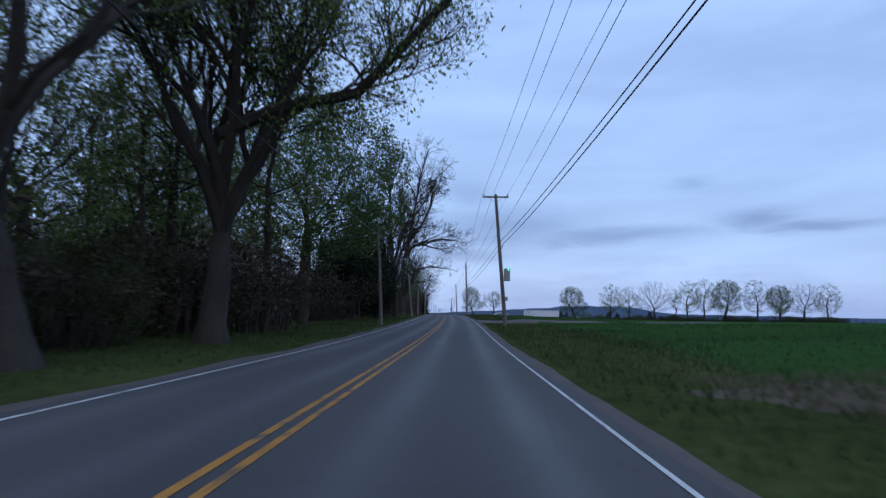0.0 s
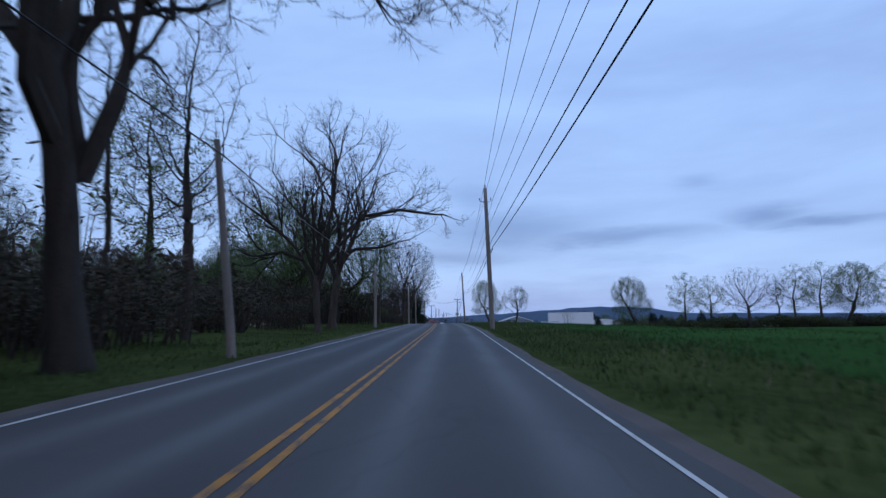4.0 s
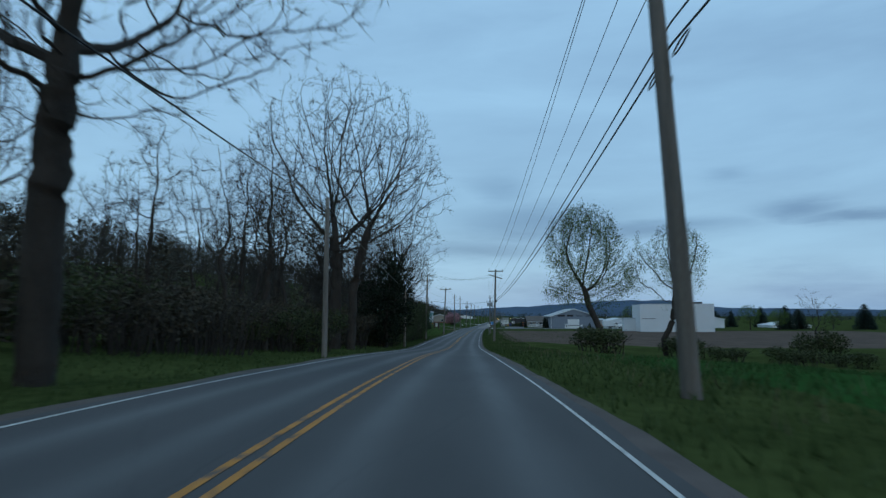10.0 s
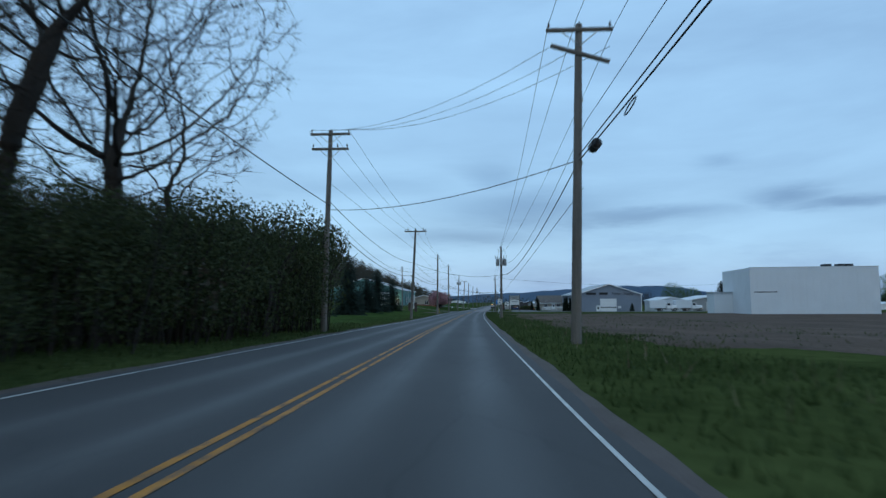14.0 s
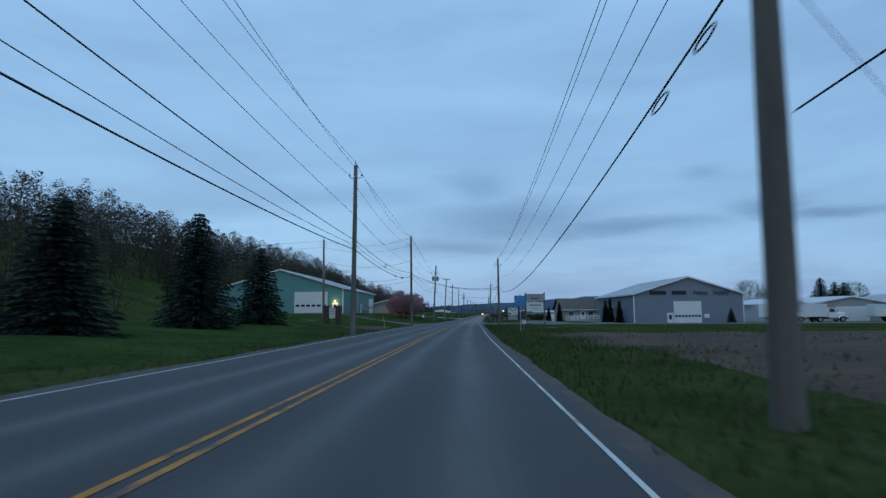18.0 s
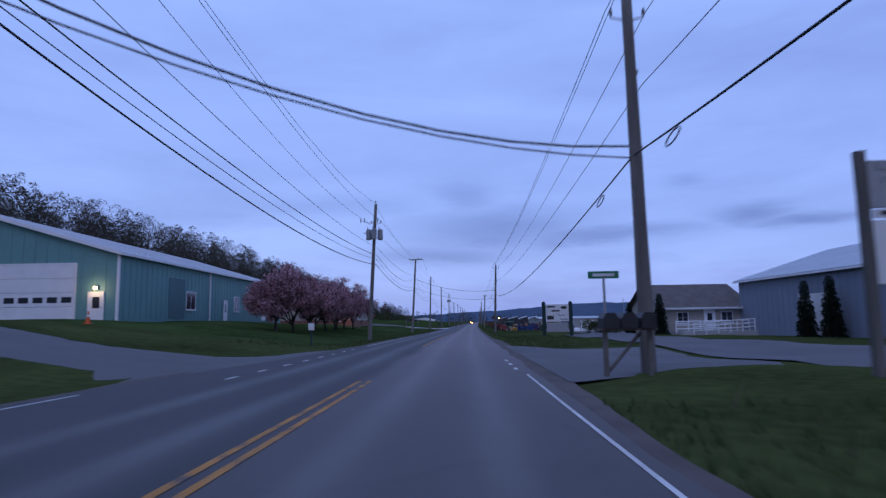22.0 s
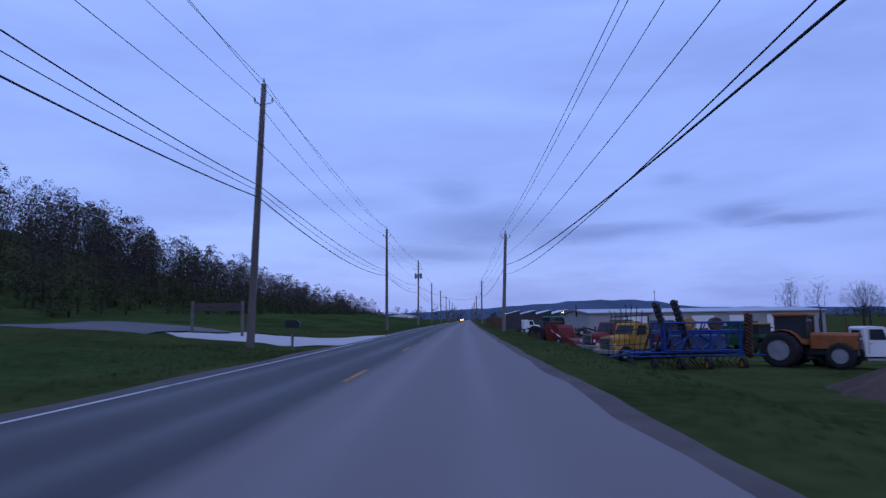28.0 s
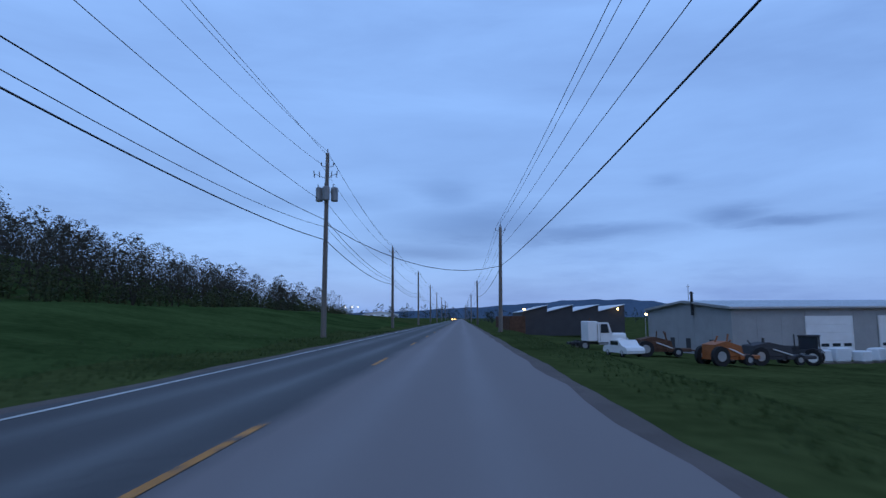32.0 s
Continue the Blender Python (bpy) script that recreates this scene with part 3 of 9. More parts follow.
road = strip("road", lambda y: left_edge(y) - 0.35, lambda y: right_line(y) + 0.24 + 0.17 * float(ramp01(440, 470, y)) + 0.04 * math.sin(y * 0.8) + 0.05 * math.sin(y * 2.1), -190, 1500, M_ASPHALT, 0.02, "worn two-lane asphalt road with tyre tracks", "road")
uv = road.data.uv_layers.new(name="UVMap")
for lp in road.data.loops:
    co = road.data.vertices[lp.vertex_index].co
    uv.data[lp.index].uv = (co.x - float(road_x(co.y)), co.y)
strip("gravel_shoulder_right", lambda y: right_line(y) + 0.1, lambda y: ragged(right_line(y) + 0.5, 0.06, 1)(y) + 0.3 * float(ramp01(440, 470, y)) + 0.35 * float(ramp01(436, 448, y) * (1 - ramp01(468, 486, y))), -190, 760, M_GRAVEL, 0.0, "dusty reddish gravel shoulder", "shoulder", 1.0)
strip("gravel_shoulder_left", lambda y: left_edge(y) - 0.75 + 0.12 * math.sin(y * 0.7), lambda y: left_edge(y) - 0.3, -190, 760, M_GRAVEL, 0.005, "thin gravel edge of the road", "shoulder", 1.0)
marks = thing("road_marking", pose(0, 0, 0), "painted white and yellow lines on the road", "road marking", kind="structure")
strip("white_edge_line", lambda y: left_edge(y) - 0.04, lambda y: left_edge(y) + 0.04, -190, 443, M_WHITE_LINE, 0.026, "", "", parent=marks)
strip("white_edge_line", lambda y: left_edge(y) - 0.05, lambda y: left_edge(y) + 0.05, 466, 1200, M_WHITE_LINE, 0.026, "", "", parent=marks)
strip("white_edge_line", lambda y: right_line(y) - 0.027, lambda y: right_line(y) + 0.027, -190, 445, M_WHITE_LINE, 0.026, "", "", 1.0, parent=marks)
strip("yellow_line", -0.16, -0.065, -190, 444, M_YELLOW_LINE, 0.026, "", "", parent=marks)
strip("yellow_line", 0.065, 0.16, -190, 444, M_YELLOW_LINE, 0.026, "", "", parent=marks)
strip("yellow_line", -0.17, -0.06, 464, 520, M_YELLOW_LINE, 0.026, "", "", parent=marks)
for k in range(57):
    y0 = 510.7 + 12.45 * min(k, 4) + 11.79 * max(k - 4, 0)
    a = 0.06 if y0 < 535 else -0.13
    strip("yellow_dash", a, a + 0.11, y0, y0 + 3.05, M_YELLOW_LINE, 0.027, "", "", 1.0, parent=marks)
for k in range(8):
    if k < 3:
        strip("white_dot", 3.45, 3.55, 446.5 + 1.8 * k, 447.2 + 1.8 * k, M_WHITE_LINE, 0.026, "", "", 0.7, parent=marks)
    strip("white_dot", -3.49, -3.39, 445 + 2.3 * k, 445.7 + 2.3 * k, M_WHITE_LINE, 0.026, "", "", 0.7, parent=marks)


def pad(name, d0, d1, y0, y1, mat, lift, label, category, flare=0.0, slope=None):
    """A paved patch beside the road that follows the land; flare widens it at the road."""
    ds = np.linspace(d0, d1, max(3, int(abs(d1 - d0) / 1.5) + 1))
    v, f = [], []
    ny = max(3, int((y1 - y0) / 2) + 1)
    for i, d in enumerate(ds):
        wide = flare * max(0.0, 1 - i / 3) ** 1.5
        for j in range(ny):
            y = y0 - wide + (y1 - y0 + 2 * wide) * j / (ny - 1)
            x = road_x(y) + d
            k = float(ramp01(4.5, 8.0, abs(d)))
            z = (1 - k) * (float(road_z(y)) + 0.012) + k * (on_ground(x, y) + lift)
            if j in (0, ny - 1) or i == len(ds) - 1:
                z -= 0.1 * k
            v.append((x, y, z))
    for i in range(len(ds) - 1):
        for j in range(ny - 1):
            a = i * ny + j
            f.append((a, a + 1, a + ny + 1, a + ny))
    ob = raw(name, v, f, mat, smooth=True)
    return tagged(ob, label, category, kind="structure")


pad("gravel_drive", 3.45, 30, 62, 70, M_GRAVEL, 0.12, "grey gravel field entrance", "driveway", 3.0)
pad("drive_left", -3.8, -44, 447, 458, M_LOT, 0.05, "worn asphalt driveway to the teal building", "driveway", 4.5)
pad("bare_patch", -6.6, -12.5, 414, 427, M_SOIL, 0.075, "bare brown earth beside the driveway", "bare ground")
pad("drive_right", 4.3, 12, 446, 461, M_LOT, 0.05, "wide asphalt entrance to a yard", "driveway", 3.0)
pad("yard_right", 11.5, 75, 446, 463, M_LOT, 0.055, "paved yard before the fence supply building", "yard")
pad("yard_office", 12.0, 21, 462, 496, M_LOT, 0.06, "paved yard beside the office", "yard")
pad("concrete_drive", -3.7, -14.5, 581, 595, M_CONCRETE, 0.06, "pale concrete driveway with dark patches", "driveway", 2.0)
pad("side_yard", -14.2, -32, 580, 594, M_LOT, 0.05, "dark asphalt yard at the end of a concrete drive", "yard")
pad("parking_right", 17, 60, 504, 531, M_LOT, 0.05, "grey parking area", "yard")


def far_ridge(name, dist, pts, mat, label):
    """A long wooded ridge on the horizon: pts are (bearing as x/y, height)."""
    v, f = [], []
    for k, (s, h) in enumerate(pts):
        jig = 1 + 0.04 * math.sin(k * 2.3) + 0.03 * math.sin(k * 5.1)
        x, y = s * dist, dist
        v += [(x, y - 300, -12), (x, y, h * jig), (x, y + 500, -12)]
        if k:
            a = 3 * k
            f += [(a - 3, a, a + 1, a - 2), (a - 2, a + 1, a + 2, a - 1)]
    return tagged(raw(name, v, f, mat, smooth=True), label, "hills", kind="structure")


def profile(knots, n):
    ks = np.array(knots, float)
    s = np.linspace(ks[0, 0], ks[-1, 0], n)
    return [(a, b) for a, b in zip(s, np.interp(s, ks[:, 0], ks[:, 1]))]


far_ridge("backdrop", 3600, profile([(-1.2, 30), (-0.6, 25), (-0.2, 20), (-0.05, 26), (0.03, 40), (0.1, 52), (0.17, 70), (0.24, 82), (0.31, 70), (0.36, 38), (0.7, 22), (1.3, 30)], 160), M_FARHILL, "long wooded ridge in the distance, coloured blue for haze")

# ---- utility poles and wires ----


def ring_tube(points, r, sides=5):
    """Vertices and faces of a thin tube along a line of points."""
    v, f = [], []
    for k, p in enumerate(points):
        for s in range(sides):
            a = 2 * math.pi * s / sides
            v.append((p[0] + r * math.cos(a), p[1], p[2] + r * math.sin(a)))
        if k:
            for s in range(sides):
                a, b = (k - 1) * sides + s, (k - 1) * sides + (s + 1) % sides
                f.append((a, b, b + sides, a + sides))
    return v, f


def insulator(bm, x, y, z, h=0.22, r=0.05):
    tube(bm, (x, y, z), (x, y, z + h * 0.35), r * 0.35, r * 0.35, 6)
    tube(bm, (x, y, z + h * 0.3), (x, y, z + h * 0.65), r, r * 0.8, 8)
    tube(bm, (x, y, z + h * 0.65), (x, y, z + h), r * 0.85, r * 0.3, 8)


def transformer(parent, x, y, z):
    bm = bmesh.new()
    tube(bm, (x, y, z), (x, y, z + 0.85), 0.24, 0.24, 14)
    tube(bm, (x, y, z + 0.85), (x, y, z + 0.95), 0.25, 0.1, 14)
    tube(bm, (x, y, z - 0.04), (x, y, z), 0.2, 0.24, 14)
    can = part("transformer", bm, M_GREYPAINT, parent, "grey transformer can")
    bm = bmesh.new()
    tube(bm, (x - 0.1, y, z + 0.9), (x - 0.1, y, z + 1.15), 0.035, 0.02, 6)
    part("bushing", bm, M_CERAMIC, can)
    return can


def utility_pole(x, y, top, style, lean=0.0, drop=0.55, label="", skew=0.0):
    z0 = on_ground(x, y)
    h = top - z0
    p = thing("utility_pole", pose(x, y, z0), label or "weathered wooden utility pole standing in roadside grass", "utility pole", "utility poles")
    r0 = 0.19 if h > 8.5 else 0.15
    v, f = [], []
    for k in range(9):
        a = k / 8
        rr = r0 * (1 - 0.33 * a) * (1 + 0.03 * math.sin(k * 2.1 + x))
        for j in range(12):
            w = 2 * math.pi * j / 12
            v.append((lean * a + rr * math.cos(w), rr * math.sin(w), h * a if k else -0.3))
        if k:
            f += [(12 * k - 12 + j, 12 * k - 12 + (j + 1) % 12, 12 * k + (j + 1) % 12, 12 * k + j) for j in range(12)]
    f.append(tuple(range(96, 108)))
    raw("pole_shaft", v, f, M_POLE, p, smooth=True)
    tops = []
    if style in ("pin", "pin_can"):
        for s, u, g in ((0, h, 0.3), (-1, h - drop, 0.26), (1, h - drop, 0.26)):
            bm = bmesh.new()
            insulator(bm, lean + s * 0.42, 0, u, g)
            part("insulator", bm, M_CERAMIC, p)
        for s in (-1, 1):
            part("bracket", tube(bmesh.new(), (lean, 0, h - drop - 0.1), (lean + s * 0.42, 0, h - drop), 0.025, sides=6), M_METAL, p)
        tops = [(lean, h + 0.28), (lean - 0.42, h - drop + 0.25), (lean + 0.42, h - drop + 0.25)]
    if style in ("arm", "double", "low_arm", "dead_end"):
        levels = {"arm": [(h - 0.25, 2.3)], "low_arm": [(h - 0.12, 2.2)], "double": [(h - 0.25, 2.4), (h - 1.15, 2.2)], "dead_end": [(h - 0.2, 2.9)]}[style]
        for zl, w in levels:
            a = part("crossarm", boxed(lean - w / 2, lean + w / 2, -0.17, -0.06, zl - 0.07, zl + 0.07, 0.012), M_ARM, p)
            if style == "dead_end":
                part("crossarm", boxed(lean - w / 2, lean + w / 2, 0.06, 0.17, zl - 0.07, zl + 0.07, 0.012), M_ARM, p)
            if skew and zl < h - 0.5:
                a.matrix_local = Matrix.Translation((lean, 0, zl)) @ Matrix.Rotation(skew, 4, "Y") @ Matrix.Translation((-lean, 0, -zl))
                continue
            for s in (-1, 1):
                part("brace", tube(bmesh.new(), (lean, -0.13, zl - 0.6), (lean + s * w * 0.28, -0.13, zl - 0.06), 0.018, sides=5), M_METAL, p)
            for s in (-0.46, 0.0 if zl == levels[0][0] and style != "low_arm" else 0.2, 0.46):
                bm = bmesh.new()
                insulator(bm, lean + s * w, -0.11, zl + 0.07, 0.24)
                part("insulator", bm, M_CERAMIC, p)
                if style == "dead_end":
                    bm = bmesh.new()
                    insulator(bm, lean + s * w * 0.75, 0.11, zl + 0.07, 0.4, 0.08)
                    part("surge_arrester", bm, M_CERAMIC, p)
        w = levels[0][1]
        tops = [(lean, h + 0.05), (lean - 0.46 * w, h + 0.05), (lean + 0.46 * w, h + 0.05)]
    if style == "pin_can":
        for s in (-0.5, 0.02, 0.52):
            transformer(p, lean * 0.75 + s, -0.36 if s == 0.02 else 0.05, h * 0.735)
        bm = bmesh.new()
        box(bm, -0.5, 0.55, -0.05, 0.05, h * 0.735 + 0.55, h * 0.735 + 0.63)
        part("mounting_bracket", bm, M_METAL, p)
        for s in (-0.75, 0.75):
            part("arm_brace", tube(bmesh.new(), (0, 0, h - 1.75), (s, 0, h - 1.45), 0.02, sides=5), M_METAL, p)
        for s in (-0.75, -0.4, 0.4, 0.75):
            bm = bmesh.new()
            tube(bm, (s, 0, h - 1.7), (s * 1.05, 0, h - 1.25), 0.035, 0.03, 6)
            part("fuse_cutout", bm, M_CERAMIC, p)
    for u in (0.55, 0.75):
        bm = bmesh.new()
        tube(bm, (lean * u + 0.15, 0, h * u), (lean * u + 0.15, 0, h * u + 0.12), 0.035, sides=6)
        part("clamp", bm, M_METAL, p)
    return dict(x=x, y=y, z=z0, h=h, lean=lean, tops=tops, ob=p)


R_LINE = [utility_pole(*a) for a in [
    (6.3, -28, 14.2, "arm"), (5.08, 53.9, 12.3, "arm", -0.85), (3.98, 123.6, 12.4, "pin", -0.33, 1.0), (3.28, 207.1, 12.6, "pin", -0.52, 0.8), (1.72, 295.2, 10.6, "double", 0.36, 0.55, "", 0.3), (2.12, 359.2, 8.2, "pin_can", 0.06, 0.6),
    (4.52, 445.4, 7.55, "pin", -0.06, 0.95), (7.12, 524, 7.35, "pin", 0.35), (10.6, 606.5, 6.2, "pin", 0.42, 0.35), (14.2, 681.3, 6.3, "pin", 0.15, 0.35), (17.6, 748, 5.4, "pin"), (20.9, 812, 5.2, "pin"), (24.4, 880, 5.0, "pin"), (28, 950, 5, "pin"), (32, 1020, 5, "pin"), (36, 1100, 5, "pin")]]
L_LINE = [utility_pole(*a) for a in [
    (-10.55, 308.8, 10.75, "double", 0.3), (-9.88, 352.9, 9.95, "dead_end", 0.58), (-8.82, 393.6, 9.75, "pin", 0.12, 0.85), (-8.36, 439.3, 10.4, "pin", -0.05, 1.2), (-7.1, 484.7, 9.5, "pin_can", 0.6, 1.75), (-5.84, 530.3, 9.1, "low_arm", 0.68),
    (-4.2, 576.8, 9.4, "pin", 0.4, 0.9), (-1.74, 623.6, 9.3, "pin", 0.04, 0.9), (0.84, 667.7, 9.4, "pin_can", 0.13, 0.9), (3.3, 704.5, 7.1, "pin"), (5.9, 748, 7.2, "pin"), (8.5, 795, 7.0, "pin"), (11, 845, 7, "pin"), (14, 900, 7, "pin"), (17.5, 965, 7, "pin"), (21, 1030, 7, "pin")]]
S_LINE = [utility_pole(*a) for a in [
    (-7.0, 8.0, 8.0, "plain"), (-5.52, 51.2, 8.7, "plain", -0.42), (-5.6, 96.9, 8.2, "plain", -0.68), (-6.74, 139.1, 7.9, "plain"), (-6.7, 182.5, 8.4, "plain"), (-8.3, 226.0, 9.3, "plain", 0.02), (-10.0, 272.4, 7.0, "plain", 0.1)]]
SIDE = utility_pole(-21.05, 439.6, 10.1, "pin", -0.1, 0.9, label="weathered utility pole beside a driveway")


def at_pole(q, dx, frac):
    return Vector((q["x"] + q["lean"] * frac + dx, q["y"], q["z"] + q["h"] * frac))


def at_top(q, k):
    dx, z = q["tops"][k]
    return Vector((q["x"] + dx, q["y"], q["z"] + z))


def cable(name, points, r, sag, label, loops=0):
    pts = []
    for a, b in zip(points[:-1], points[1:]):
        n = max(8, int((b - a).length / 3))
        for k in range(n):
            t = k / n
            p = a.lerp(b, t)
            p.z -= sag * 4 * t * (1 - t) * ((b - a).length / 70) ** 1.5
            pts.append(p)
    pts.append(points[-1])
    v, f = ring_tube(pts, r)
    return tagged(raw(name, v, f, M_WIRE, smooth=True), label, "wire", "overhead wires")


WIRES = {}


def line_wire(line, points, sags, r, name, label, first=1, rest=None, sag=0.8, key=""):
    """A wire from pole to pole: points are (x, height) at the poles from number first on, sags in metres span by span; rest gives its places on the poles past those."""
    spots = [Vector((x, line[first + k]["y"], z)) for k, (x, z) in enumerate(points)]
    sags = list(sags)
    if rest:
        more = [rest(q) for q in line[first + len(points):]]
        sags += [sag] * len(more)
        spots += more
    pts = []
    for a, b, h in zip(spots[:-1], spots[1:], sags):
        n = max(10, int((b - a).length / 2.5))
        for k in range(n):
            p = a.lerp(b, k / n)
            p.z -= 4 * h * (k / n) * (1 - k / n)
            pts.append(p)
    pts.append(spots[-1])
    if key:
        WIRES[key] = pts
    v, f = ring_tube(pts, r)
    return tagged(raw(name, v, f, M_WIRE, smooth=True), label, "wire", "overhead wires")


BARE, BLACK, THICK = "thin bare overhead power wire between poles", "black cable between poles", "thick black telephone cable between poles"
# the line right of the road
line_wire(R_LINE, [(3.65, 12.1), (2.96, 12.05), (3.41, 11.72), (2.35, 12.0), (0.97, 10.6), (1.89, 7.9), (3.89, 6.75), (7.05, 7.35), (10.6, 6.35), (13.97, 6.3)], (0.9, 0.15, 1.4, 1.0, 1.1, 1.3, 0.85, 1.2, 0.65), 0.011, "power_wire", BARE, 0, lambda q: at_top(q, 1))
line_wire(R_LINE, [(3.85, 12.4), (4.0, 12.35), (3.86, 12.69), (2.62, 12.84), (2.0, 10.8), (2.28, 8.45), (4.42, 7.7), (7.57, 7.8), (11.08, 6.65), (14.38, 6.65)], (0.9, 0.7, 1.3, 1.2, 0.55, 1.3, 0.75, 1.05, 0.65), 0.011, "power_wire", BARE, 0, lambda q: at_top(q, 0))
line_wire(R_LINE, [(5.05, 12.3), (5.3, 12.3), (4.27, 11.7), (3.26, 12.09), (3.38, 10.55), (2.77, 7.8), (4.95, 6.75), (7.99, 7.3), (11.5, 6.25), (14.84, 6.3)], (0.9, 0.45, 1.45, 0.9, 0.85, 1.4, 1.05, 1.4, 0.7), 0.011, "power_wire", BARE, 0, lambda q: at_top(q, 2))
line_wire(R_LINE, [(3.15, 9.3), (4.75, 9.2), (3.96, 9.65), (3.14, 10.26), (2.25, 6.98), (2.4, 5.9), (4.75, 4.8), (7.6, 4.93), (11.06, 4.16), (14.4, 4.5)], (0.9, 0.05, 1.35, 0.95, 1.6, 1.75, 0.8, 1.25, 0.6), 0.011, "neutral_wire", "thin bare overhead wire between poles", 0, lambda q: at_pole(q, 0.15, 0.8))
line_wire(R_LINE, [(4.65, 8.3), (4.85, 8.26), (4.1, 8.46), (3.18, 8.94), (1.98, 5.75)], (0.9, 0.25, 1.25, 0.9), 0.02, "telephone_cable", BLACK, 0)
line_wire(R_LINE, [(4.45, 7.95), (4.93, 7.88), (4.14, 7.92), (3.18, 8.51), (1.98, 5.55), (2.35, 4.3), (4.42, 2.95), (7.45, 2.7), (10.99, 3.2), (14.41, 2.8)], (0.9, 0.4, 1.15, 0.9, 1.15, 1.95, 1.1, 1.35, 0.65), 0.023, "telephone_cable", THICK, 0, lambda q: at_pole(q, 0.16, 0.64), key="right")
line_wire(R_LINE, [(2.1, 4.55), (2.42, 1.87)], (0.1,), 0.013, "telephone_cable", "thin black cable between poles", 4)
line_wire(R_LINE, [(7.1, 3.9), (10.95, 2.29)], (1.7,), 0.014, "telephone_cable", "thin black cable between poles", 7)
# the line left of the road
line_wire(L_LINE, [(-11.53, 10.75), (-10.33, 9.9), (-9.16, 9.05), (-8.9, 9.4), (-7.28, 7.9), (-6.25, 9.15), (-4.24, 8.7), (-2.13, 8.7), (0.52, 8.65)], (0.6, 0.7, 0.8, 1.2, 0.6, 0.9, 1.0, 0.95), 0.011, "power_wire", BARE, 0, lambda q: at_top(q, 1), 0.7)
line_wire(L_LINE, [(-10.27, 10.8), (-9.32, 10.0), (-8.69, 9.95), (-8.4, 10.5), (-6.6, 9.6), (-5.13, 9.2), (-3.8, 9.55), (-1.7, 9.5), (0.97, 9.5)], (0.6, 0.5, 1.15, 1.3, 1.0, 0.8, 0.9, 0.85), 0.011, "power_wire", BARE, 0, lambda q: at_top(q, 0), 0.7)
line_wire(L_LINE, [(-9.07, 10.65), (-8.11, 9.85), (-8.29, 9.1), (-7.85, 9.45), (-6.0, 7.9), (-4.02, 9.15), (-3.36, 8.7), (-1.25, 8.7), (1.44, 8.7)], (0.6, 0.8, 0.15, 1.1, 0.75, 0.6, 0.2, 0.25), 0.011, "power_wire", BARE, 0, lambda q: at_top(q, 2), 0.7)
line_wire(L_LINE, [(-10.3, 7.6), (-9.49, 7.44), (-8.58, 6.07), (-8.35, 6.6), (-6.36, 5.5), (-5.27, 6.51), (-3.8, 6.4), (-1.56, 6.69), (1.14, 5.73)], (0.05, 0.15, 0.55, 0.75, 0.7, 0.7, 0.55, 0.7), 0.012, "neutral_wire", "thin bare overhead wire between poles", 0, lambda q: at_pole(q, 0.15, 0.76), 0.7)
line_wire(L_LINE, [(-10.4, 6.6), (-9.49, 5.62), (-8.57, 4.38), (-8.34, 5.19), (-6.4, 4.83), (-5.35, 5.91), (-3.88, 4.45), (-1.65, 4.05), (0.92, 4.76)], (0.9, 0.35, 0.6, 0.7, 1.2, 1.0, 0.45, 0.5), 0.02, "telephone_cable", BLACK, 0, lambda q: at_pole(q, 0.16, 0.6), 0.7, "left_upper")
line_wire(L_LINE, [(-10.42, 5.9), (-9.65, 4.6), (-8.65, 4.1), (-8.34, 4.8), (-6.43, 4.46), (-5.4, 4.58), (-3.9, 4.2), (-1.66, 3.9), (0.92, 4.3)], (1.25, 0.4, 0.65, 0.75, 1.05, 0.75, 0.7, 0.95), 0.014, "telephone_cable", BLACK, 0, lambda q: at_pole(q, 0.16, 0.57), 0.7)
line_wire(L_LINE, [(-10.44, 5.36), (-9.75, 3.97), (-8.72, 3.83), (-8.34, 4.51), (-6.48, 4.02), (-5.45, 4.09), (-3.94, 3.92), (-1.71, 3.57), (0.9, 3.42)], (1.05, 0.35, 0.7, 0.95, 1.0, 0.9, 0.85, 0.75), 0.027, "telephone_cable", THICK, 0, lambda q: at_pole(q, 0.16, 0.54), 0.7, "left")
cable("telephone_cable", [at_pole(q, 0.12, 0.93) for q in S_LINE] + [at_pole(L_LINE[0], 0.15, 0.62)], 0.024, 0.6, "black cable between short poles")
for k in range(3):
    cable("power_wire", [at_top(R_LINE[4], k) - Vector((0, 0, 0.9)), at_top(L_LINE[0], k)], 0.011, 7, "bare wire that crosses the road between poles")
cable("telephone_cable", [at_pole(R_LINE[4], -0.15, 0.56), at_pole(L_LINE[0], 0.15, 0.6)], 0.018, 4, "cable that crosses the road between poles")
cable("telephone_cable", [at_pole(L_LINE[1], 0.15, 0.62), at_pole(R_LINE[5], -0.15, 0.6)], 0.02, 10, "cable that crosses the road between poles")
cable("telephone_cable", [at_pole(L_LINE[3], 0.15, 0.56), at_pole(R_LINE[6], -0.15, 0.56)], 0.03, 10, "thick cable that crosses the road between poles")
cable("telephone_cable", [at_pole(L_LINE[3], 0.15, 0.53), at_pole(R_LINE[6], -0.15, 0.53)], 0.022, 7.5, "cable that crosses the road between poles")
cable("telephone_cable", [at_pole(L_LINE[5], 0.15, 0.72), at_pole(R_LINE[7], -0.15, 0.62)], 0.025, 9, "cable that crosses the road between poles")
cable("telephone_cable", [at_pole(L_LINE[5], 0.15, 0.6), at_pole(R_LINE[7], -0.15, 0.5)], 0.018, 9, "cable that crosses the road between poles")
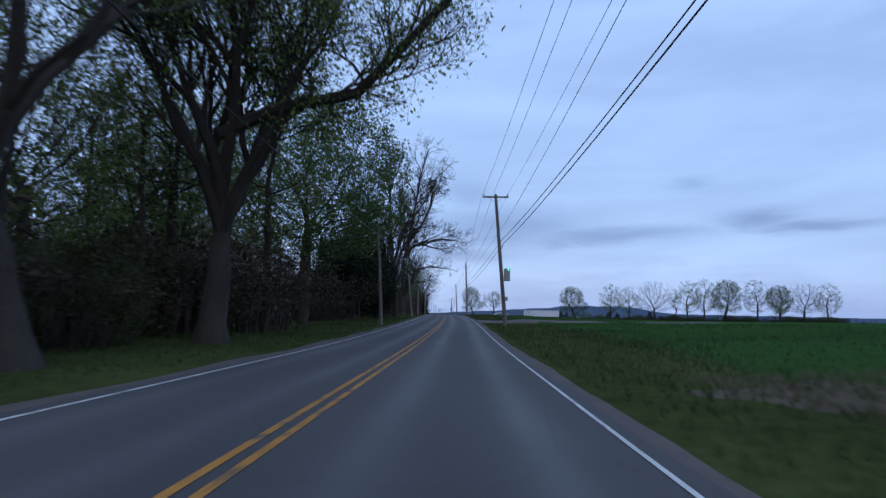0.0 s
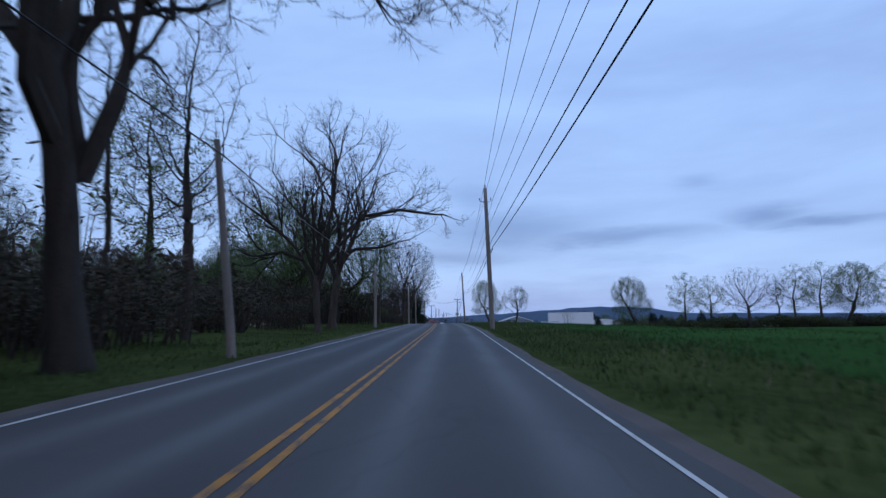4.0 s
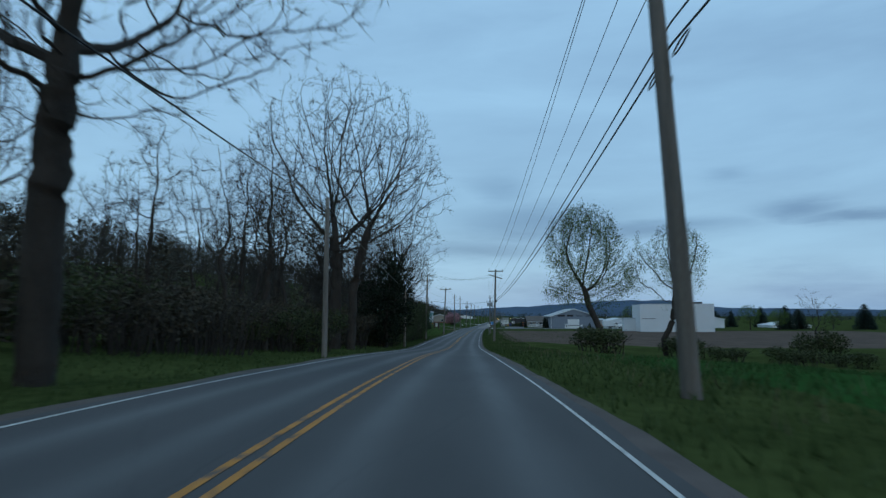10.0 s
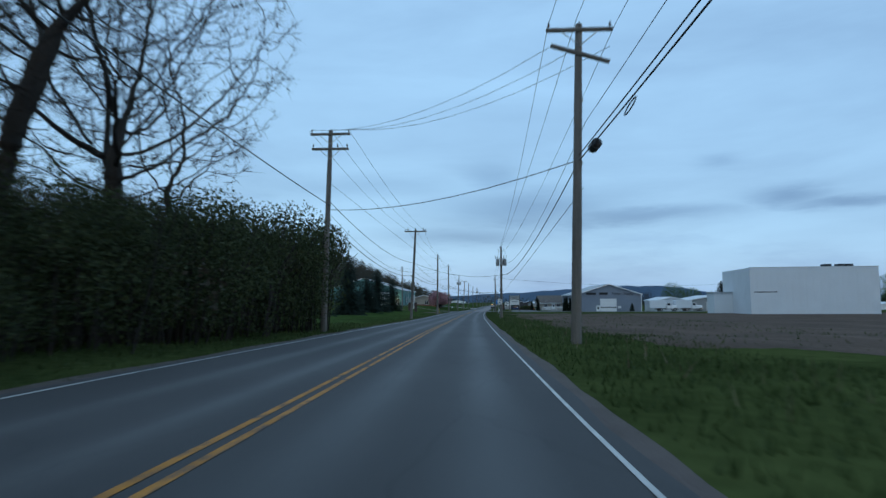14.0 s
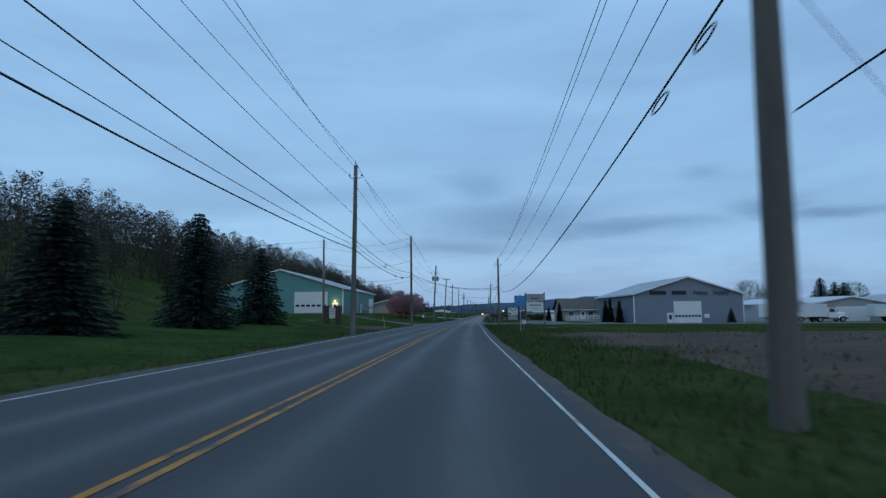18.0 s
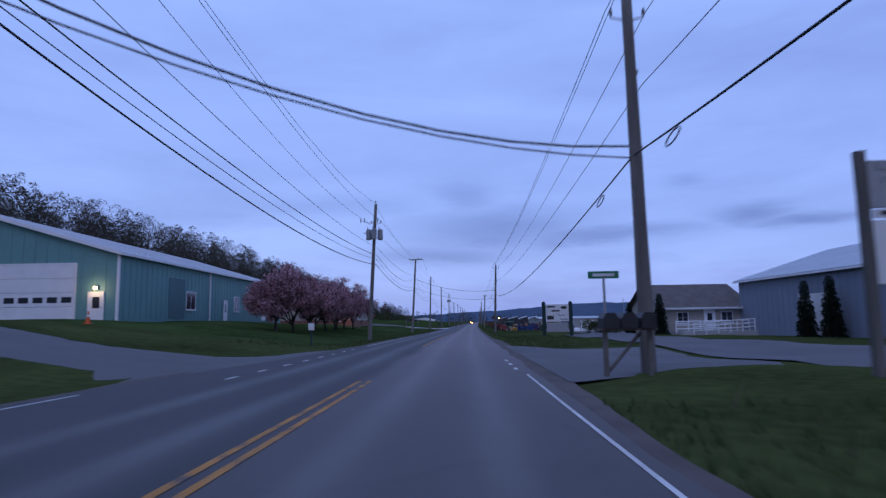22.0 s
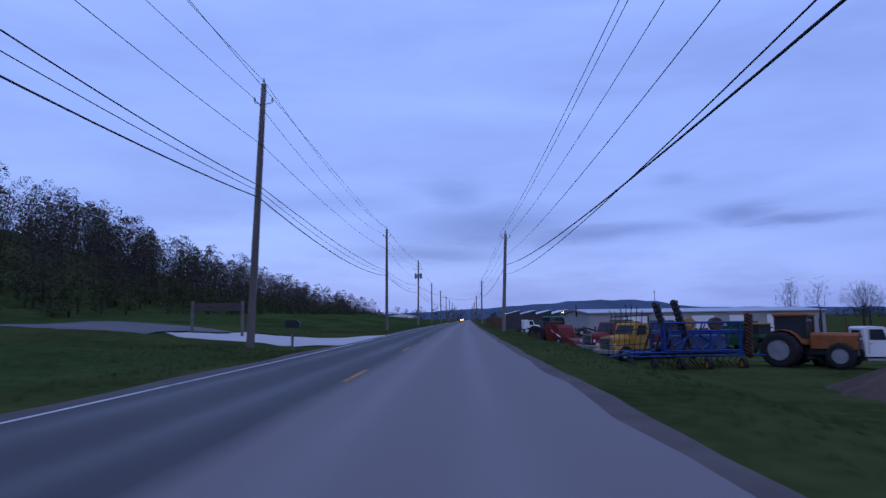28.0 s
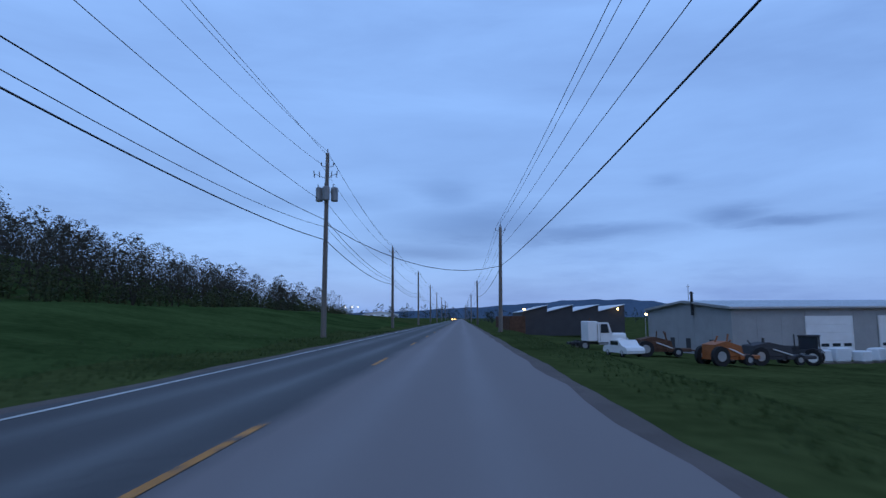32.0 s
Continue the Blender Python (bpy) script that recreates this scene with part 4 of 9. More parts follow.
cable("telephone_cable", [at_pole(L_LINE[8], 0.15, 0.6), at_pole(R_LINE[9], -0.15, 0.62)], 0.025, 10, "cable that crosses the road between poles")
for f in (0.98, 0.9, 0.72, 0.55, 0.5):
    cable("power_wire", [at_pole(L_LINE[3], -0.1, f), at_pole(SIDE, 0.1, f)], 0.013, 12, "slack wire to a side pole")
    cable("power_wire", [at_pole(SIDE, -0.1, f), Vector((-75, 448, 9.5 * f + 1))], 0.013, 1.0, "slack wire from a side pole")
cable("power_wire", [at_pole(R_LINE[5], 0.15, 0.55), Vector((64, 420, 5.0))], 0.013, 0.8, "service wire to a building")

# a grey cabinet with a green light on the first pole
q = R_LINE[1]
cab = part("equipment_cabinet", boxed(-0.1, 0.42, -0.25, 0.25, 3.95, 5.05, 0.03), M_GREYPAINT, q["ob"], "grey steel equipment cabinet")
part("indicator_light", boxed(0.24, 0.32, -0.27, -0.25, 4.9, 4.98), M_GREENLED, cab, "small green light")
part("meter_box", boxed(-0.05, 0.2, -0.3, -0.15, 2.2, 2.55, 0.02), M_GREYPAINT, q["ob"])

# ---- trees ----


def limb_tree(seed, height, girth=0.02, clear=0.25, spread=0.8, depth=6, up=0.35, droop=0.0, fork=1, kids=(3, 4), shrink=0.72, wild=1.0, extra=(), bough=0):
    """Branches as (points, radii, level), and the tips, of a tree that tall. girth: trunk radius over height."""
    rnd = random.Random(seed)
    branches, tips = [], []

    def grow(p, d, length, level):
        n = 6 if level == 0 else max(2, 5 - level)
        pts, dirs = [p.copy()], [d.copy()]
        cur = d.copy()
        for k in range(n):
            wig = (0.09 + 0.05 * level) * wild
            lift = up * (0.25 if level else 0.3) - droop * 0.16 * level
            cur = (cur + Vector((rnd.gauss(0, wig), rnd.gauss(0, wig), rnd.gauss(0, wig) + lift * 0.5))).normalized()
            p = p + cur * (length / n)
            pts.append(p.copy())
            dirs.append(cur.copy())
        branches.append((pts, level))
        if level >= depth:
            tips.append((p.copy(), cur.copy()))
            return
        c = rnd.randint(*kids) + (3 if level == 0 else 0)
        spin = rnd.uniform(0, 6.28)
        for j in range(c):
            t = 1.0 if j == 0 else (rnd.uniform(0.55, 1.0) if level == 0 else rnd.uniform(0.3, 1.0))
            i = min(n - 1, int(t * n))
            q = pts[i].lerp(pts[i + 1], t * n - i)
            base = dirs[i + 1]
            ang = spin + 2.4 * j
            ref = base.cross(Vector((0.3, 0.2, 0.93)) if abs(base.z) < 0.97 else Vector((1, 0, 0))).normalized()
            side = Matrix.Rotation(ang, 3, base) @ ref
            k = spread * rnd.uniform(0.55, 1.1) * (0.35 if j == 0 else 1.0)
            grow(q, (base + side * k + Vector((0, 0, up * 0.2))).normalized(), length * shrink * rnd.uniform(0.75, 1.1) * (1.35 if level == 0 else 1.0), level + 1)

    for s in range(fork):
        d0 = Vector((rnd.uniform(-0.05, 0.05) + (s - (fork - 1) / 2) * 0.24, rnd.uniform(-0.05, 0.05), 1)).normalized()
        grow(Vector(((s - (fork - 1) / 2) * 0.4, 0, -0.4)), d0, height * clear, 0)
    top = max(q.z for pts, _ in branches for q in pts)
    k = height / top
    # single long limbs, given as fractions of the height
    for line in extra:
        pts = [Vector(q) * top for q in line]
        branches.append((pts, 1))
        for a, b in zip(pts[1:-1], pts[2:]):
            for j in range(4 if not bough else 3):
                q = a.lerp(b, rnd.random())
                d = ((b - a).normalized() * (1 - 0.3 * bough) + Vector((rnd.gauss(0, 0.5), rnd.gauss(0, 0.5), rnd.gauss(0.25, 0.5)))).normalized()
                grow(q, d, top * rnd.uniform(0.07, 0.13) * (1 + 0.6 * bough), 3 - bough)
        grow(pts[-1], (pts[-1] - pts[-2]).normalized(), top * 0.12, 2)
    out = []
    for pts, level in branches:
        r0 = height * girth * (0.52 ** level) * (1.0 if level else 1.0)
        n = len(pts) - 1
        rad = [max(0.006, r0 * (1 - (0.42 if level < depth else 0.7) * i / n)) for i in range(n + 1)]
        if level == 0:
            rad[0] *= 1.5
        out.append(([q * k for q in pts], rad, level))
    return out, [(p * k, d) for p, d in tips]


def colony_tree(seed, height, crown, trunk, girth=0.02, points=600, step=0.022, up=0.12, reach=0.3, tip=0.009, wild=0.13):
    """Branches and tips of a tree that grows into its crown. crown: ellipsoids (x, z, radius, half height), trunk: (x, y, z), in parts of the height."""
    rng = np.random.default_rng(seed)
    vol = np.array([c[2] * c[2] * c[3] for c in crown])
    goal = []
    for c, share in zip(crown, vol / vol.sum()):
        k = max(12, int(points * share))
        d = rng.normal(size=(k, 3))
        d *= (rng.random(k) ** 0.28 / np.linalg.norm(d, axis=1))[:, None]
        goal.append(d * [c[2], c[2], c[3]] + [c[0], 0, c[1]])
    goal = np.concatenate(goal)
    # gaps that leave the outline uneven
    for _ in range(16):
        c, hole = goal[rng.integers(len(goal))], rng.uniform(0.05, 0.1)
        goal = goal[np.linalg.norm((goal - c) * [1, 1, 1.2], axis=1) > hole]
    node, parent = [np.array(trunk[0], float)], [-1]
    for a, b in zip(trunk[:-1], trunk[1:]):
        a, b = np.array(a, float), np.array(b, float)
        k = max(1, int(np.linalg.norm(b - a) / step))
        for i in range(1, k + 1):
            parent.append(len(node) - 1)
            node.append(a + (b - a) * i / k + rng.normal(0, step * 0.08, 3) * [1, 1, 0])
    node, parent = np.array(node), np.array(parent)
    stem = len(node)
    dist = np.linalg.norm(goal[:, None] - node[None], axis=2)
    near, best = dist.argmin(1), dist.min(1)
    for _ in range(140):
        pull = best < reach
        if not pull.any():
            reach *= 1.3
            if len(goal) == 0:
                break
            continue
        to = goal[pull] - node[near[pull]]
        to /= np.linalg.norm(to, axis=1)[:, None] + 1e-9
        total = np.zeros_like(node)
        np.add.at(total, near[pull], to)
        src = np.unique(near[pull])
        d = total[src]
        d /= np.linalg.norm(d, axis=1)[:, None] + 1e-9
        d += rng.normal(0, wild, d.shape) + [0, 0, up]
        d /= np.linalg.norm(d, axis=1)[:, None]
        fresh = node[src] + d * step
        o = len(node)
        node, parent = np.concatenate([node, fresh]), np.concatenate([parent, src])
        dist = np.linalg.norm(goal[:, None] - fresh[None], axis=2)
        closer = dist.min(1) < best
        near = np.where(closer, o + dist.argmin(1), near)
        best = np.minimum(best, dist.min(1))
        shoots = np.bincount(parent[1:], minlength=len(node))
        keep = (best > step * 1.7) & (shoots[near] < 4)
        goal, near, best = goal[keep], near[keep], best[keep]
        if len(goal) == 0 or len(node) > 9000:
            break
    n = len(node)
    load = np.zeros(n)
    kids = [[] for _ in range(n)]
    for i in range(n - 1, 0, -1):
        load[i] = max(load[i], 1)
        load[parent[i]] += load[i]
        kids[parent[i]].append(i)
    power = math.log(max(2.0, load[0])) / math.log(height * girth / tip)
    rad = tip * np.maximum(load, 1) ** (1 / power)
    branches, tips = [], []
    todo = [(0, -1)]
    while todo:
        i, root = todo.pop()
        line = [root, i] if root >= 0 else [i]
        while kids[i]:
            ks = sorted(kids[i], key=lambda j: -load[j])
            todo += [(j, i) for j in ks[1:]]
            i = ks[0]
            line.append(i)
        pts = [Vector(node[j] * height) for j in line]
        r = [float(rad[j]) for j in line]
        if root >= 0:
            r[0] = r[1]
        r[-1] *= 0.5
        if root < 0:
            r[0] *= 1.5
            cut = min(stem, len(pts) - 2)
            branches.append((pts[: cut + 1], r[: cut + 1], 0))
            pts, r = pts[cut:], r[cut:]
        big = r[0]
        branches.append((pts, r, 1 if big > 0.12 else 2 if big > 0.06 else 3 if big > 0.034 else 4 if big > 0.02 else 5))
        tips.append((pts[-1], (pts[-1] - pts[-2]).normalized()))
    return branches, tips


def tubes_mesh(branches, levels, sides):
    v, f = [], []
    for pts, rad, level in branches:
        if level not in levels:
            continue
        s = sides(level)
        up = Vector((0.13, 0.31, 0.94))
        for k, p in enumerate(pts):
            d = (pts[min(k + 1, len(pts) - 1)] - pts[max(k - 1, 0)]).normalized()
            a = d.cross(up if abs(d.dot(up)) < 0.95 else Vector((1, 0, 0))).normalized()
            b = d.cross(a)
            for j in range(s):
                w = 2 * math.pi * j / s
                q = p + (a * math.cos(w) + b * math.sin(w)) * rad[k]
                v.append(q[:])
            if k:
                o = len(v) - 2 * s
                for j in range(s):
                    f.append((o + j, o + (j + 1) % s, o + s + (j + 1) % s, o + s + j))
    return v, f


def leaf_cloud(tips, branches, per, size, reach, seed, low=3, long=1.6, down=0.0):
    rnd = random.Random(seed)
    v, f = [], []
    spots = [t[0] for t in tips]
    for pts, rad, level in branches:
        if level >= low:
            spots += pts[1:]
    for p in spots:
        for _ in range(per):
            c = p + Vector((rnd.gauss(0, reach), rnd.gauss(0, reach), rnd.gauss(0, reach) - abs(rnd.gauss(0, down))))
            a = Vector((rnd.uniform(-1, 1), rnd.uniform(-1, 1), rnd.uniform(-1, 1) - down * 2)).normalized()
            b = a.cross(Vector((rnd.uniform(-1, 1), rnd.uniform(-1, 1), rnd.uniform(-1, 1)))).normalized()
            s = size * rnd.uniform(0.6, 1.4)
            k = len(v)
            v += [(c - a * s * long * 0.5)[:], (c + b * s * 0.45)[:], (c + a * s * long * 0.5)[:], (c - b * s * 0.45)[:]]
            f.append((k, k + 1, k + 2, k + 3))
    return v, f


KINDS = {}


def twigs(tips, branches, per, length, seed, low):
    """Fine twigs as thin three-sided slivers."""
    rnd = random.Random(seed)
    v, f = [], []
    spots = [t for t in tips]
    for pts, rad, level in branches:
        if level >= low:
            spots += [(pts[k], (pts[k] - pts[k - 1]).normalized()) for k in range(1, len(pts))]
    for p, d in spots:
        for _ in range(per):
            e = (d + Vector((rnd.gauss(0, 0.6), rnd.gauss(0, 0.6), rnd.gauss(0.1, 0.5)))).normalized()
            w = e.cross(Vector((rnd.uniform(-1, 1), rnd.uniform(-1, 1), rnd.uniform(-1, 1)))).normalized() * 0.011
            o = len(v)
            v += [(p - w)[:], (p + w)[:], (p + e * length * rnd.uniform(0.5, 1.3))[:]]
            f.append((o, o + 1, o + 2))
    return v, f


def make_tree(key, label, leaf=None, leaf_args=None, twig=(2, 0.6), **kw):
    br, tips = colony_tree(**kw) if "crown" in kw else limb_tree(**kw)
    deep = max(b[2] for b in br)
    v, f = tubes_mesh(br, (0,), lambda l: 10)
    t_me = bpy.data.meshes.new("trunk")
    t_me.from_pydata(v, [], f)
    t_me.materials.append(M_BARK)
    t_me.polygons.foreach_set("use_smooth", [True] * len(f))
    v, f = tubes_mesh(br, range(1, deep + 1), lambda l: 6 if l == 1 else 4 if l < 4 else 3)
    tv, tf = twigs(tips, br, twig[0], twig[1], 1, deep - 1)
    o = len(v)
    v += tv
    f += [tuple(i + o for i in q) for q in tf]
    c_me = bpy.data.meshes.new("crown")
    c_me.from_pydata(v, [], f)
    c_me.materials.append(M_TWIG)
    parts = [("trunk", t_me), ("crown", c_me)]
    if leaf:
        v, f = leaf_cloud(tips, br, **leaf_args)
        l_me = bpy.data.meshes.new("foliage")
        l_me.from_pydata(v, [], f)
        l_me.materials.append(leaf)
        parts.append(("foliage", l_me))
    KINDS[key] = (parts, label)


def plant(key, x, y, scale=1.0, turn=0.0, label="", sz=None, sink=0.0, name="tree", category="tree", group="roadside trees", lean=(0, 0)):
    parts, base = KINDS[key]
    ob = thing(name, pose(x, y, on_ground(x, y) - sink, lean[0], lean[1], turn) @ Matrix.Diagonal((scale, scale, sz or scale, 1)), label or base, category, group)
    for n, me in parts:
        c = new(n, me)
        c.parent = ob
        if n == "brushwood":
            tagged(c, kind="stuff")
    return ob


def spruce(key, seed, h, r, mat, label, tiers=26, gap=1.0):
    rnd = random.Random(seed)
    v, f = [], []
    bv, bf = ring_tube([], 0.1)
    for k in range(tiers):
        t = k / tiers
        z = h * (0.06 + 0.93 * t)
        rr = r * (1 - t) ** 0.6 * rnd.uniform(0.85, 1.12) + 0.12
        n = max(5, int(15 * (1 - t) + 5))
        for j in range(n):
            a = 2 * math.pi * (j + rnd.random() * 0.8) / n
            ln = rr * rnd.uniform(0.75, 1.15)
            dip = -0.22 * ln
            steps = max(3, int(ln / 0.35))
            for s in range(steps):
                u0, u1 = s / steps, (s + 1.25) / steps
                w = 0.4 * (1 - 0.55 * u0) * gap
                for side in (-1, 1, 0):
                    px, py = math.cos(a), math.sin(a)
                    qx, qy = -py * w * side, px * w * side
                    zz = z + dip * u0 + rnd.uniform(-0.08, 0.08)
                    o = len(v)
                    v += [(px * ln * u0, py * ln * u0, zz), (px * ln * (u0 + u1) / 2 + qx, py * ln * (u0 + u1) / 2 + qy, zz - 0.1 + (0.18 if side == 0 else 0)), (px * ln * u1 + qx * 0.6, py * ln * u1 + qy * 0.6, z + dip * u1 - 0.05)]
                    f.append((o, o + 1, o + 2))
    me = bpy.data.meshes.new("crown")
    me.from_pydata(v, [], f)
    me.materials.append(mat)
    bm = bmesh.new()
    tube(bm, (0, 0, -0.3), (0, 0, h * 0.97), 0.05 * r + 0.08, 0.02, 8)
    tm = bpy.data.meshes.new("trunk")
    bm.to_mesh(tm)
    bm.free()
    tm.materials.append(M_BARK)
    KINDS[key] = ([("trunk", tm), ("crown", me)], label)


def shrub(key, seed, w, h, mat, label, n=900, size=0.2, stems=24, d=None, twig=M_TWIG):
    rnd = random.Random(seed)
    d = d or w
    v, f = [], []
    lobes = [(rnd.uniform(-0.4, 0.4) * w, rnd.uniform(-0.4, 0.4) * d, rnd.uniform(0.25, 0.72) * h, rnd.uniform(0.22, 0.4)) for _ in range(9)]
    for _ in range(n):
        cx, cy, cz, lr = rnd.choice(lobes)
        a = Vector((rnd.gauss(0, 1), rnd.gauss(0, 1), rnd.gauss(0, 1))).normalized() * rnd.uniform(0.55, 1.05)
        c = Vector((cx + a.x * lr * w * 0.75, cy + a.y * lr * d * 0.75, max(0.05, cz + a.z * lr * h * 0.8)))
        u = Vector((rnd.uniform(-1, 1), rnd.uniform(-1, 1), rnd.uniform(-0.6, 1))).normalized()
        t = u.cross(Vector((rnd.uniform(-1, 1), rnd.uniform(-1, 1), rnd.uniform(-1, 1)))).normalized()
        s = size * rnd.uniform(0.5, 1.4)
        o = len(v)
        v += [(c - u * s * 0.7)[:], (c + t * s * 0.5)[:], (c + u * s * 0.7)[:], (c - t * s * 0.5)[:]]
        f.append((o, o + 1, o + 2, o + 3))
    me = bpy.data.meshes.new("crown")
    me.from_pydata(v, [], f)
    me.materials.append(mat)
    br = []
    for _ in range(stems):
        x, y = rnd.uniform(-0.35, 0.35) * w, rnd.uniform(-0.35, 0.35) * d
        top = Vector((x * 1.5 + rnd.uniform(-0.3, 0.3), y * 1.5 + rnd.uniform(-0.3, 0.3), h * rnd.uniform(0.5, 0.92)))
        mid = Vector((x * 1.1, y * 1.1, h * 0.4)) + Vector((rnd.uniform(-0.2, 0.2), rnd.uniform(-0.2, 0.2), 0))
        br.append(([Vector((x, y, -0.1)), mid, top], [0.03, 0.02, 0.008], 0))
    sv, sf = tubes_mesh(br, (0,), lambda l: 3)
    sm = bpy.data.meshes.new("brushwood")
    sm.from_pydata(sv, [], sf)
    sm.materials.append(twig)
    KINDS[key] = ([("brushwood", sm), ("crown", me)], label)


make_tree("bare_a", "tall bare tree with upright limbs", twig=(3, 0.7), seed=3, height=16, girth=0.015, crown=[(0.03, 0.62, 0.2, 0.38), (0.22, 0.66, 0.12, 0.12)], trunk=[(0, 0, -0.03), (0, 0, 0.2), (0.015, 0, 0.4)], points=1000, step=0.02, up=0.16)
make_tree("bare_b", "bare spreading tree with a broad crown", twig=(3, 0.6), seed=8, height=20, girth=0.021, crown=[(-0.02, 0.64, 0.4, 0.36), (-0.36, 0.38, 0.12, 0.07), (0.26, 0.46, 0.14, 0.08)], trunk=[(0, 0, -0.03), (0, 0, 0.2), (0.01, 0, 0.4)], points=2200, step=0.017)
make_tree("bare_c", "bare open tree that leans over the verge", twig=(3, 0.6), seed=21, height=20, girth=0.018, crown=[(0.08, 0.7, 0.3, 0.3), (0.3, 0.58, 0.16, 0.12), (-0.24, 0.55, 0.14, 0.16)], trunk=[(0, 0, -0.03), (0, 0, 0.2), (0.03, 0, 0.34), (0.07, 0, 0.46)], points=1300, step=0.018)
make_tree("old_a", "old roadside tree with a long limb over the road", M_LEAF_SPRING, dict(per=2, size=0.11, reach=0.35, seed=9, low=5), twig=(1, 0.6), seed=57, height=22, girth=0.026, clear=0.4, spread=0.55, up=0.55, kids=(3, 4), extra=[[(0, 0, 0.38), (0.1, 0, 0.43), (0.25, 0.0, 0.46), (0.32, -0.01, 0.53), (0.44, -0.02, 0.66)]])
make_tree("old_b", "old bare tree with a long limb towards the road", twig=(1, 0.6), seed=61, height=19, girth=0.02, clear=0.36, spread=0.7, up=0.45, kids=(2, 3), extra=[[(0, 0, 0.33), (0.04, 0, 0.42), (0.15, 0, 0.51), (0.31, 0.02, 0.54), (0.44, 0.02, 0.52)], [(0, 0, 0.3), (0.1, 0.03, 0.36), (0.2, 0.06, 0.37)]])
make_tree("bare_twin", "tall bare tree that forks into two great stems", seed=5, height=28, girth=0.021, clear=0.21, spread=0.7, up=0.5, kids=(3, 3), depth=6, twig=(3, 0.6), bough=1, shrink=0.64, extra=[[(0, 0, 0.2), (-0.02, 0, 0.3), (-0.028, 0.01, 0.44), (-0.05, 0.02, 0.62), (-0.05, 0.02, 0.8), (-0.07, 0, 0.9)], [(0, 0, 0.2), (0.035, 0, 0.29), (0.06, 0, 0.42), (0.09, 0.02, 0.58), (0.12, 0, 0.74), (0.14, 0, 0.86)], [(0.06, 0, 0.4), (0.1, 0.02, 0.46), (0.15, 0.04, 0.49), (0.19, 0.05, 0.48)], [(-0.028, 0, 0.42), (-0.1, 0, 0.5), (-0.18, 0.02, 0.56), (-0.24, 0, 0.66)], [(0.07, 0, 0.5), (0.16, -0.02, 0.6), (0.22, -0.02, 0.72)]])
make_tree("old_fork", "old bare tree that forks low into spreading stems", seed=71, height=18, girth=0.02, clear=0.2, spread=0.6, up=0.5, kids=(2, 3), twig=(1, 0.6), bough=1, shrink=0.6, extra=[[(0, 0, 0.18), (-0.03, 0, 0.3), (-0.1, 0, 0.42), (-0.2, 0.02, 0.52), (-0.3, 0, 0.6)], [(0, 0, 0.18), (0.04, 0, 0.32), (0.06, 0, 0.5), (0.08, 0.02, 0.7), (0.1, 0, 0.88)], [(0.05, 0, 0.36), (0.16, 0, 0.48), (0.25, 0.04, 0.62)], [(-0.06, 0, 0.36), (-0.16, -0.04, 0.4), (-0.26, -0.06, 0.38)]])
make_tree("chestnut", "broad tree full of spring leaves", M_LEAF_CHESTNUT, dict(per=16, size=0.15, reach=0.38, seed=31, low=4, long=1.4), twig=(1, 0.4), seed=19, height=20, girth=0.024, crown=[(0.04, 0.62, 0.41, 0.37), (0.2, 0.42, 0.24, 0.14), (-0.2, 0.4, 0.2, 0.14)], trunk=[(0, 0, -0.03), (0, 0, 0.2), (0.01, 0, 0.42)], points=1900, step=0.018)
make_tree("bare_slim", "slim bare young tree", twig=(4, 0.75), seed=12, height=13, girth=0.009, crown=[(0, 0.64, 0.17, 0.36)], trunk=[(0, 0, -0.03), (0.01, 0, 0.3), (0, 0.01, 0.55)], points=420, step=0.022, tip=0.008)
make_tree("bare_slim_b", "slim bare young tree with crooked limbs", twig=(4, 0.75), seed=23, height=13, girth=0.01, crown=[(-0.1, 0.68, 0.13, 0.3), (0.11, 0.6, 0.13, 0.28)], trunk=[(0, 0, -0.03), (0, 0, 0.22), (-0.03, 0.02, 0.4)], points=440, step=0.022, wild=0.2, tip=0.008)
make_tree("leafy_a", "broad tree with fresh spring leaves", M_LEAF_SPRING, dict(per=9, size=0.11, reach=0.28, seed=1, low=4), twig=(1, 0.5), seed=17, height=16, girth=0.018, crown=[(0, 0.6, 0.34, 0.4), (0.22, 0.42, 0.16, 0.14)], trunk=[(0, 0, -0.03), (0, 0, 0.16), (0.02, 0, 0.4)], points=1300, step=0.02)
make_tree("leafy_b", "tall tree coming into leaf", M_LEAF_SPRING, dict(per=8, size=0.11, reach=0.28, seed=2, low=4), twig=(2, 0.5), seed=29, height=18, girth=0.014, crown=[(0.02, 0.64, 0.24, 0.36), (-0.16, 0.5, 0.12, 0.16)], trunk=[(0, 0, -0.03), (0, 0, 0.24), (-0.01, 0, 0.5)], points=1000, step=0.02)
make_tree("willow_a", "willow with drooping fresh green twigs", M_LEAF_WILLOW, dict(per=8, size=0.08, reach=0.3, seed=3, low=3, down=0.8, long=2.6), twig=(1, 0.5), seed=31, height=15, girth=0.027, crown=[(0.1, 0.62, 0.44, 0.38), (0.34, 0.45, 0.2, 0.18)], trunk=[(0, 0, -0.03), (0.01, 0, 0.14), (0.1, 0.02, 0.26), (0.2, 0, 0.3), (0.28, 0, 0.4)], points=1900, step=0.018, up=0.02)
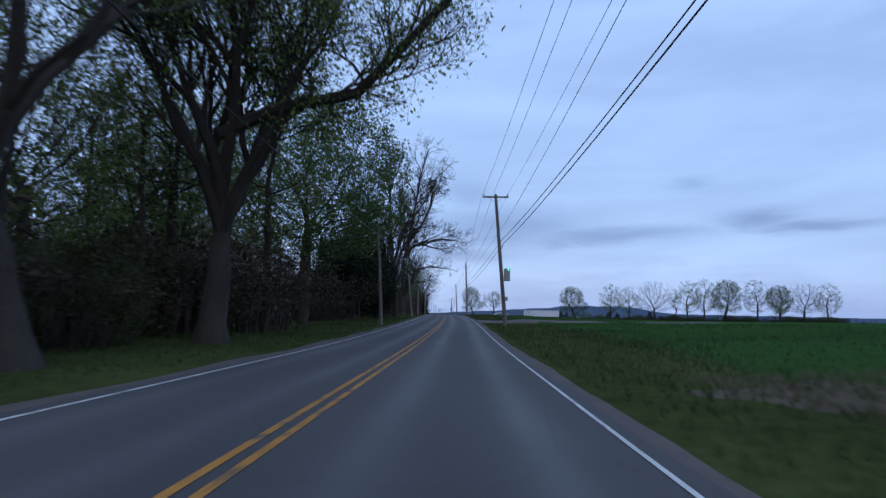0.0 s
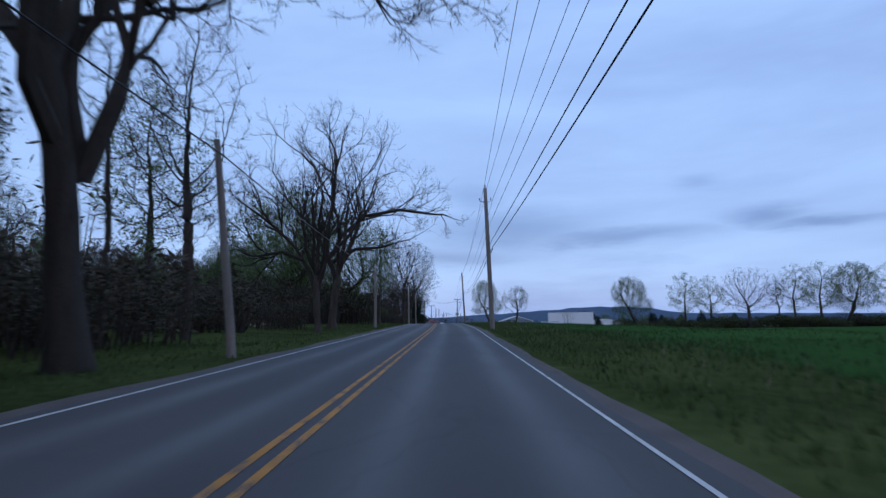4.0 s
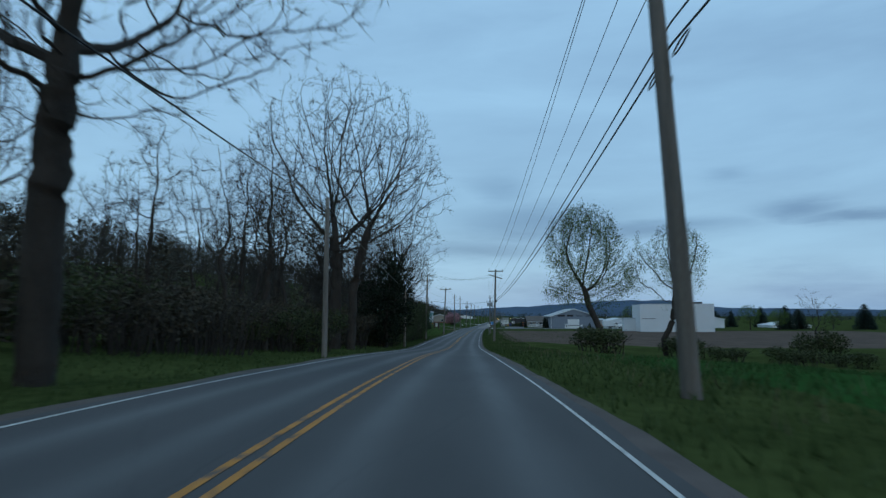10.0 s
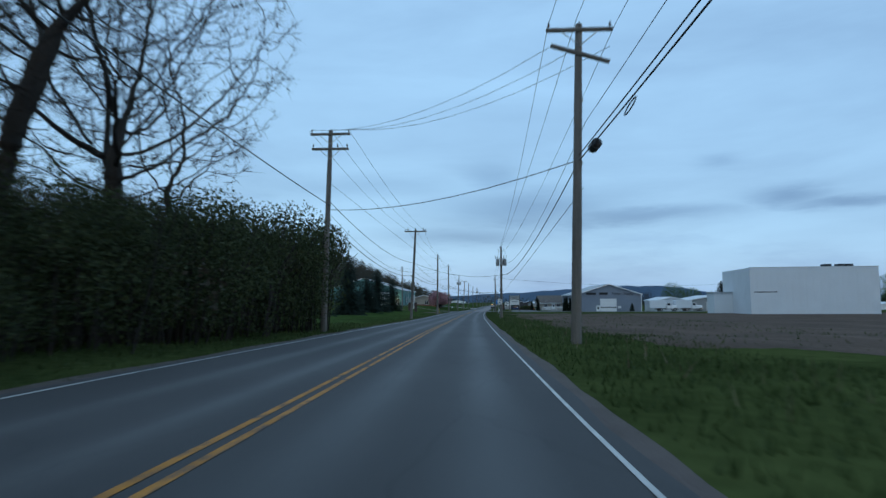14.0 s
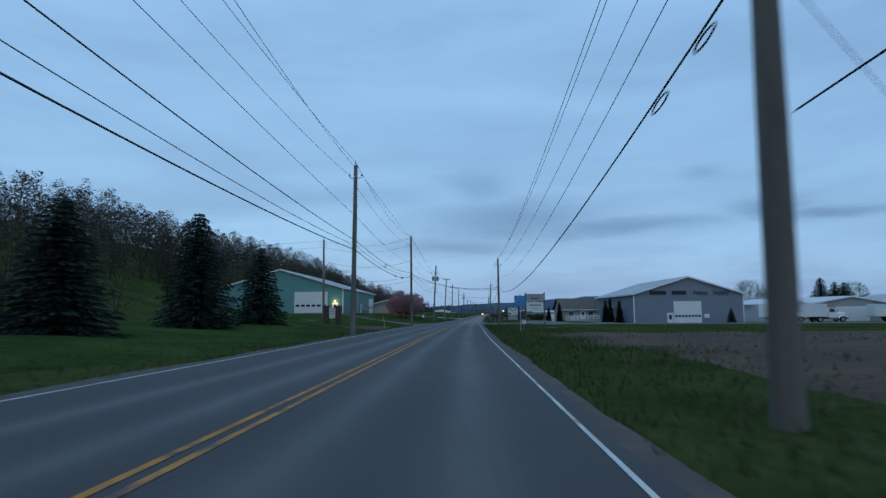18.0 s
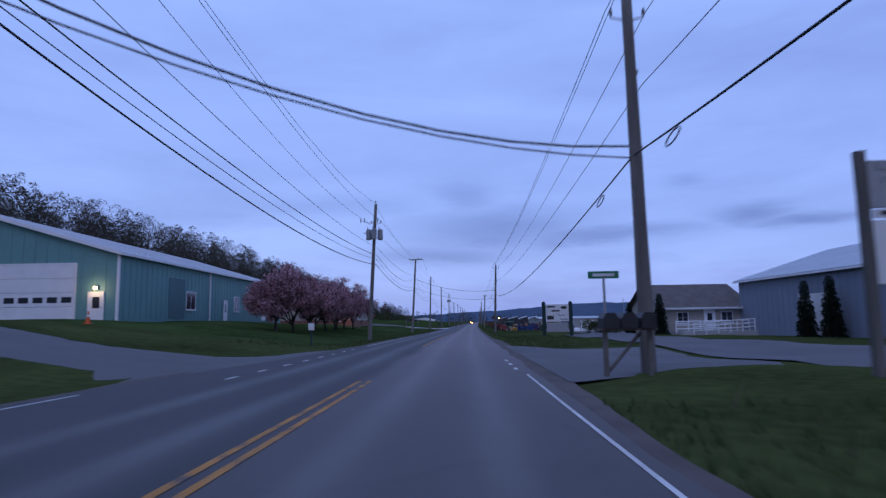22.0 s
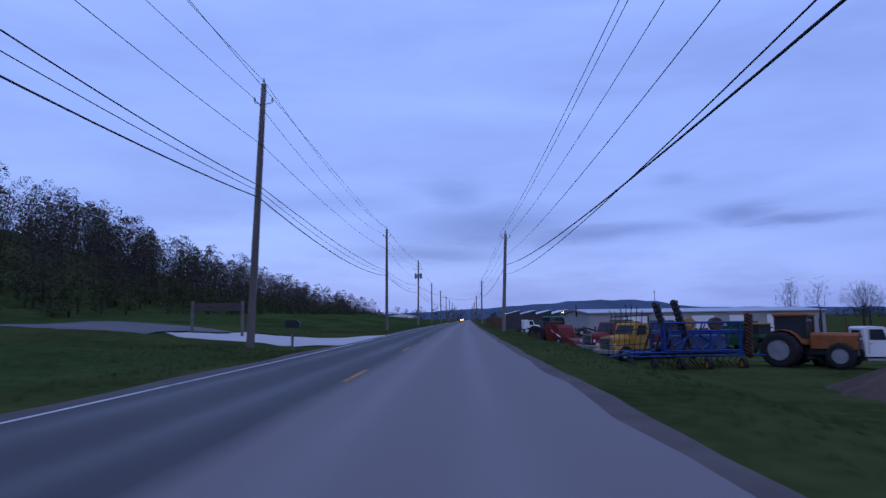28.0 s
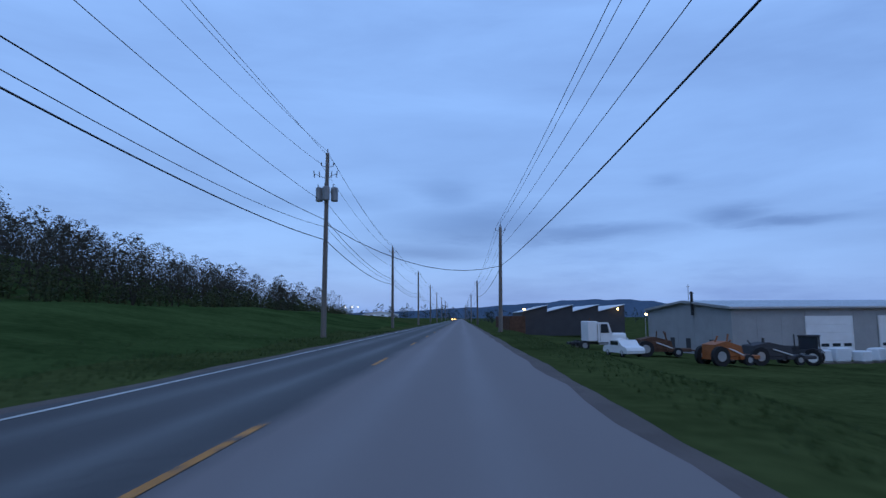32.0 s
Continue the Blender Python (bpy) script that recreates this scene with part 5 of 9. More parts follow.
make_tree("willow_b", "leaning willow with pale new leaves", M_LEAF_WILLOW, dict(per=17, size=0.062, reach=0.27, seed=4, low=3, down=0.4, long=2.4), twig=(2, 0.4), seed=37, height=15, girth=0.02, crown=[(-0.13, 0.68, 0.25, 0.31), (-0.22, 0.42, 0.18, 0.1), (0.07, 0.5, 0.16, 0.14)], trunk=[(0, 0, -0.03), (-0.02, 0, 0.12), (-0.1, 0, 0.3), (-0.13, 0, 0.42)], points=1500, step=0.018, up=0.04)
make_tree("willow_c", "forked willow with crooked limbs and few pale leaves", M_LEAF_WILLOW, dict(per=11, size=0.062, reach=0.22, seed=6, low=3, down=0.45, long=2.4), twig=(2, 0.4), seed=47, height=14, girth=0.02, crown=[(-0.19, 0.7, 0.11, 0.26), (0.1, 0.74, 0.22, 0.26), (0.18, 0.55, 0.12, 0.1)], trunk=[(0, 0, -0.03), (-0.02, 0, 0.12), (0.05, 0, 0.25), (0.07, 0, 0.4)], points=900, step=0.02, up=0.02, wild=0.25)
make_tree("cherry_a", "flowering cherry tree full of pink blossom", M_BLOSSOM, dict(per=5, size=0.13, reach=0.15, seed=5, low=4, long=1.2), seed=41, height=5.5, girth=0.026, clear=0.3, spread=1.0, depth=5, up=0.25)
make_tree("cherry_b", "flowering cherry tree full of pink blossom", M_BLOSSOM, dict(per=5, size=0.13, reach=0.15, seed=6, low=4, long=1.2), seed=43, height=5.5, girth=0.026, clear=0.3, spread=1.0, depth=5, up=0.25)
spruce("spruce_a", 1, 9.0, 2.9, M_SPRUCE, "blue-green spruce standing on a lawn", 30)
spruce("spruce_b", 2, 7.0, 2.2, M_SPRUCE, "dark spruce standing on a lawn", 24)
make_tree("cedar", "old dark evergreen with an uneven crown", M_LEAF_DARK, dict(per=9, size=0.16, reach=0.26, seed=14, low=3, long=1.8, down=0.2), twig=(1, 0.4), seed=53, height=13, girth=0.018, crown=[(0, 0.42, 0.28, 0.36), (0.08, 0.7, 0.18, 0.3), (-0.16, 0.5, 0.14, 0.2)], trunk=[(0, 0, -0.03), (0, 0, 0.3), (0.05, 0, 0.7)], points=1300, step=0.022, up=0.0)
spruce("arborvitae", 6, 4.6, 0.7, M_LEAF_DARK, "narrow dark evergreen by a building", 22, 0.9)
shrub("dark_tree", 9, 8.0, 13.0, M_LEAF_DARK, "dense dark evergreen at the roadside", 42000, 0.12, 26)
shrub("brush", 1, 5.0, 3.2, M_BRUSH, "tangle of bare brown brush", 1800, 0.1, 60)
shrub("brush_green", 2, 4.5, 3.0, M_SHRUB, "dense roadside shrub with new leaves", 5000, 0.085, 40)
shrub("hedge", 5, 4.5, 3.0, M_HEDGE, "dense dark roadside hedge shrub with small leaves", 16000, 0.05, 40)
shrub("bush", 3, 2.6, 1.7, M_SHRUB, "rounded bush with small leaves", 3200, 0.075, 20)

# ---- buildings ----


def ribs(wall, mat, x0, x1, y, z0, z1, pitch, axis="x", top=None, out=0.03):
    """Narrow upright ribs of metal siding on a wall."""
    n = int(abs(x1 - x0) / pitch)
    for k in range(1, n):
        a = x0 + (x1 - x0) * k / n
        zt = top(a) if top else z1
        if axis == "x":
            bm = boxed(a - 0.02, a + 0.02, y - out, y, z0, zt)
        else:
            bm = boxed(y - (out if out > 0 else 0), y - (0 if out > 0 else out), a - 0.02, a + 0.02, z0, zt)
        part("rib", bm, mat, wall)


def barn(name, m, w, length, eave, ridge, wall, roof, trim, label, category="building", pitch=0.9, over=0.35, side=1, base=1.0):
    """Gabled building: front along x at y = 0, from x = 0 to w, running back to y = length. side: +1 ribs on the x = w side, -1 on x = 0."""
    b = thing(name, m, label, category)
    g = lambda x: eave + (ridge - eave) * (1 - abs(2 * x / w - 1))
    bm = prism(bmesh.new(), [(0, -base), (w, -base), (w, eave), (w / 2, ridge), (0, eave)], 0, 0.2)
    fw = part("front_wall", bm, wall, b)
    ribs(fw, wall, 0, w, 0, -base, eave, pitch, top=lambda a: g(a) - 0.03)
    part("back_wall", prism(bmesh.new(), [(0, -base), (w, -base), (w, eave), (w / 2, ridge), (0, eave)], length - 0.2, length), wall, b)
    bm = boxed(0, 0.2, 0.2, length - 0.2, -base, eave - 0.02)
    sw = part("side_wall", bm, wall, b)
    if side < 0:
        ribs(sw, wall, 0, length, 0.0, -base, eave - 0.05, pitch, axis="y", out=0.03)
    bm = boxed(w - 0.2, w, 0.2, length - 0.2, -base, eave - 0.02)
    sw = part("side_wall", bm, wall, b)
    if side > 0:
        ribs(sw, wall, 0, length, w, -base, eave - 0.05, pitch, axis="y", out=-0.03)
    s = (ridge - eave) / (w / 2)
    t = 0.12
    for sgn in (0, 1):
        o = [(-over, eave - over * s + 0.02), (w / 2, ridge + 0.02), (w / 2, ridge + 0.02 + t), (-over, eave - over * s + 0.02 + t)]
        if sgn:
            o = [(w - x, z) for x, z in o]
        bm = prism(bmesh.new(), o, -over, length + over)
        rs = part("roof_slope", bm, roof, b)
        n = int(length / 1.2)
        for k in range(n):
            y = length * k / n
            a, c = Vector((o[3][0], y, o[3][1])), Vector((o[2][0], y, o[2][1]))
            part("roof_seam", tube(bmesh.new(), a, c, 0.03, sides=4, caps=False), roof, rs)
    for sgn in (0, 1):
        xa, xb = (-over - 0.01, w / 2) if not sgn else (w + over + 0.01, w / 2)
        za, zb = eave - over * s, ridge
        bm = prism(bmesh.new(), [(xa, za - 0.12), (xb, zb - 0.12), (xb, zb + t + 0.04), (xa, za + t + 0.04)], -over - 0.05, -over)
        part("rake_trim", bm, trim, b)
    for x in (0, w):
        part("corner_trim", boxed(x - 0.09, x + 0.09, -0.06, 0.1, -base, eave), trim, b)
    for x, q in ((-over - 0.05, 1), (w + over + 0.05, -1)):
        part("gutter", boxed(x - 0.06, x + 0.06, -over, length + over, eave - over * s - 0.1, eave - over * s + 0.06), trim, b)
    return b


def sectional_door(parent, x0, x1, z0, z1, y=0.0, rows=4, lights=0, mat=None):
    """Overhead door in panels, a little behind the wall's trim."""
    d = part("overhead_door", boxed(x0, x1, y - 0.05, y - 0.01, z0, z1), mat or M_WHITE, parent, "white sectional overhead door")
    h = (z1 - z0) / rows
    for r in range(rows):
        part("panel", boxed(x0 + 0.05, x1 - 0.05, y - 0.09, y - 0.05, z0 + r * h + 0.03, z0 + (r + 1) * h - 0.03, 0.015), mat or M_WHITE, d)
    for k in range(lights):
        w = (x1 - x0) / lights
        part("pane", boxed(x0 + k * w + w * 0.15, x0 + (k + 1) * w - w * 0.15, y - 0.1, y - 0.09, z0 + h * 1.3, z0 + h * 1.7), M_GLASS, d)
    fr = bmesh.new()
    box(fr, x0 - 0.12, x0, y - 0.1, y, z0, z1 + 0.12)
    box(fr, x1, x1 + 0.12, y - 0.1, y, z0, z1 + 0.12)
    box(fr, x0, x1, y - 0.1, y, z1, z1 + 0.12)
    part("door_frame", fr, M_WHITE, d)
    return d


def man_door(parent, x0, x1, z0, z1, m=None, y=0.0, glass=True):
    d = part("door", boxed(x0, x1, y - 0.07, y - 0.01, z0, z1), M_WHITE, parent, "white door with a pane")
    fr = bmesh.new()
    box(fr, x0 - 0.08, x0, y - 0.1, y, z0, z1 + 0.08)
    box(fr, x1, x1 + 0.08, y - 0.1, y, z0, z1 + 0.08)
    box(fr, x0, x1, y - 0.1, y, z1, z1 + 0.08)
    part("door_frame", fr, M_WHITE, d)
    w, h = x1 - x0, z1 - z0
    if glass:
        part("pane", boxed(x0 + w * 0.25, x1 - w * 0.25, y - 0.085, y - 0.07, z0 + h * 0.45, z0 + h * 0.85), M_GLASS, d)
    part("door_handle", boxed(x1 - w * 0.15, x1 - w * 0.08, y - 0.12, y - 0.07, z0 + h * 0.45, z0 + h * 0.48), M_METAL, d)
    if m is not None:
        d.matrix_local = m
    return d


def window(parent, x0, x1, z0, z1, y=0.0, m=None, cols=2, rows=2, frame_mat=None):
    fm = frame_mat or M_WHITE
    fr = bmesh.new()
    t = 0.07
    box(fr, x0 - t, x0, y - 0.08, y, z0 - t, z1 + t)
    box(fr, x1, x1 + t, y - 0.08, y, z0 - t, z1 + t)
    box(fr, x0, x1, y - 0.08, y, z0 - t, z0)
    box(fr, x0, x1, y - 0.08, y, z1, z1 + t)
    wdw = part("window_frame", fr, fm, parent)
    for c in range(cols):
        for r in range(rows):
            a, b = x0 + (x1 - x0) * c / cols + 0.02, x0 + (x1 - x0) * (c + 1) / cols - 0.02
            p, q = z0 + (z1 - z0) * r / rows + 0.02, z0 + (z1 - z0) * (r + 1) / rows - 0.02
            part("pane", boxed(a, b, y - 0.04, y - 0.02, p, q), M_GLASS, wdw)
    part("window_bars", boxed((x0 + x1) / 2 - 0.02, (x0 + x1) / 2 + 0.02, y - 0.06, y - 0.01, z0, z1), fm, wdw)
    part("window_sill", boxed(x0 - 0.12, x1 + 0.12, y - 0.14, y, z0 - 0.12, z0 - 0.07), fm, wdw)
    if m is not None:
        wdw.matrix_local = m
    return wdw


# teal metal building, with its front towards the approaching road
ZT = -0.65
teal = barn("metal_building", pose(-51.4, 477, ZT), 26.0, 46, 5.2, 9.1, M_TEAL, M_TIN, M_WHITE, "long teal metal building with a low gabled roof")
sectional_door(teal, 16.1, 22.7, 0, 4.35, lights=6)
man_door(teal, 23.85, 24.95, 0, 2.15)
lampt = thing("wall_lamp", pose(-26.97, 476.85, ZT + 2.5), "lit warm wall lamp over a door", "lamp")
part("lamp_body", boxed(-0.16, 0.16, -0.08, 0.12, -0.12, 0.16, 0.03), M_GREYPAINT, lampt)
part("lamp_glass", boxed(-0.13, 0.13, -0.16, -0.08, -0.12, 0.1, 0.03), M_LAMP, lampt)
ll = new("wall_lamp_light", bpy.data.lights.new("wall_lamp_light", "POINT"))
ll.data.energy, ll.data.color, ll.data.shadow_soft_size = 35, (1.0, 0.7, 0.3), 0.15
ll.location = (-26.97, 476.45, ZT + 2.45)
for a, b, h in ((0.9, 3.6, 3.0), (5.2, 7.4, 4.4), (9.4, 12.2, 4.2)):
    part("dark_siding_panel", boxed(a, b, -0.045, -0.005, 0.6, h), M_TEAL_DARK, teal, "darker teal siding panel")
SIDE_T = Matrix.Translation((26.0, 0, 0)) @ Matrix.Rotation(radians(90), 4, "Z")
for y0, y1 in ((12.3, 14.4), (25.6, 27.2), (31, 33)):
    window(teal, y0, y1, 1.1, 2.75, y=-0.02, m=SIDE_T)
man_door(teal, 22.2, 23.2, 0, 2.2, m=SIDE_T, y=-0.03)
part("dark_siding_panel", boxed(26.005, 26.05, 8.6, 12.0, 0.2, 3.9), M_TEAL_DARK, teal, "darker teal siding panel")
bm = bmesh.new()
box(bm, 26.03, 26.16, 17.95, 18.15, 0, 5.0)
part("downpipe", bm, M_WHITE, teal)
sd = sectional_door(teal, 36.2, 42.6, 0, 3.6, y=-0.04, rows=4, lights=6)
sd.matrix_local = SIDE_T
bm = bmesh.new()
box(bm, 12.2, 13.4, -1.2, -0.2, 0, 0.75, 0.05)
part("air_unit", bm, M_BLACK, teal)

# beige house past the cherry trees
hs = barn("house", pose(-29.5, 537, -1.6) @ pose(0, 0, 0), 13.0, 20, 3.1, 4.9, M_BEIGE, M_SHINGLE, M_WHITE, "low beige house with a brown roof", "house", pitch=6.0, over=0.6)
HS = Matrix.Translation((13.0, 0, 0)) @ Matrix.Rotation(radians(90), 4, "Z")
window(hs, 6.5, 8.6, 1.0, 2.4, y=-0.02, m=HS)
window(hs, 13, 15, 1.0, 2.4, y=-0.02, m=HS)
window(hs, 7.0, 8.4, 1.0, 2.3, y=-0.02)
window(hs, 9.8, 11.0, 0.8, 2.5, y=-0.02)
part("brick_plinth", boxed(0.1, 13.06, -0.08, 0.0, -0.5, 0.95), M_BRICK, hs)
part("brick_plinth", boxed(13.0, 13.08, -0.08, 20, -0.5, 0.95), M_BRICK, hs)
lamph = thing("porch_lamp", pose(-17.9, 536.8, 0.75), "lit warm porch lamp on a house", "lamp")
part("lamp_glass", boxed(-0.12, 0.12, -0.14, 0.1, -0.14, 0.14, 0.04), M_LAMP, lamph)
part("lamp_body", boxed(-0.14, 0.14, -0.1, 0.12, 0.14, 0.2), M_BLACK, lamph)
ll = new("porch_light", bpy.data.lights.new("porch_light", "POINT"))
ll.data.energy, ll.data.color, ll.data.shadow_soft_size = 60, (1.0, 0.6, 0.25), 0.15
ll.location = (-17.9, 536.3, 0.7)

# blue-grey fence supply building and its office
ZG = -3.05
fence = barn("metal_building", pose(30.3, 464.3, ZG), 19.7, 30, 5.55, 8.65, M_BLUEGREY, M_TIN, M_WHITE, "blue-grey metal building with lettering on its gable", side=-1)
sectional_door(fence, 7.25, 12.0, 0, 4.1, lights=8)
man_door(fence, 6.0, 6.95, 0, 2.05)
part("notice_board", boxed(12.6, 13.5, -0.08, -0.03, 1.2, 1.9), M_WHITE, fence)
writing("Fence   Supply", 1.12, M_BLACK, fence, pose(14.0, -0.06, 5.75), 0.03)
part("word_bar", boxed(2.9, 5.9, -0.09, -0.03, 5.42, 6.12), M_BLACK, fence)
part("word_bar", boxed(6.9, 9.5, -0.09, -0.03, 5.42, 6.12), M_BLACK, fence)
SIDE_F = Matrix.Rotation(radians(-90), 4, "Z")
dg = sectional_door(fence, -19.0, -15.2, 0.2, 3.6, y=-0.04, rows=4)
dg.matrix_local = SIDE_F
office = thing("office", pose(22.2, 494.3, -2.65), "beige single-storey office with a brown hipped roof", "building")
W, L2 = 9.4, 11.0
part("office_wall", boxed(0, W, 0, 0.2, -0.6, 2.55), M_BEIGE, office)
part("office_wall", boxed(0, 0.2, 0.2, L2, -0.6, 2.55), M_BEIGE, office)
part("office_wall", boxed(0.2, W, L2 - 0.2, L2, -0.6, 2.55), M_BEIGE, office)
part("gable", prism(bmesh.new(), [(0, 2.55), (L2, 2.55), (L2 / 2, 5.0)], 0.0, 0.2), M_BEIGE, office).matrix_local = Matrix.Rotation(radians(90), 4, "Z") @ Matrix.Scale(-1, 4, (0, 1, 0))
for s in (0, 1):
    o = [(-0.5, 2.4), (L2 / 2, 5.08), (L2 / 2, 5.2), (-0.5, 2.52)]
    if s:
        o = [(L2 - x, z) for x, z in o]
    rf = part("roof_slope", prism(bmesh.new(), o, -0.5, W), M_SHINGLE, office)
    rf.matrix_local = Matrix.Rotation(radians(90), 4, "Z") @ Matrix.Scale(-1, 4, (0, 1, 0))
part("fascia", boxed(-0.5, W, -0.56, -0.5, 2.28, 2.5), M_WHITE, office)
part("gutter", boxed(-0.5, W, -0.62, -0.56, 2.36, 2.48), M_WHITE, office)
window(office, 1.55, 2.6, 0.95, 2.0)
window(office, 6.1, 7.2, 0.95, 2.0)
window(office, -7.0, -6.1, 0.9, 2.1, m=SIDE_F)
man_door(office, 4.35, 5.35, 0.15, 2.2)
part("stone_plinth", boxed(-0.06, W, -0.07, 0, -0.6, 0.25), M_GREYBLOCK, office)


def railing(x0, y0, x1, y1, z, z1, label="white wooden ramp railing beside the office", n=6):
    r = thing("ramp_railing", pose(x0, y0, z), label, "railing", "ramp railings")
    dx, dy, dz = x1 - x0, y1 - y0, z1 - z
    for k in range(n + 1):
        t = k / n
        part("post", boxed(dx * t - 0.05, dx * t + 0.05, dy * t - 0.05, dy * t + 0.05, dz * t - 0.2, dz * t + 1.05), M_WHITE, r)
    for h in (0.25, 0.62, 0.98):
        bm = bmesh.new()
        tube(bm, (0, 0, h), (dx, dy, dz + h), 0.05, sides=4)
        part("rail", bm, M_WHITE, r)
    return r


railing(22.9, 492.6, 30.3, 492.6, -2.55, -2.5)
railing(24.0, 490.9, 30.0, 490.9, -2.75, -2.35, n=5)
ramp = boxed(23.0, 30.3, 491.0, 494.2, -3.2, -2.52)
tagged(part("office_deck", ramp, M_CONCRETE), "low concrete deck and ramp before the office", "deck")

# white warehouse across the ploughed field
wh = thing("warehouse", pose(48.6, 387.1, -2.3) @ pose(0, 0, 0, 0, 0, -5.5), "large plain white windowless warehouse", "building")
ribs(part("front_wall", boxed(0, 21.6, 0, 0.25, -0.6, 8.7), M_WHITEMETAL, wh), M_WHITEMETAL, 0, 21.6, 0, -0.6, 8.6, 1.2)
ribs(part("side_wall", boxed(0, 0.25, 0.25, 16, -0.6, 8.7), M_WHITEMETAL, wh), M_WHITEMETAL, 0, 16, 0, -0.6, 8.6, 1.2, axis="y")
part("side_wall", boxed(21.35, 21.6, 0.25, 16, -0.6, 8.7), M_WHITEMETAL, wh)
part("back_wall", boxed(0.25, 21.35, 15.75, 16, -0.6, 8.7), M_WHITEMETAL, wh)
part("roof", boxed(0.2, 21.4, 0.2, 15.8, 8.3, 8.5), M_TIN, wh)
part("coping", boxed(-0.06, 21.66, -0.06, 0.3, 8.7, 8.8), M_TIN_WHITE, wh)
for a in (14.2, 16.6, 17.9):
    part("roof_unit", boxed(a, a + 1.1, 3, 5, 8.5, 9.4, 0.05), M_DARKSHED, wh)
part("annex", boxed(-3.5, 0, 10, 15, -0.6, 4.3), M_WHITEMETAL, wh)
part("annex_roof", boxed(-3.7, 0, 9.8, 15.2, 4.3, 4.5), M_TIN, wh)
part("dark_recess", boxed(0.6, 4.6, -0.04, -0.001, 4.2, 4.35), M_DARKSHED, wh)


def low_shed(x, y, w, l, h, ridge, wall, roof, label, turn=0.0, door=False, drop=0.0):
    b = barn("shed", pose(x, y, on_ground(x, y) - drop, 0, 0, turn), w, l, h, ridge, wall, roof, M_WHITE, label, "shed", pitch=max(1.5, w / 6), over=0.3)
    if door:
        sectional_door(b, w * 0.3, w * 0.7, 0, h * 0.8)
    return b


low_shed(57, 470, 8, 16, 3.4, 4.4, M_WHITEMETAL, M_TIN_WHITE, "small white shed with a pale roof")
low_shed(70, 478, 16, 18, 3.6, 5.0, M_GREYBLOCK, M_TIN_WHITE, "pale grey shed with a metal roof", door=True)
low_shed(92, 486, 20, 20, 4.0, 6.0, M_WHITEMETAL, M_TIN, "white farm shed with a grey roof", door=True)
low_shed(140, 500, 18, 16, 2.6, 4.2, M_WHITE, M_TIN_WHITE, "low white house with a pale roof", drop=1.5)
low_shed(200, 470, 22, 16, 3, 5, M_WHITE, M_TIN_WHITE, "low white house with a pale roof", drop=1.5)

# stone farmhouse behind the trees
fh = barn("house", pose(-28, 56.5, 1.2), 10, 15, 6.2, 8.8, M_STONE, M_SHINGLE, M_WHITE, "old two-storey stone house behind trees", "house", pitch=8, over=0.4)
FS = Matrix.Translation((10, 0, 0)) @ Matrix.Rotation(radians(90), 4, "Z")
for y0 in (2.0, 6.6, 11.5):
    window(fh, y0, y0 + 1.1, 3.9, 5.5, y=-0.02, m=FS)
    if y0 != 6.6:
        window(fh, y0, y0 + 1.1, 0.9, 2.6, y=-0.02, m=FS)
man_door(fh, 6.7, 7.7, 0.1, 2.3, m=FS, y=-0.02)
window(fh, 2, 3.1, 3.9, 5.5, y=-0.02)
window(fh, 6.6, 7.7, 3.9, 5.5, y=-0.02)
part("chimney", boxed(4.5, 5.5, 13.5, 14.5, 7.5, 10.2), M_BRICK, fh)

# long grey workshop and the saw-tooth shed beyond the machinery
wk = barn("workshop", pose(37.1, 707.6, -6.4, 0, 0, -81.5), 17.2, 62, 5.35, 6.2, M_GREYBLOCK, M_TIN, M_GREYBLOCK, "long grey workshop with a low metal roof", "building", pitch=2.9)
WK = Matrix.Translation((17.2, 0, 0)) @ Matrix.Rotation(radians(90), 4, "Z")
for a in (8.8, 17.9, 26.1, 36.0, 46.0):
    dd = sectional_door(wk, a, a + 5.6, 0, 4.3, y=-0.05, rows=5, lights=4)
    dd.matrix_local = WK
for a in (5.2, 8.6, 13.2):
    part("dark_opening", boxed(a, a + 0.9, -0.05, -0.005, 0.4, 1.9), M_DARKSHED, wk)
bm = bmesh.new()
tube(bm, (10.6, -0.3, 4.6), (10.6, -0.3, 7.1), 0.16, sides=10)
tube(bm, (10.6, -0.3, 7.1), (10.6, -0.3, 7.35), 0.24, 0.1, 10)
part("flue", bm, M_BLACK, wk)
saw = thing("open_shed", pose(27, 752, -5.2, 0, 0, -4), "dark open shed with four pale saw-tooth roofs", "shed")
for k in range(4):
    part("bay_wall", prism(bmesh.new(), [(5.2 * k, -0.5), (5.2 * k + 5.2, -0.5), (5.2 * k + 5.2, 5.6), (5.2 * k, 4.3)], 0, 0.2), M_DARKSHED, saw)
    part("roof_slope", prism(bmesh.new(), [(5.2 * k - 0.1, 4.32), (5.2 * k + 5.25, 5.66), (5.2 * k + 5.25, 5.78), (5.2 * k - 0.1, 4.44)], -0.4, 26), M_TIN_WHITE, saw)
part("end_wall", boxed(20.6, 20.8, 0.2, 26, -0.5, 4.4), M_DARKSHED, saw)
part("end_wall", boxed(0, 0.2, 0.2, 26, -0.5, 4.3), M_DARKSHED, saw)
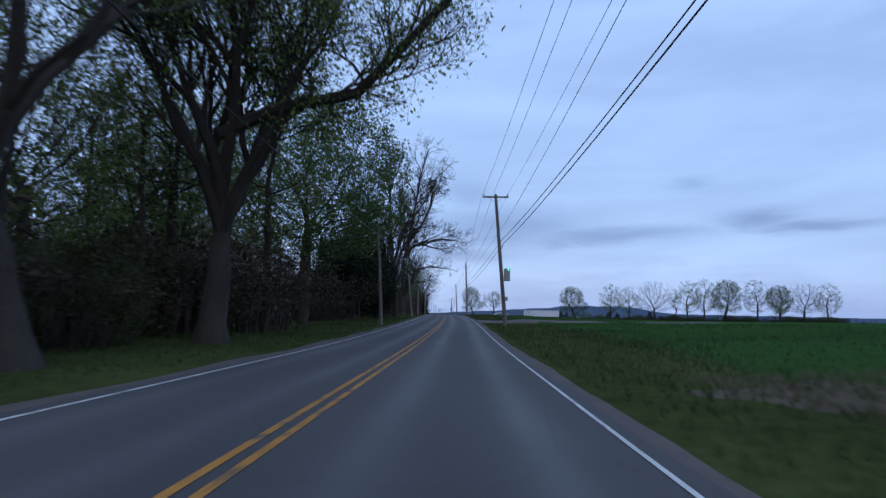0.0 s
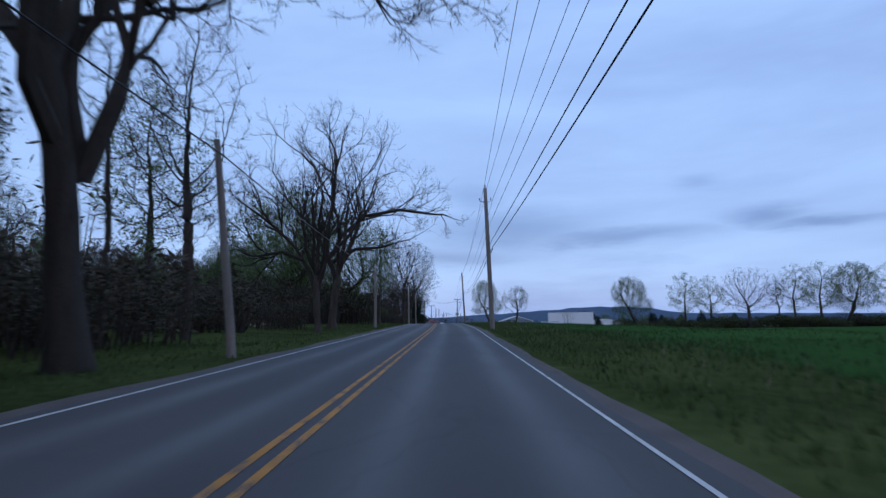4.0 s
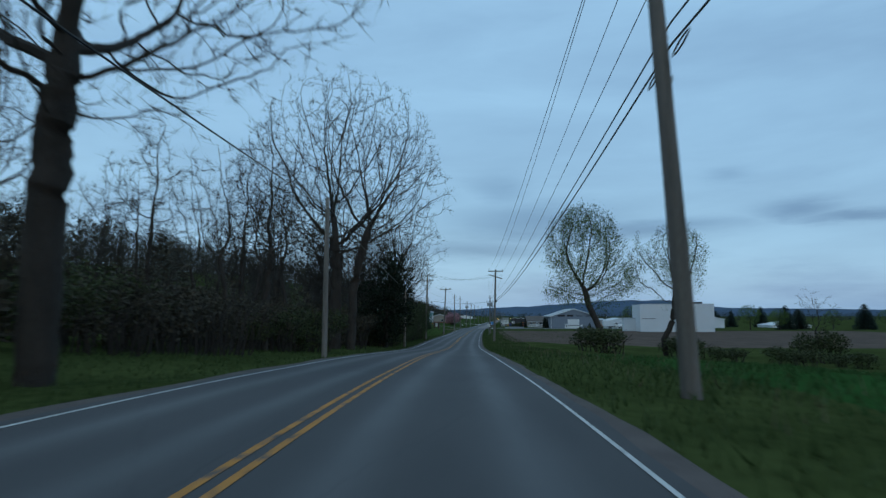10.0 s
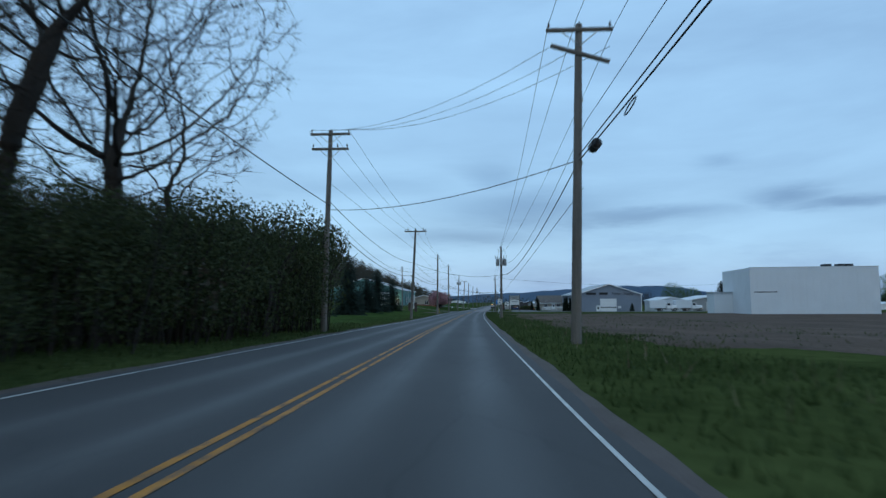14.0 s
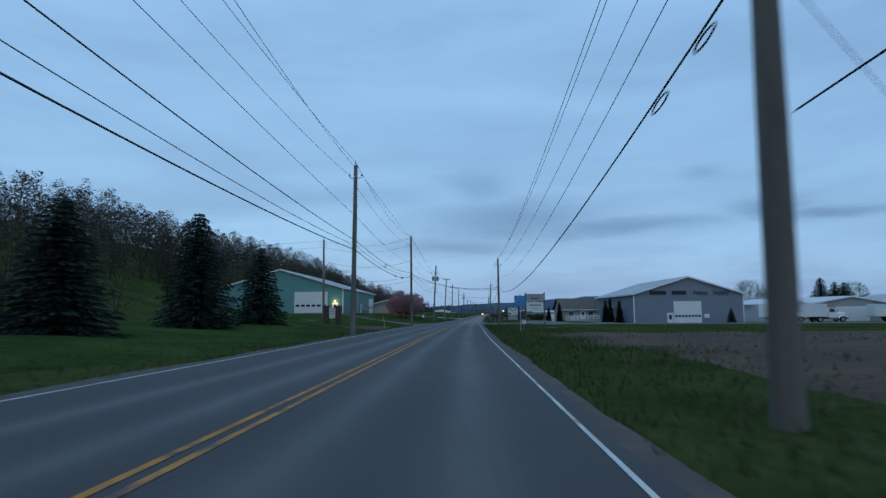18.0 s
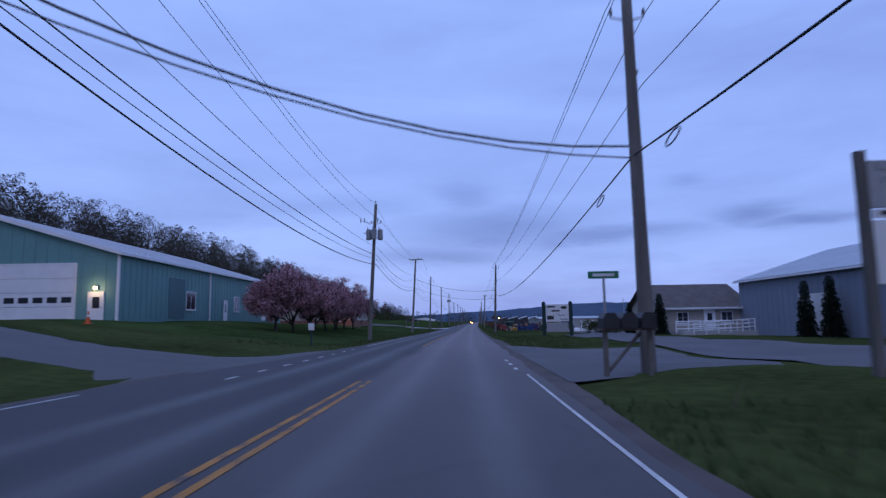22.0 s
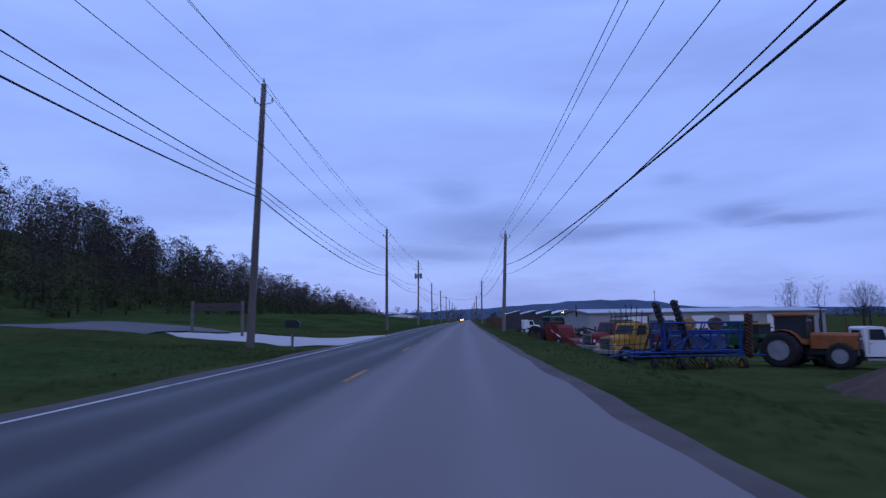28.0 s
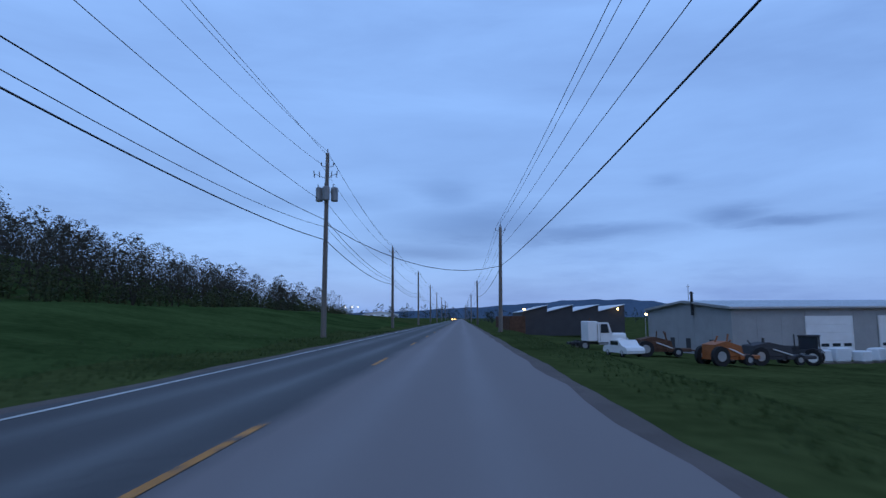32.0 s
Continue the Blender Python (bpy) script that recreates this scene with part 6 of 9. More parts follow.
for x, y, z in ((46.2, 749.8, -0.4), (46.6, 735, -1.6), (27.2, 750, -0.3)):
    yl = thing("yard_lamp", pose(x, y, z), "lit orange yard lamp", "lamp", "yard lamps")
    bm = bmesh.new()
    bmesh.ops.create_uvsphere(bm, u_segments=10, v_segments=6, radius=0.22)
    part("lamp_glass", bm, M_LAMP, yl)
    part("bracket", boxed(-0.04, 0.04, 0, 0.6, 0.1, 0.18), M_METAL, yl)
yp = thing("lamp_post", pose(46.6, 735.5, on_ground(46.6, 735.5)), "thin grey post of a yard lamp", "lamp post")
bm = bmesh.new()
tube(bm, (0, 0, -0.2), (0, 0, 4.4), 0.07, sides=8)
part("post", bm, M_METAL, yp)
far = low_shed(-42, 912, 11, 12, 2.6, 4.6, M_BRICK, M_SHINGLE, "brown house with a dark roof on a rise")
low_shed(-30, 985, 20, 14, 2.4, 4.0, M_WHITE, M_TIN, "low white building far along the road")
low_shed(62, 955, 26, 14, 3.0, 4.6, M_DARKSHED, M_TIN, "long dark building far along the road")
mast = thing("radio_mast", pose(157.5, 973.8, on_ground(157.5, 973.8)), "thin far radio mast", "mast")
bm = bmesh.new()
tube(bm, (0, 0, -1), (0, 0, 15.8 - on_ground(157.5, 973.8)), 0.25, 0.2, 8)
part("shaft", bm, M_METAL, mast)
bm = box(bmesh.new(), -1.0, 1.0, -0.1, 0.1, 22.0, 22.3)
part("crossarm", bm, M_METAL, mast)

# ---- trees in their places ----


def tall(key):
    return max(v.co.z for _, me in KINDS[key][0] for v in me.vertices)


HEIGHT = {k: tall(k) for k in KINDS}


def tree(key, x, y, h, turn=0.0, wide=1.0, **kw):
    s = h / HEIGHT[key]
    return plant(key, x, y, s * wide, turn, sz=s, **kw)


# the wood at the start
tree("old_b", -9.4, 13.2, 20, 200, 1.35, lean=(0, 7), label="thick dark roadside tree that leans to the road")
tree("old_a", -9.3, 24, 23, 0, 1.0)
tree("bare_slim", -12.8, 25, 14, 80)
tree("bare_slim_b", -15.5, 36, 14, 10)
tree("bare_slim", -18, 30, 15, 120)
tree("bare_slim_b", -20, 20, 15, 200)
tree("bare_b", -22, 40, 17, 70)
tree("leafy_b", -24, 52, 17, 20)
tree("chestnut", -11.9, 50.2, 20.5, 0, 1.0)
tree("leafy_b", -16, 3, 17, 60)
tree("leafy_b", -10.6, 35.5, 18, 40, 0.9, label="ivy-clad tree coming into leaf by the road")
tree("leafy_b", -14.2, 38.5, 17, 200)
tree("leafy_a", -18.5, 35, 15, 90)
tree("leafy_a", -15.5, 22, 14, 250)
tree("leafy_b", -13.4, 29, 16, 130)
for x, y, h in ((-12.6, 14.5, 3.4), (-14.2, 18, 4.2), (-12.4, 20.5, 3.2), (-14.0, 25.5, 4.4), (-16.4, 15.5, 4.6), (-17.0, 23, 5.0), (-13.0, 31.5, 3.6), (-16.2, 28.5, 4.8)):
    tree("hedge", x, y, h, x * 47, 0.8, name="shrub", category="shrub", group="dark undergrowth", label="dark leafy shrub under the roadside trees")
for x, y, h in ((-12.2, 30, 4.4), (-13.6, 33.5, 5.2), (-12.4, 37, 4.6), (-14.6, 40.5, 4.2), (-16.5, 31, 5.6), (-16.8, 37, 5.4), (-12.6, 26.5, 4.2), (-13.2, 43.2, 3.0), (-13.0, 59.5, 2.6), (-12.6, 63.5, 4.8), (-14.0, 66, 5.2), (-12.4, 55.5, 2.2)):
    tree("brush", x, y, h, x * 77, 1.1, name="shrub", category="shrub", group="roadside brush")
tree("bare_slim", -13, -6, 15, 60)
tree("bare_slim_b", -12, 16, 12, 160)
tree("bare_slim", -16, 58, 13, 160)
tree("cedar", -10.7, 69, 13.6, 0, 1.15)
tree("bare_slim", -12.6, 53.6, 12, 30)
tree("bare_slim_b", -12.9, 60.5, 13, 110)
tree("cedar", -12.6, 75, 12, 120, 1.2)
tree("cedar", -9.8, 83.5, 9.5, 40, 1.1)
tree("dark_tree", -13.5, 72, 8, 120, 1.2)
tree("dark_tree", -9.6, 79.5, 8.5, 70, 1.0)
tree("dark_tree", -10.2, 88, 8.5, 200, 0.9)
tree("bare_twin", -7.9, 92.6, 29, 0, 1.0)
tree("old_fork", -9.3, 124.2, 18, 0)
tree("bare_a", -12, 108, 18, 140)
tree("bare_slim", -11, 99, 13, 30)
tree("leafy_b", -16, 112, 15, 300)
tree("old_b", -9.3, 130.3, 19.5, 0, 1.0)
tree("leafy_b", -18, 150, 16, 0)
tree("willow_a", -14.6, 154.5, 14.8, 0, 1.12)
tree("willow_a", -20.5, 149, 17, 20)
tree("willow_a", -24, 166, 13, 230)
tree("leafy_b", -22, 172, 15, 40)
for x, y, h in ((-13.4, 161, 4.6), (-15.2, 158.5, 5.4), (-17.2, 156.5, 6), (-19.2, 160, 6.2), (-14.4, 166, 5), (-21.5, 157, 6), (-16.6, 163, 6)):
    tree("brush", x, y, h, x * 91, 1.0, name="shrub", category="shrub", group="roadside brush")
tree("bare_a", -10.3, 170.9, 16.6, 0)
tree("bare_b", -9.8, 208, 19.8, 0, 1.0)
tree("bare_b", -12.3, 245, 24, 150, 0.9)
tree("bare_c", -11.1, 245.8, 22, 0, 0.9)
tree("bare_slim", -13.5, 252, 16, 200)
tree("bare_slim_b", -15.5, 242, 15, 20)
tree("bare_slim", -15, 232, 13, 210)
tree("bare_c", -11.2, 264.5, 19, 10, 0.85)
tree("bare_b", -14.0, 285, 16.5, 60)
tree("bare_b", -17.0, 275, 15, 200, 0.9)
tree("bare_b", -13.8, 293, 16.5, 120, 0.95)
tree("bare_c", -13.4, 287.5, 18, 40, 0.9)
tree("bare_slim_b", -14.5, 299, 15, 70)
tree("bare_slim", -16, 296, 16, 20)
tree("bare_a", -12.6, 281, 17, 30)
tree("bare_a", -13.5, 232, 15, 30)
tree("bare_c", -15.5, 257, 18, 160)
tree("cedar", -10.9, 262.8, 11.0, 30, 1.05, label="tall tree overgrown with dark ivy at the roadside")
tree("bare_a", -17, 215, 13, 250)
for x, y, h in ((-28.5, 224, 14.5), (-33.5, 226, 14.8), (-40, 222, 14.5), (-47, 224, 15)):
    tree("leafy_a", x, y, h, x * 31, 0.62, label="tree with thin spring leaves on the slope")
for x, y, h in ((-14.8, 197, 3.4), (-17.4, 199, 4.2), (-20.4, 198, 4.8), (-23.5, 200, 5.2), (-19, 203, 4.6)):
    tree("brush_green", x, y, h, x * 57, 1.1, name="shrub", category="shrub", group="green brush on the slope")
rnd = random.Random(5)
for k in range(38):
    y = rnd.uniform(214, 302)
    tree(rnd.choice(["bare_slim", "bare_slim_b", "bare_slim"]), road_x(y) - rnd.uniform(9, 26), y, rnd.uniform(9, 13.5) * (1.0 if y < 240 else 1.15), rnd.uniform(0, 360))
for k in range(26):
    y = rnd.uniform(-20, 135)
    tree(rnd.choice(["bare_slim", "bare_slim_b", "leafy_b"]), road_x(y) - rnd.uniform(22, 45), y, rnd.uniform(12, 17), rnd.uniform(0, 360))
for k in range(7):
    y = rnd.uniform(250, 276)
    tree(rnd.choice(["bare_slim", "bare_slim_b"]), road_x(y) - rnd.uniform(9, 22), y, rnd.uniform(15, 19), rnd.uniform(0, 360), 0.9)
for k in range(14):
    y = rnd.uniform(170, 215)
    tree(rnd.choice(["willow_b", "leafy_a", "bare_slim"]), road_x(y) - rnd.uniform(34, 55), y, rnd.uniform(11, 15), rnd.uniform(0, 360))
for k in range(46):
    y = rnd.uniform(-10, 132)
    if 44 < y < 73:
        continue
    tree("brush", road_x(y) - rnd.uniform(11, 20), y, rnd.uniform(1.8, 3.4), rnd.uniform(0, 360), 1.2, name="shrub", category="shrub", group="roadside brush")
for k in range(40):
    y = rnd.uniform(144, 212)
    tree("brush", road_x(y) - rnd.uniform(12.5, 28), y, rnd.uniform(3.2, 5.4), rnd.uniform(0, 360), 1.2, name="shrub", category="shrub", group="roadside brush")
for k in range(46):
    y = rnd.uniform(208, 300)
    tree(rnd.choice(["brush", "brush", "brush_green"]), road_x(y) - rnd.uniform(9.5, 20), y, rnd.uniform(2.4, 4.2), rnd.uniform(0, 360), 1.1, name="shrub", category="shrub", group="roadside brush")
for k in range(15):
    y = 272 + 2.9 * k
    tree("hedge", road_x(y) - rnd.uniform(9.2, 10.0), y, 4.2 + rnd.uniform(0, 0.6) + 0.13 * max(0, y - 284), rnd.uniform(0, 360), 0.95 - 0.022 * k, name="hedge_shrub", category="shrub", group="hedge by the road")

# spruces, cherry trees and evergreens by the buildings
for x, y, h, w, k, a in ((-22, 348, 8.5, 1.0, "spruce_a", 30), (-20.7, 365.3, 9.6, 0.84, "spruce_a", 0), (-20.6, 380.5, 6.9, 1.26, "spruce_b", 80), (-21.5, 398, 9.2, 1.02, "spruce_a", 140), (-19.6, 407, 7.3, 1.02, "spruce_b", 200)):
    tree(k, x, y, h * 0.96, a, w, group="spruces on the lawn")
for k, y in enumerate((480.4, 485.2, 490.6, 495.4, 499.5, 504.0, 508.4, 512.7, 518.4)):
    tree("cherry_a" if k % 2 else "cherry_b", -14.2 + 0.25 * (k % 3), y, 6.2 + 0.3 * (k % 3), 73 * k, 1.0, group="row of cherry trees")
for x, y, h in ((29.2, 477.5, 4.8), (29.0, 480.5, 4.6), (29.2, 470.2, 4.3), (21.4, 492.8, 4.2), (19.6, 497, 3.4)):
    tree("arborvitae", x, y, h, x * 40, group="narrow evergreens by the building")
tree("spruce_b", 46.2, 460.8, 2.6, 0, label="small young spruce before the building")
for x, y in ((17.5, 497), (18.5, 500), (16.4, 499)):
    tree("bush", x, y, 1.9, x * 50, name="bush", category="shrub")
for x, y in ((-19, 541), (-17.5, 546)):
    tree("bush", x, y, 1.9, x * 50, name="bush", category="shrub")

# two willows and the hedgerow across the road, and the far row of trees
tree("willow_b", 12.0, 258, 15.6, 0, 1.0, label="willow with pale new leaves beside the field")
tree("willow_c", 18.7, 260.5, 14.3, 0, 1.0, label="forked willow with crooked limbs beside the field")
tree("bush", 10.8, 256, 2.6, 0, 1.5, name="bush", category="shrub")
tree("bush", 20.0, 260, 2.2, 0, 1.5, name="bush", category="shrub")
tree("bare_slim_b", 34.8, 262, 8, 0, 1.2)
tree("bush", 34.5, 262, 3.6, 40, 0.9, name="bush", category="shrub")
for k in range(22):
    x = 22 + 5.5 * k
    tree("bush", x, 250 + 0.12 * x + rnd.uniform(-2, 2), rnd.uniform(1.4, 2.6), rnd.uniform(0, 360), 1.6, name="bush", category="shrub", group="hedgerow")
for k, (x, h, key) in enumerate(((55.6, 15.5, "willow_b"), (69.8, 16.5, "leafy_b"), (78, 15.5, "leafy_b"), (88, 18, "bare_b"), (97.5, 15.5, "bare_slim_b"), (103, 18.5, "leafy_b"), (109, 19, "leafy_b"), (117, 19, "willow_b"), (133, 19, "leafy_b"), (141, 17, "willow_b"), (152, 18, "bare_b"), (163, 18, "leafy_b"))):
    tree(key, x, 262 + 1.5 * (k % 3 - 1), h + 2.0, 67 * k, 1.2, group="far row of trees")
for k in range(26):
    x = 54 + 4.4 * k
    tree(rnd.choice(["brush", "brush_green", "bush"]), x, 262 + rnd.uniform(-3, 3), rnd.uniform(3.6, 6.0), rnd.uniform(0, 360), 1.3, name="bush", category="shrub", group="far hedge under the row of trees")
for k in range(10):
    tree(rnd.choice(["leafy_a", "spruce_b"]), 88 + 9 * k + rnd.uniform(-3, 3), 420 + rnd.uniform(-12, 40), rnd.uniform(7, 10), rnd.uniform(0, 360), 1.3, group="far trees")
for x, y, h in ((96.5, 520, 11.5), (101.5, 522, 10.5)):
    tree("spruce_a", x, y, h, x * 9, 1.0, group="far trees")
for k in range(9):
    tree(rnd.choice(["spruce_b", "leafy_a"]), 78 + 11 * k, 520 + rnd.uniform(-8, 14), rnd.uniform(8, 12), rnd.uniform(0, 360), 1.2, group="far trees")
for k in range(26):
    tree(rnd.choice(["bare_slim", "bare_slim_b", "bare_b"]), 95 + 5 * k + rnd.uniform(-4, 4), 700 + rnd.uniform(-15, 30), rnd.uniform(11, 16), rnd.uniform(0, 360), group="far trees")


# the wooded hill, too many trees to count
def forest(name, spots, seed, mat, label, leaf=0.4, n=95):
    """Crowns of many small sprays on slim stems, all in one mesh."""
    r = np.random.RandomState(seed)
    p = np.array([(x, y, on_ground(x, y), h) for x, y, h in spots])
    m = len(p)
    # stems
    k = 3
    q = np.repeat(p, k, axis=0)
    a = r.uniform(0, 6.283, m * k)
    top = np.stack([q[:, 0] + np.cos(a) * q[:, 3] * 0.12, q[:, 1] + np.sin(a) * q[:, 3] * 0.12, q[:, 2] + q[:, 3] * r.uniform(0.6, 0.88, m * k)], -1)
    stem = np.stack([q[:, :3] + [-0.11, 0, -0.3], q[:, :3] + [0.11, 0, -0.3], top], 1).reshape(-1, 3)
    # sprays
    q = np.repeat(p, n, axis=0)
    c = m * n
    h = q[:, 3]
    t = r.uniform(0.1, 1.0, c)
    lump = 1 + 0.25 * np.sin(q[:, 0] * 7 + q[:, 1] * 3)
    wide = h * 0.33 * lump * np.sin(math.pi * np.minimum(1.0, 0.16 + t * 0.8)) + 0.2
    a, s = r.uniform(0, 6.283, c), r.uniform(0, 1, c) ** 0.5
    mid = np.stack([q[:, 0] + np.cos(a) * wide * s, q[:, 1] + np.sin(a) * wide * s, q[:, 2] + h * t], -1)
    u = np.stack([np.cos(a) * 0.7 + r.normal(0, 0.6, c), np.sin(a) * 0.7 + r.normal(0, 0.6, c), r.normal(0.3, 0.6, c)], -1)
    u /= np.linalg.norm(u, axis=1, keepdims=True)
    w = np.cross(u, r.uniform(-1, 1, (c, 3)))
    w /= np.linalg.norm(w, axis=1, keepdims=True) + 1e-6
    e = (leaf * r.uniform(0.6, 1.6, c))[:, None]
    quad = np.stack([mid - u * e, mid + w * e * 0.25, mid + u * e, mid - w * e * 0.25], 1).reshape(-1, 3)
    v = np.concatenate([stem, quad])
    o = len(stem)
    me = bpy.data.meshes.new(name)
    nt, nq = o // 3, c
    me.vertices.add(len(v))
    me.vertices.foreach_set("co", v.ravel())
    me.loops.add(len(v))
    me.loops.foreach_set("vertex_index", np.arange(len(v), dtype=np.int32))
    me.polygons.add(nt + nq)
    me.polygons.foreach_set("loop_start", np.concatenate([np.arange(nt) * 3, o + np.arange(nq) * 4]).astype(np.int32))
    me.update(calc_edges=True)
    me.validate()
    me.materials.append(mat)
    return tagged(new(name, me), label, "woods", kind="stuff")


spots = []
for k in range(1500):
    y = rnd.uniform(180, 870)
    d = rnd.uniform(44, 130) if y < 560 else rnd.uniform(46, 120)
    if 436 < y < 486 and d < 58:
        d += 14
    spots.append((road_x(y) - d, y, rnd.uniform(8.5, 13.5) * (1.0 if y < 700 else 0.85)))
forest("hillside_wood", spots, 7, M_HILLWOOD, "bare brown spring woods on a hillside", 0.27, 360)
spots = [(road_x(y) - d, y, rnd.uniform(2.5, 5)) for y, d in ((rnd.uniform(500, 868), rnd.uniform(41, 58)) for _ in range(470))]
forest("hill_foot_brush", spots, 8, M_SHRUB, "brush along the foot of the hill", 0.3, 70)
spots = [(rnd.uniform(-500, 900), rnd.uniform(1150, 1500), rnd.uniform(9, 14)) for _ in range(420)]
forest("distant_wood", spots, 9, M_FARWOOD, "far low woods across the valley", 1.2, 26)

spots = []
for k in range(400):
    y = rnd.uniform(-60, 122)
    spots.append((road_x(y) - rnd.uniform(24 if y < 40 or y > 74 else 36, 75), y, rnd.uniform(10, 17)))
forest("dark_wood", spots, 11, M_BRUSH, "dense dark wood behind the roadside trees", 0.3, 190)
spots = [(road_x(y) - rnd.uniform(15, 60), y, rnd.uniform(14, 21)) for y in [rnd.uniform(0, 44) for _ in range(90)]]
forest("spring_wood", spots, 14, M_LEAF_SPRING, "wood with thin fresh leaves behind the roadside trees", 0.18, 260)
spots = []
for k in range(260):
    y = rnd.uniform(-30, 126)
    if 44 < y < 74:
        continue
    spots.append((road_x(y) - rnd.uniform(11, 24), y, rnd.uniform(2, 5)))
forest("wood_undergrowth", spots, 12, M_BRUSH, "dark tangled undergrowth of the wood", 0.26, 110)
spots = []
for k in range(200):
    y = rnd.uniform(200, 310)
    spots.append((road_x(y) - rnd.uniform(13, 34), y, rnd.uniform(3, 6)))
forest("thicket", spots, 13, M_BRUSH, "brown thicket under bare trees", 0.26, 110)

# ---- signs, boxes and small roadside things ----


def post(parent, x, y, z0, z1, w=0.06, mat=None, name="post"):
    return part(name, boxed(x - w / 2, x + w / 2, y - w / 2, y + w / 2, z0, z1, 0.004), mat or M_METAL, parent)


s45 = thing("speed_limit_sign", pose(1.73, 354.8, 0.11) @ Matrix.Diagonal((0.93, 1, 0.86, 1)), "white speed limit sign on a steel post in the verge", "road sign")
post(s45, 0, 0.05, (on_ground(1.73, 354.8) - 0.35) / 0.86, 0.8, 0.06)
part("sign_plate", boxed(-0.31, 0.31, -0.02, 0.02, 0, 0.86, 0.008), M_SIGNWHITE, s45)
for txt, z, sz in (("SPEED", 0.72, 0.17), ("LIMIT", 0.55, 0.17), ("45", 0.24, 0.42)):
    writing(txt, sz, M_BLACK, s45, pose(0, -0.025, z), 0.003)
for a in (-0.28, 0.27):
    part("border_line", boxed(a, a + 0.012, -0.024, -0.02, 0.03, 0.83), M_BLACK, s45)
for a in (0.03, 0.82):
    part("border_line", boxed(-0.28, 0.28, -0.024, -0.02, a, a + 0.012), M_BLACK, s45)

X, Y = 3.54, 403.2
zg = on_ground(X, Y)
blue = thing("service_sign", pose(X, Y, zg), "two blue guide panels on a slim steel post", "road sign")
post(blue, 0, 0, -0.3, 3.05, 0.07)
up = part("upper_panel", boxed(-0.5, 0.5, -0.06, -0.035, 2.42, 2.95, 0.006), M_SIGNBLUE, blue, "blue panel with faded lines of writing")
lo = part("lower_panel", boxed(-0.5, 0.5, -0.06, -0.035, 2.06, 2.38, 0.006), M_SIGNBLUE, blue, "blue panel with faded lines of writing")
M_PALEBLUE = material("pale_blue_writing", (0.16, 0.32, 0.55), 0.6, spread=0.1, bump=0.0)
for z in (2.82, 2.68, 2.53):
    part("line_of_writing", boxed(-0.38, 0.38, -0.064, -0.06, z - 0.03, z + 0.03), M_PALEBLUE, up)
for z in (2.28, 2.16):
    part("line_of_writing", boxed(-0.36, 0.34, -0.064, -0.06, z - 0.025, z + 0.025), M_PALEBLUE, lo)

X, Y = 3.48, 400.2
small = thing("marker_sign", pose(X, Y, on_ground(X, Y)), "small weathered white sign on a short post", "road sign")
post(small, 0, 0, -0.3, 0.85, 0.08, M_ARM)
part("sign_plate", boxed(-0.16, 0.16, -0.06, -0.04, 0.62, 0.94, 0.006), M_SIGNWHITE, small)
for z in (0.7, 0.78, 0.86):
    part("line_of_writing", boxed(-0.12, 0.1, -0.064, -0.06, z - 0.015, z + 0.015), M_GREYPAINT, small)

# wooden billboard beside the yard
X, Y = 8.3, 442.9
zg = on_ground(X, Y) + 0.05
bill = thing("billboard", pose(X, Y, zg), "grey wooden billboard with white panels on two posts", "billboard")
for a in (0.0, 2.75):
    post(bill, a, 0, -0.4, 4.55, 0.18, M_POLE)
part("top_panel", boxed(0.12, 2.62, -0.05, 0.03, 3.35, 4.35, 0.01), M_GREYBLOCK, bill, "weathered grey panel with bars of writing")
part("lower_panel", boxed(0.12, 2.62, -0.06, 0.03, 1.78, 3.1, 0.01), M_SIGNWHITE, bill, "white panel with bars of writing")
part("arrow_strip", boxed(0.18, 2.58, -0.06, 0.0, 3.14, 3.32), M_SIGNWHITE, bill)
for x0, x1, z, h, m in ((0.3, 2.45, 4.16, 0.16, M_GREYPAINT), (0.4, 2.3, 3.9, 0.1, M_GREYPAINT), (0.75, 1.9, 3.6, 0.13, M_BLACK), (0.3, 1.2, 3.2, 0.09, M_BLACK), (1.4, 2.4, 3.2, 0.09, M_BLACK), (0.55, 2.25, 2.58, 0.22, M_GREYPAINT), (0.7, 2.1, 2.2, 0.06, M_GREYPAINT)):
    part("line_of_writing", boxed(x0, x1, -0.075, -0.05, z, z + h), m, bill)
bm = prism(bmesh.new(), [(2.25, 3.12), (2.55, 3.24), (2.25, 3.36)], -0.075, -0.05)
part("arrow_head", bm, M_BLACK, bill)

# sign of the fence supply yard
X, Y = 9.2, 490.2
zg = on_ground(X, Y)
bv = thing("yard_sign", pose(X, Y, zg), "white yard sign between two dark green posts", "sign")
M_POSTGREEN = material("dark_green_post", (0.012, 0.03, 0.028), 0.6, spread=0.2)
for a in (0.0, 2.62):
    post(bv, a, 0, -0.3, 3.2, 0.32, M_POSTGREEN)
    part("post_cap", prism(bmesh.new(), [(a - 0.16, 3.2), (a + 0.16, 3.2), (a, 3.32)], -0.16, 0.16), M_POSTGREEN, bv)
part("sign_board", boxed(0.2, 2.42, -0.06, 0.04, 1.35, 3.02, 0.01), M_SIGNWHITE, bv)
part("lower_board", boxed(0.25, 2.36, -0.04, 0.04, 0.35, 1.25, 0.01), M_GREYBLOCK, bv)
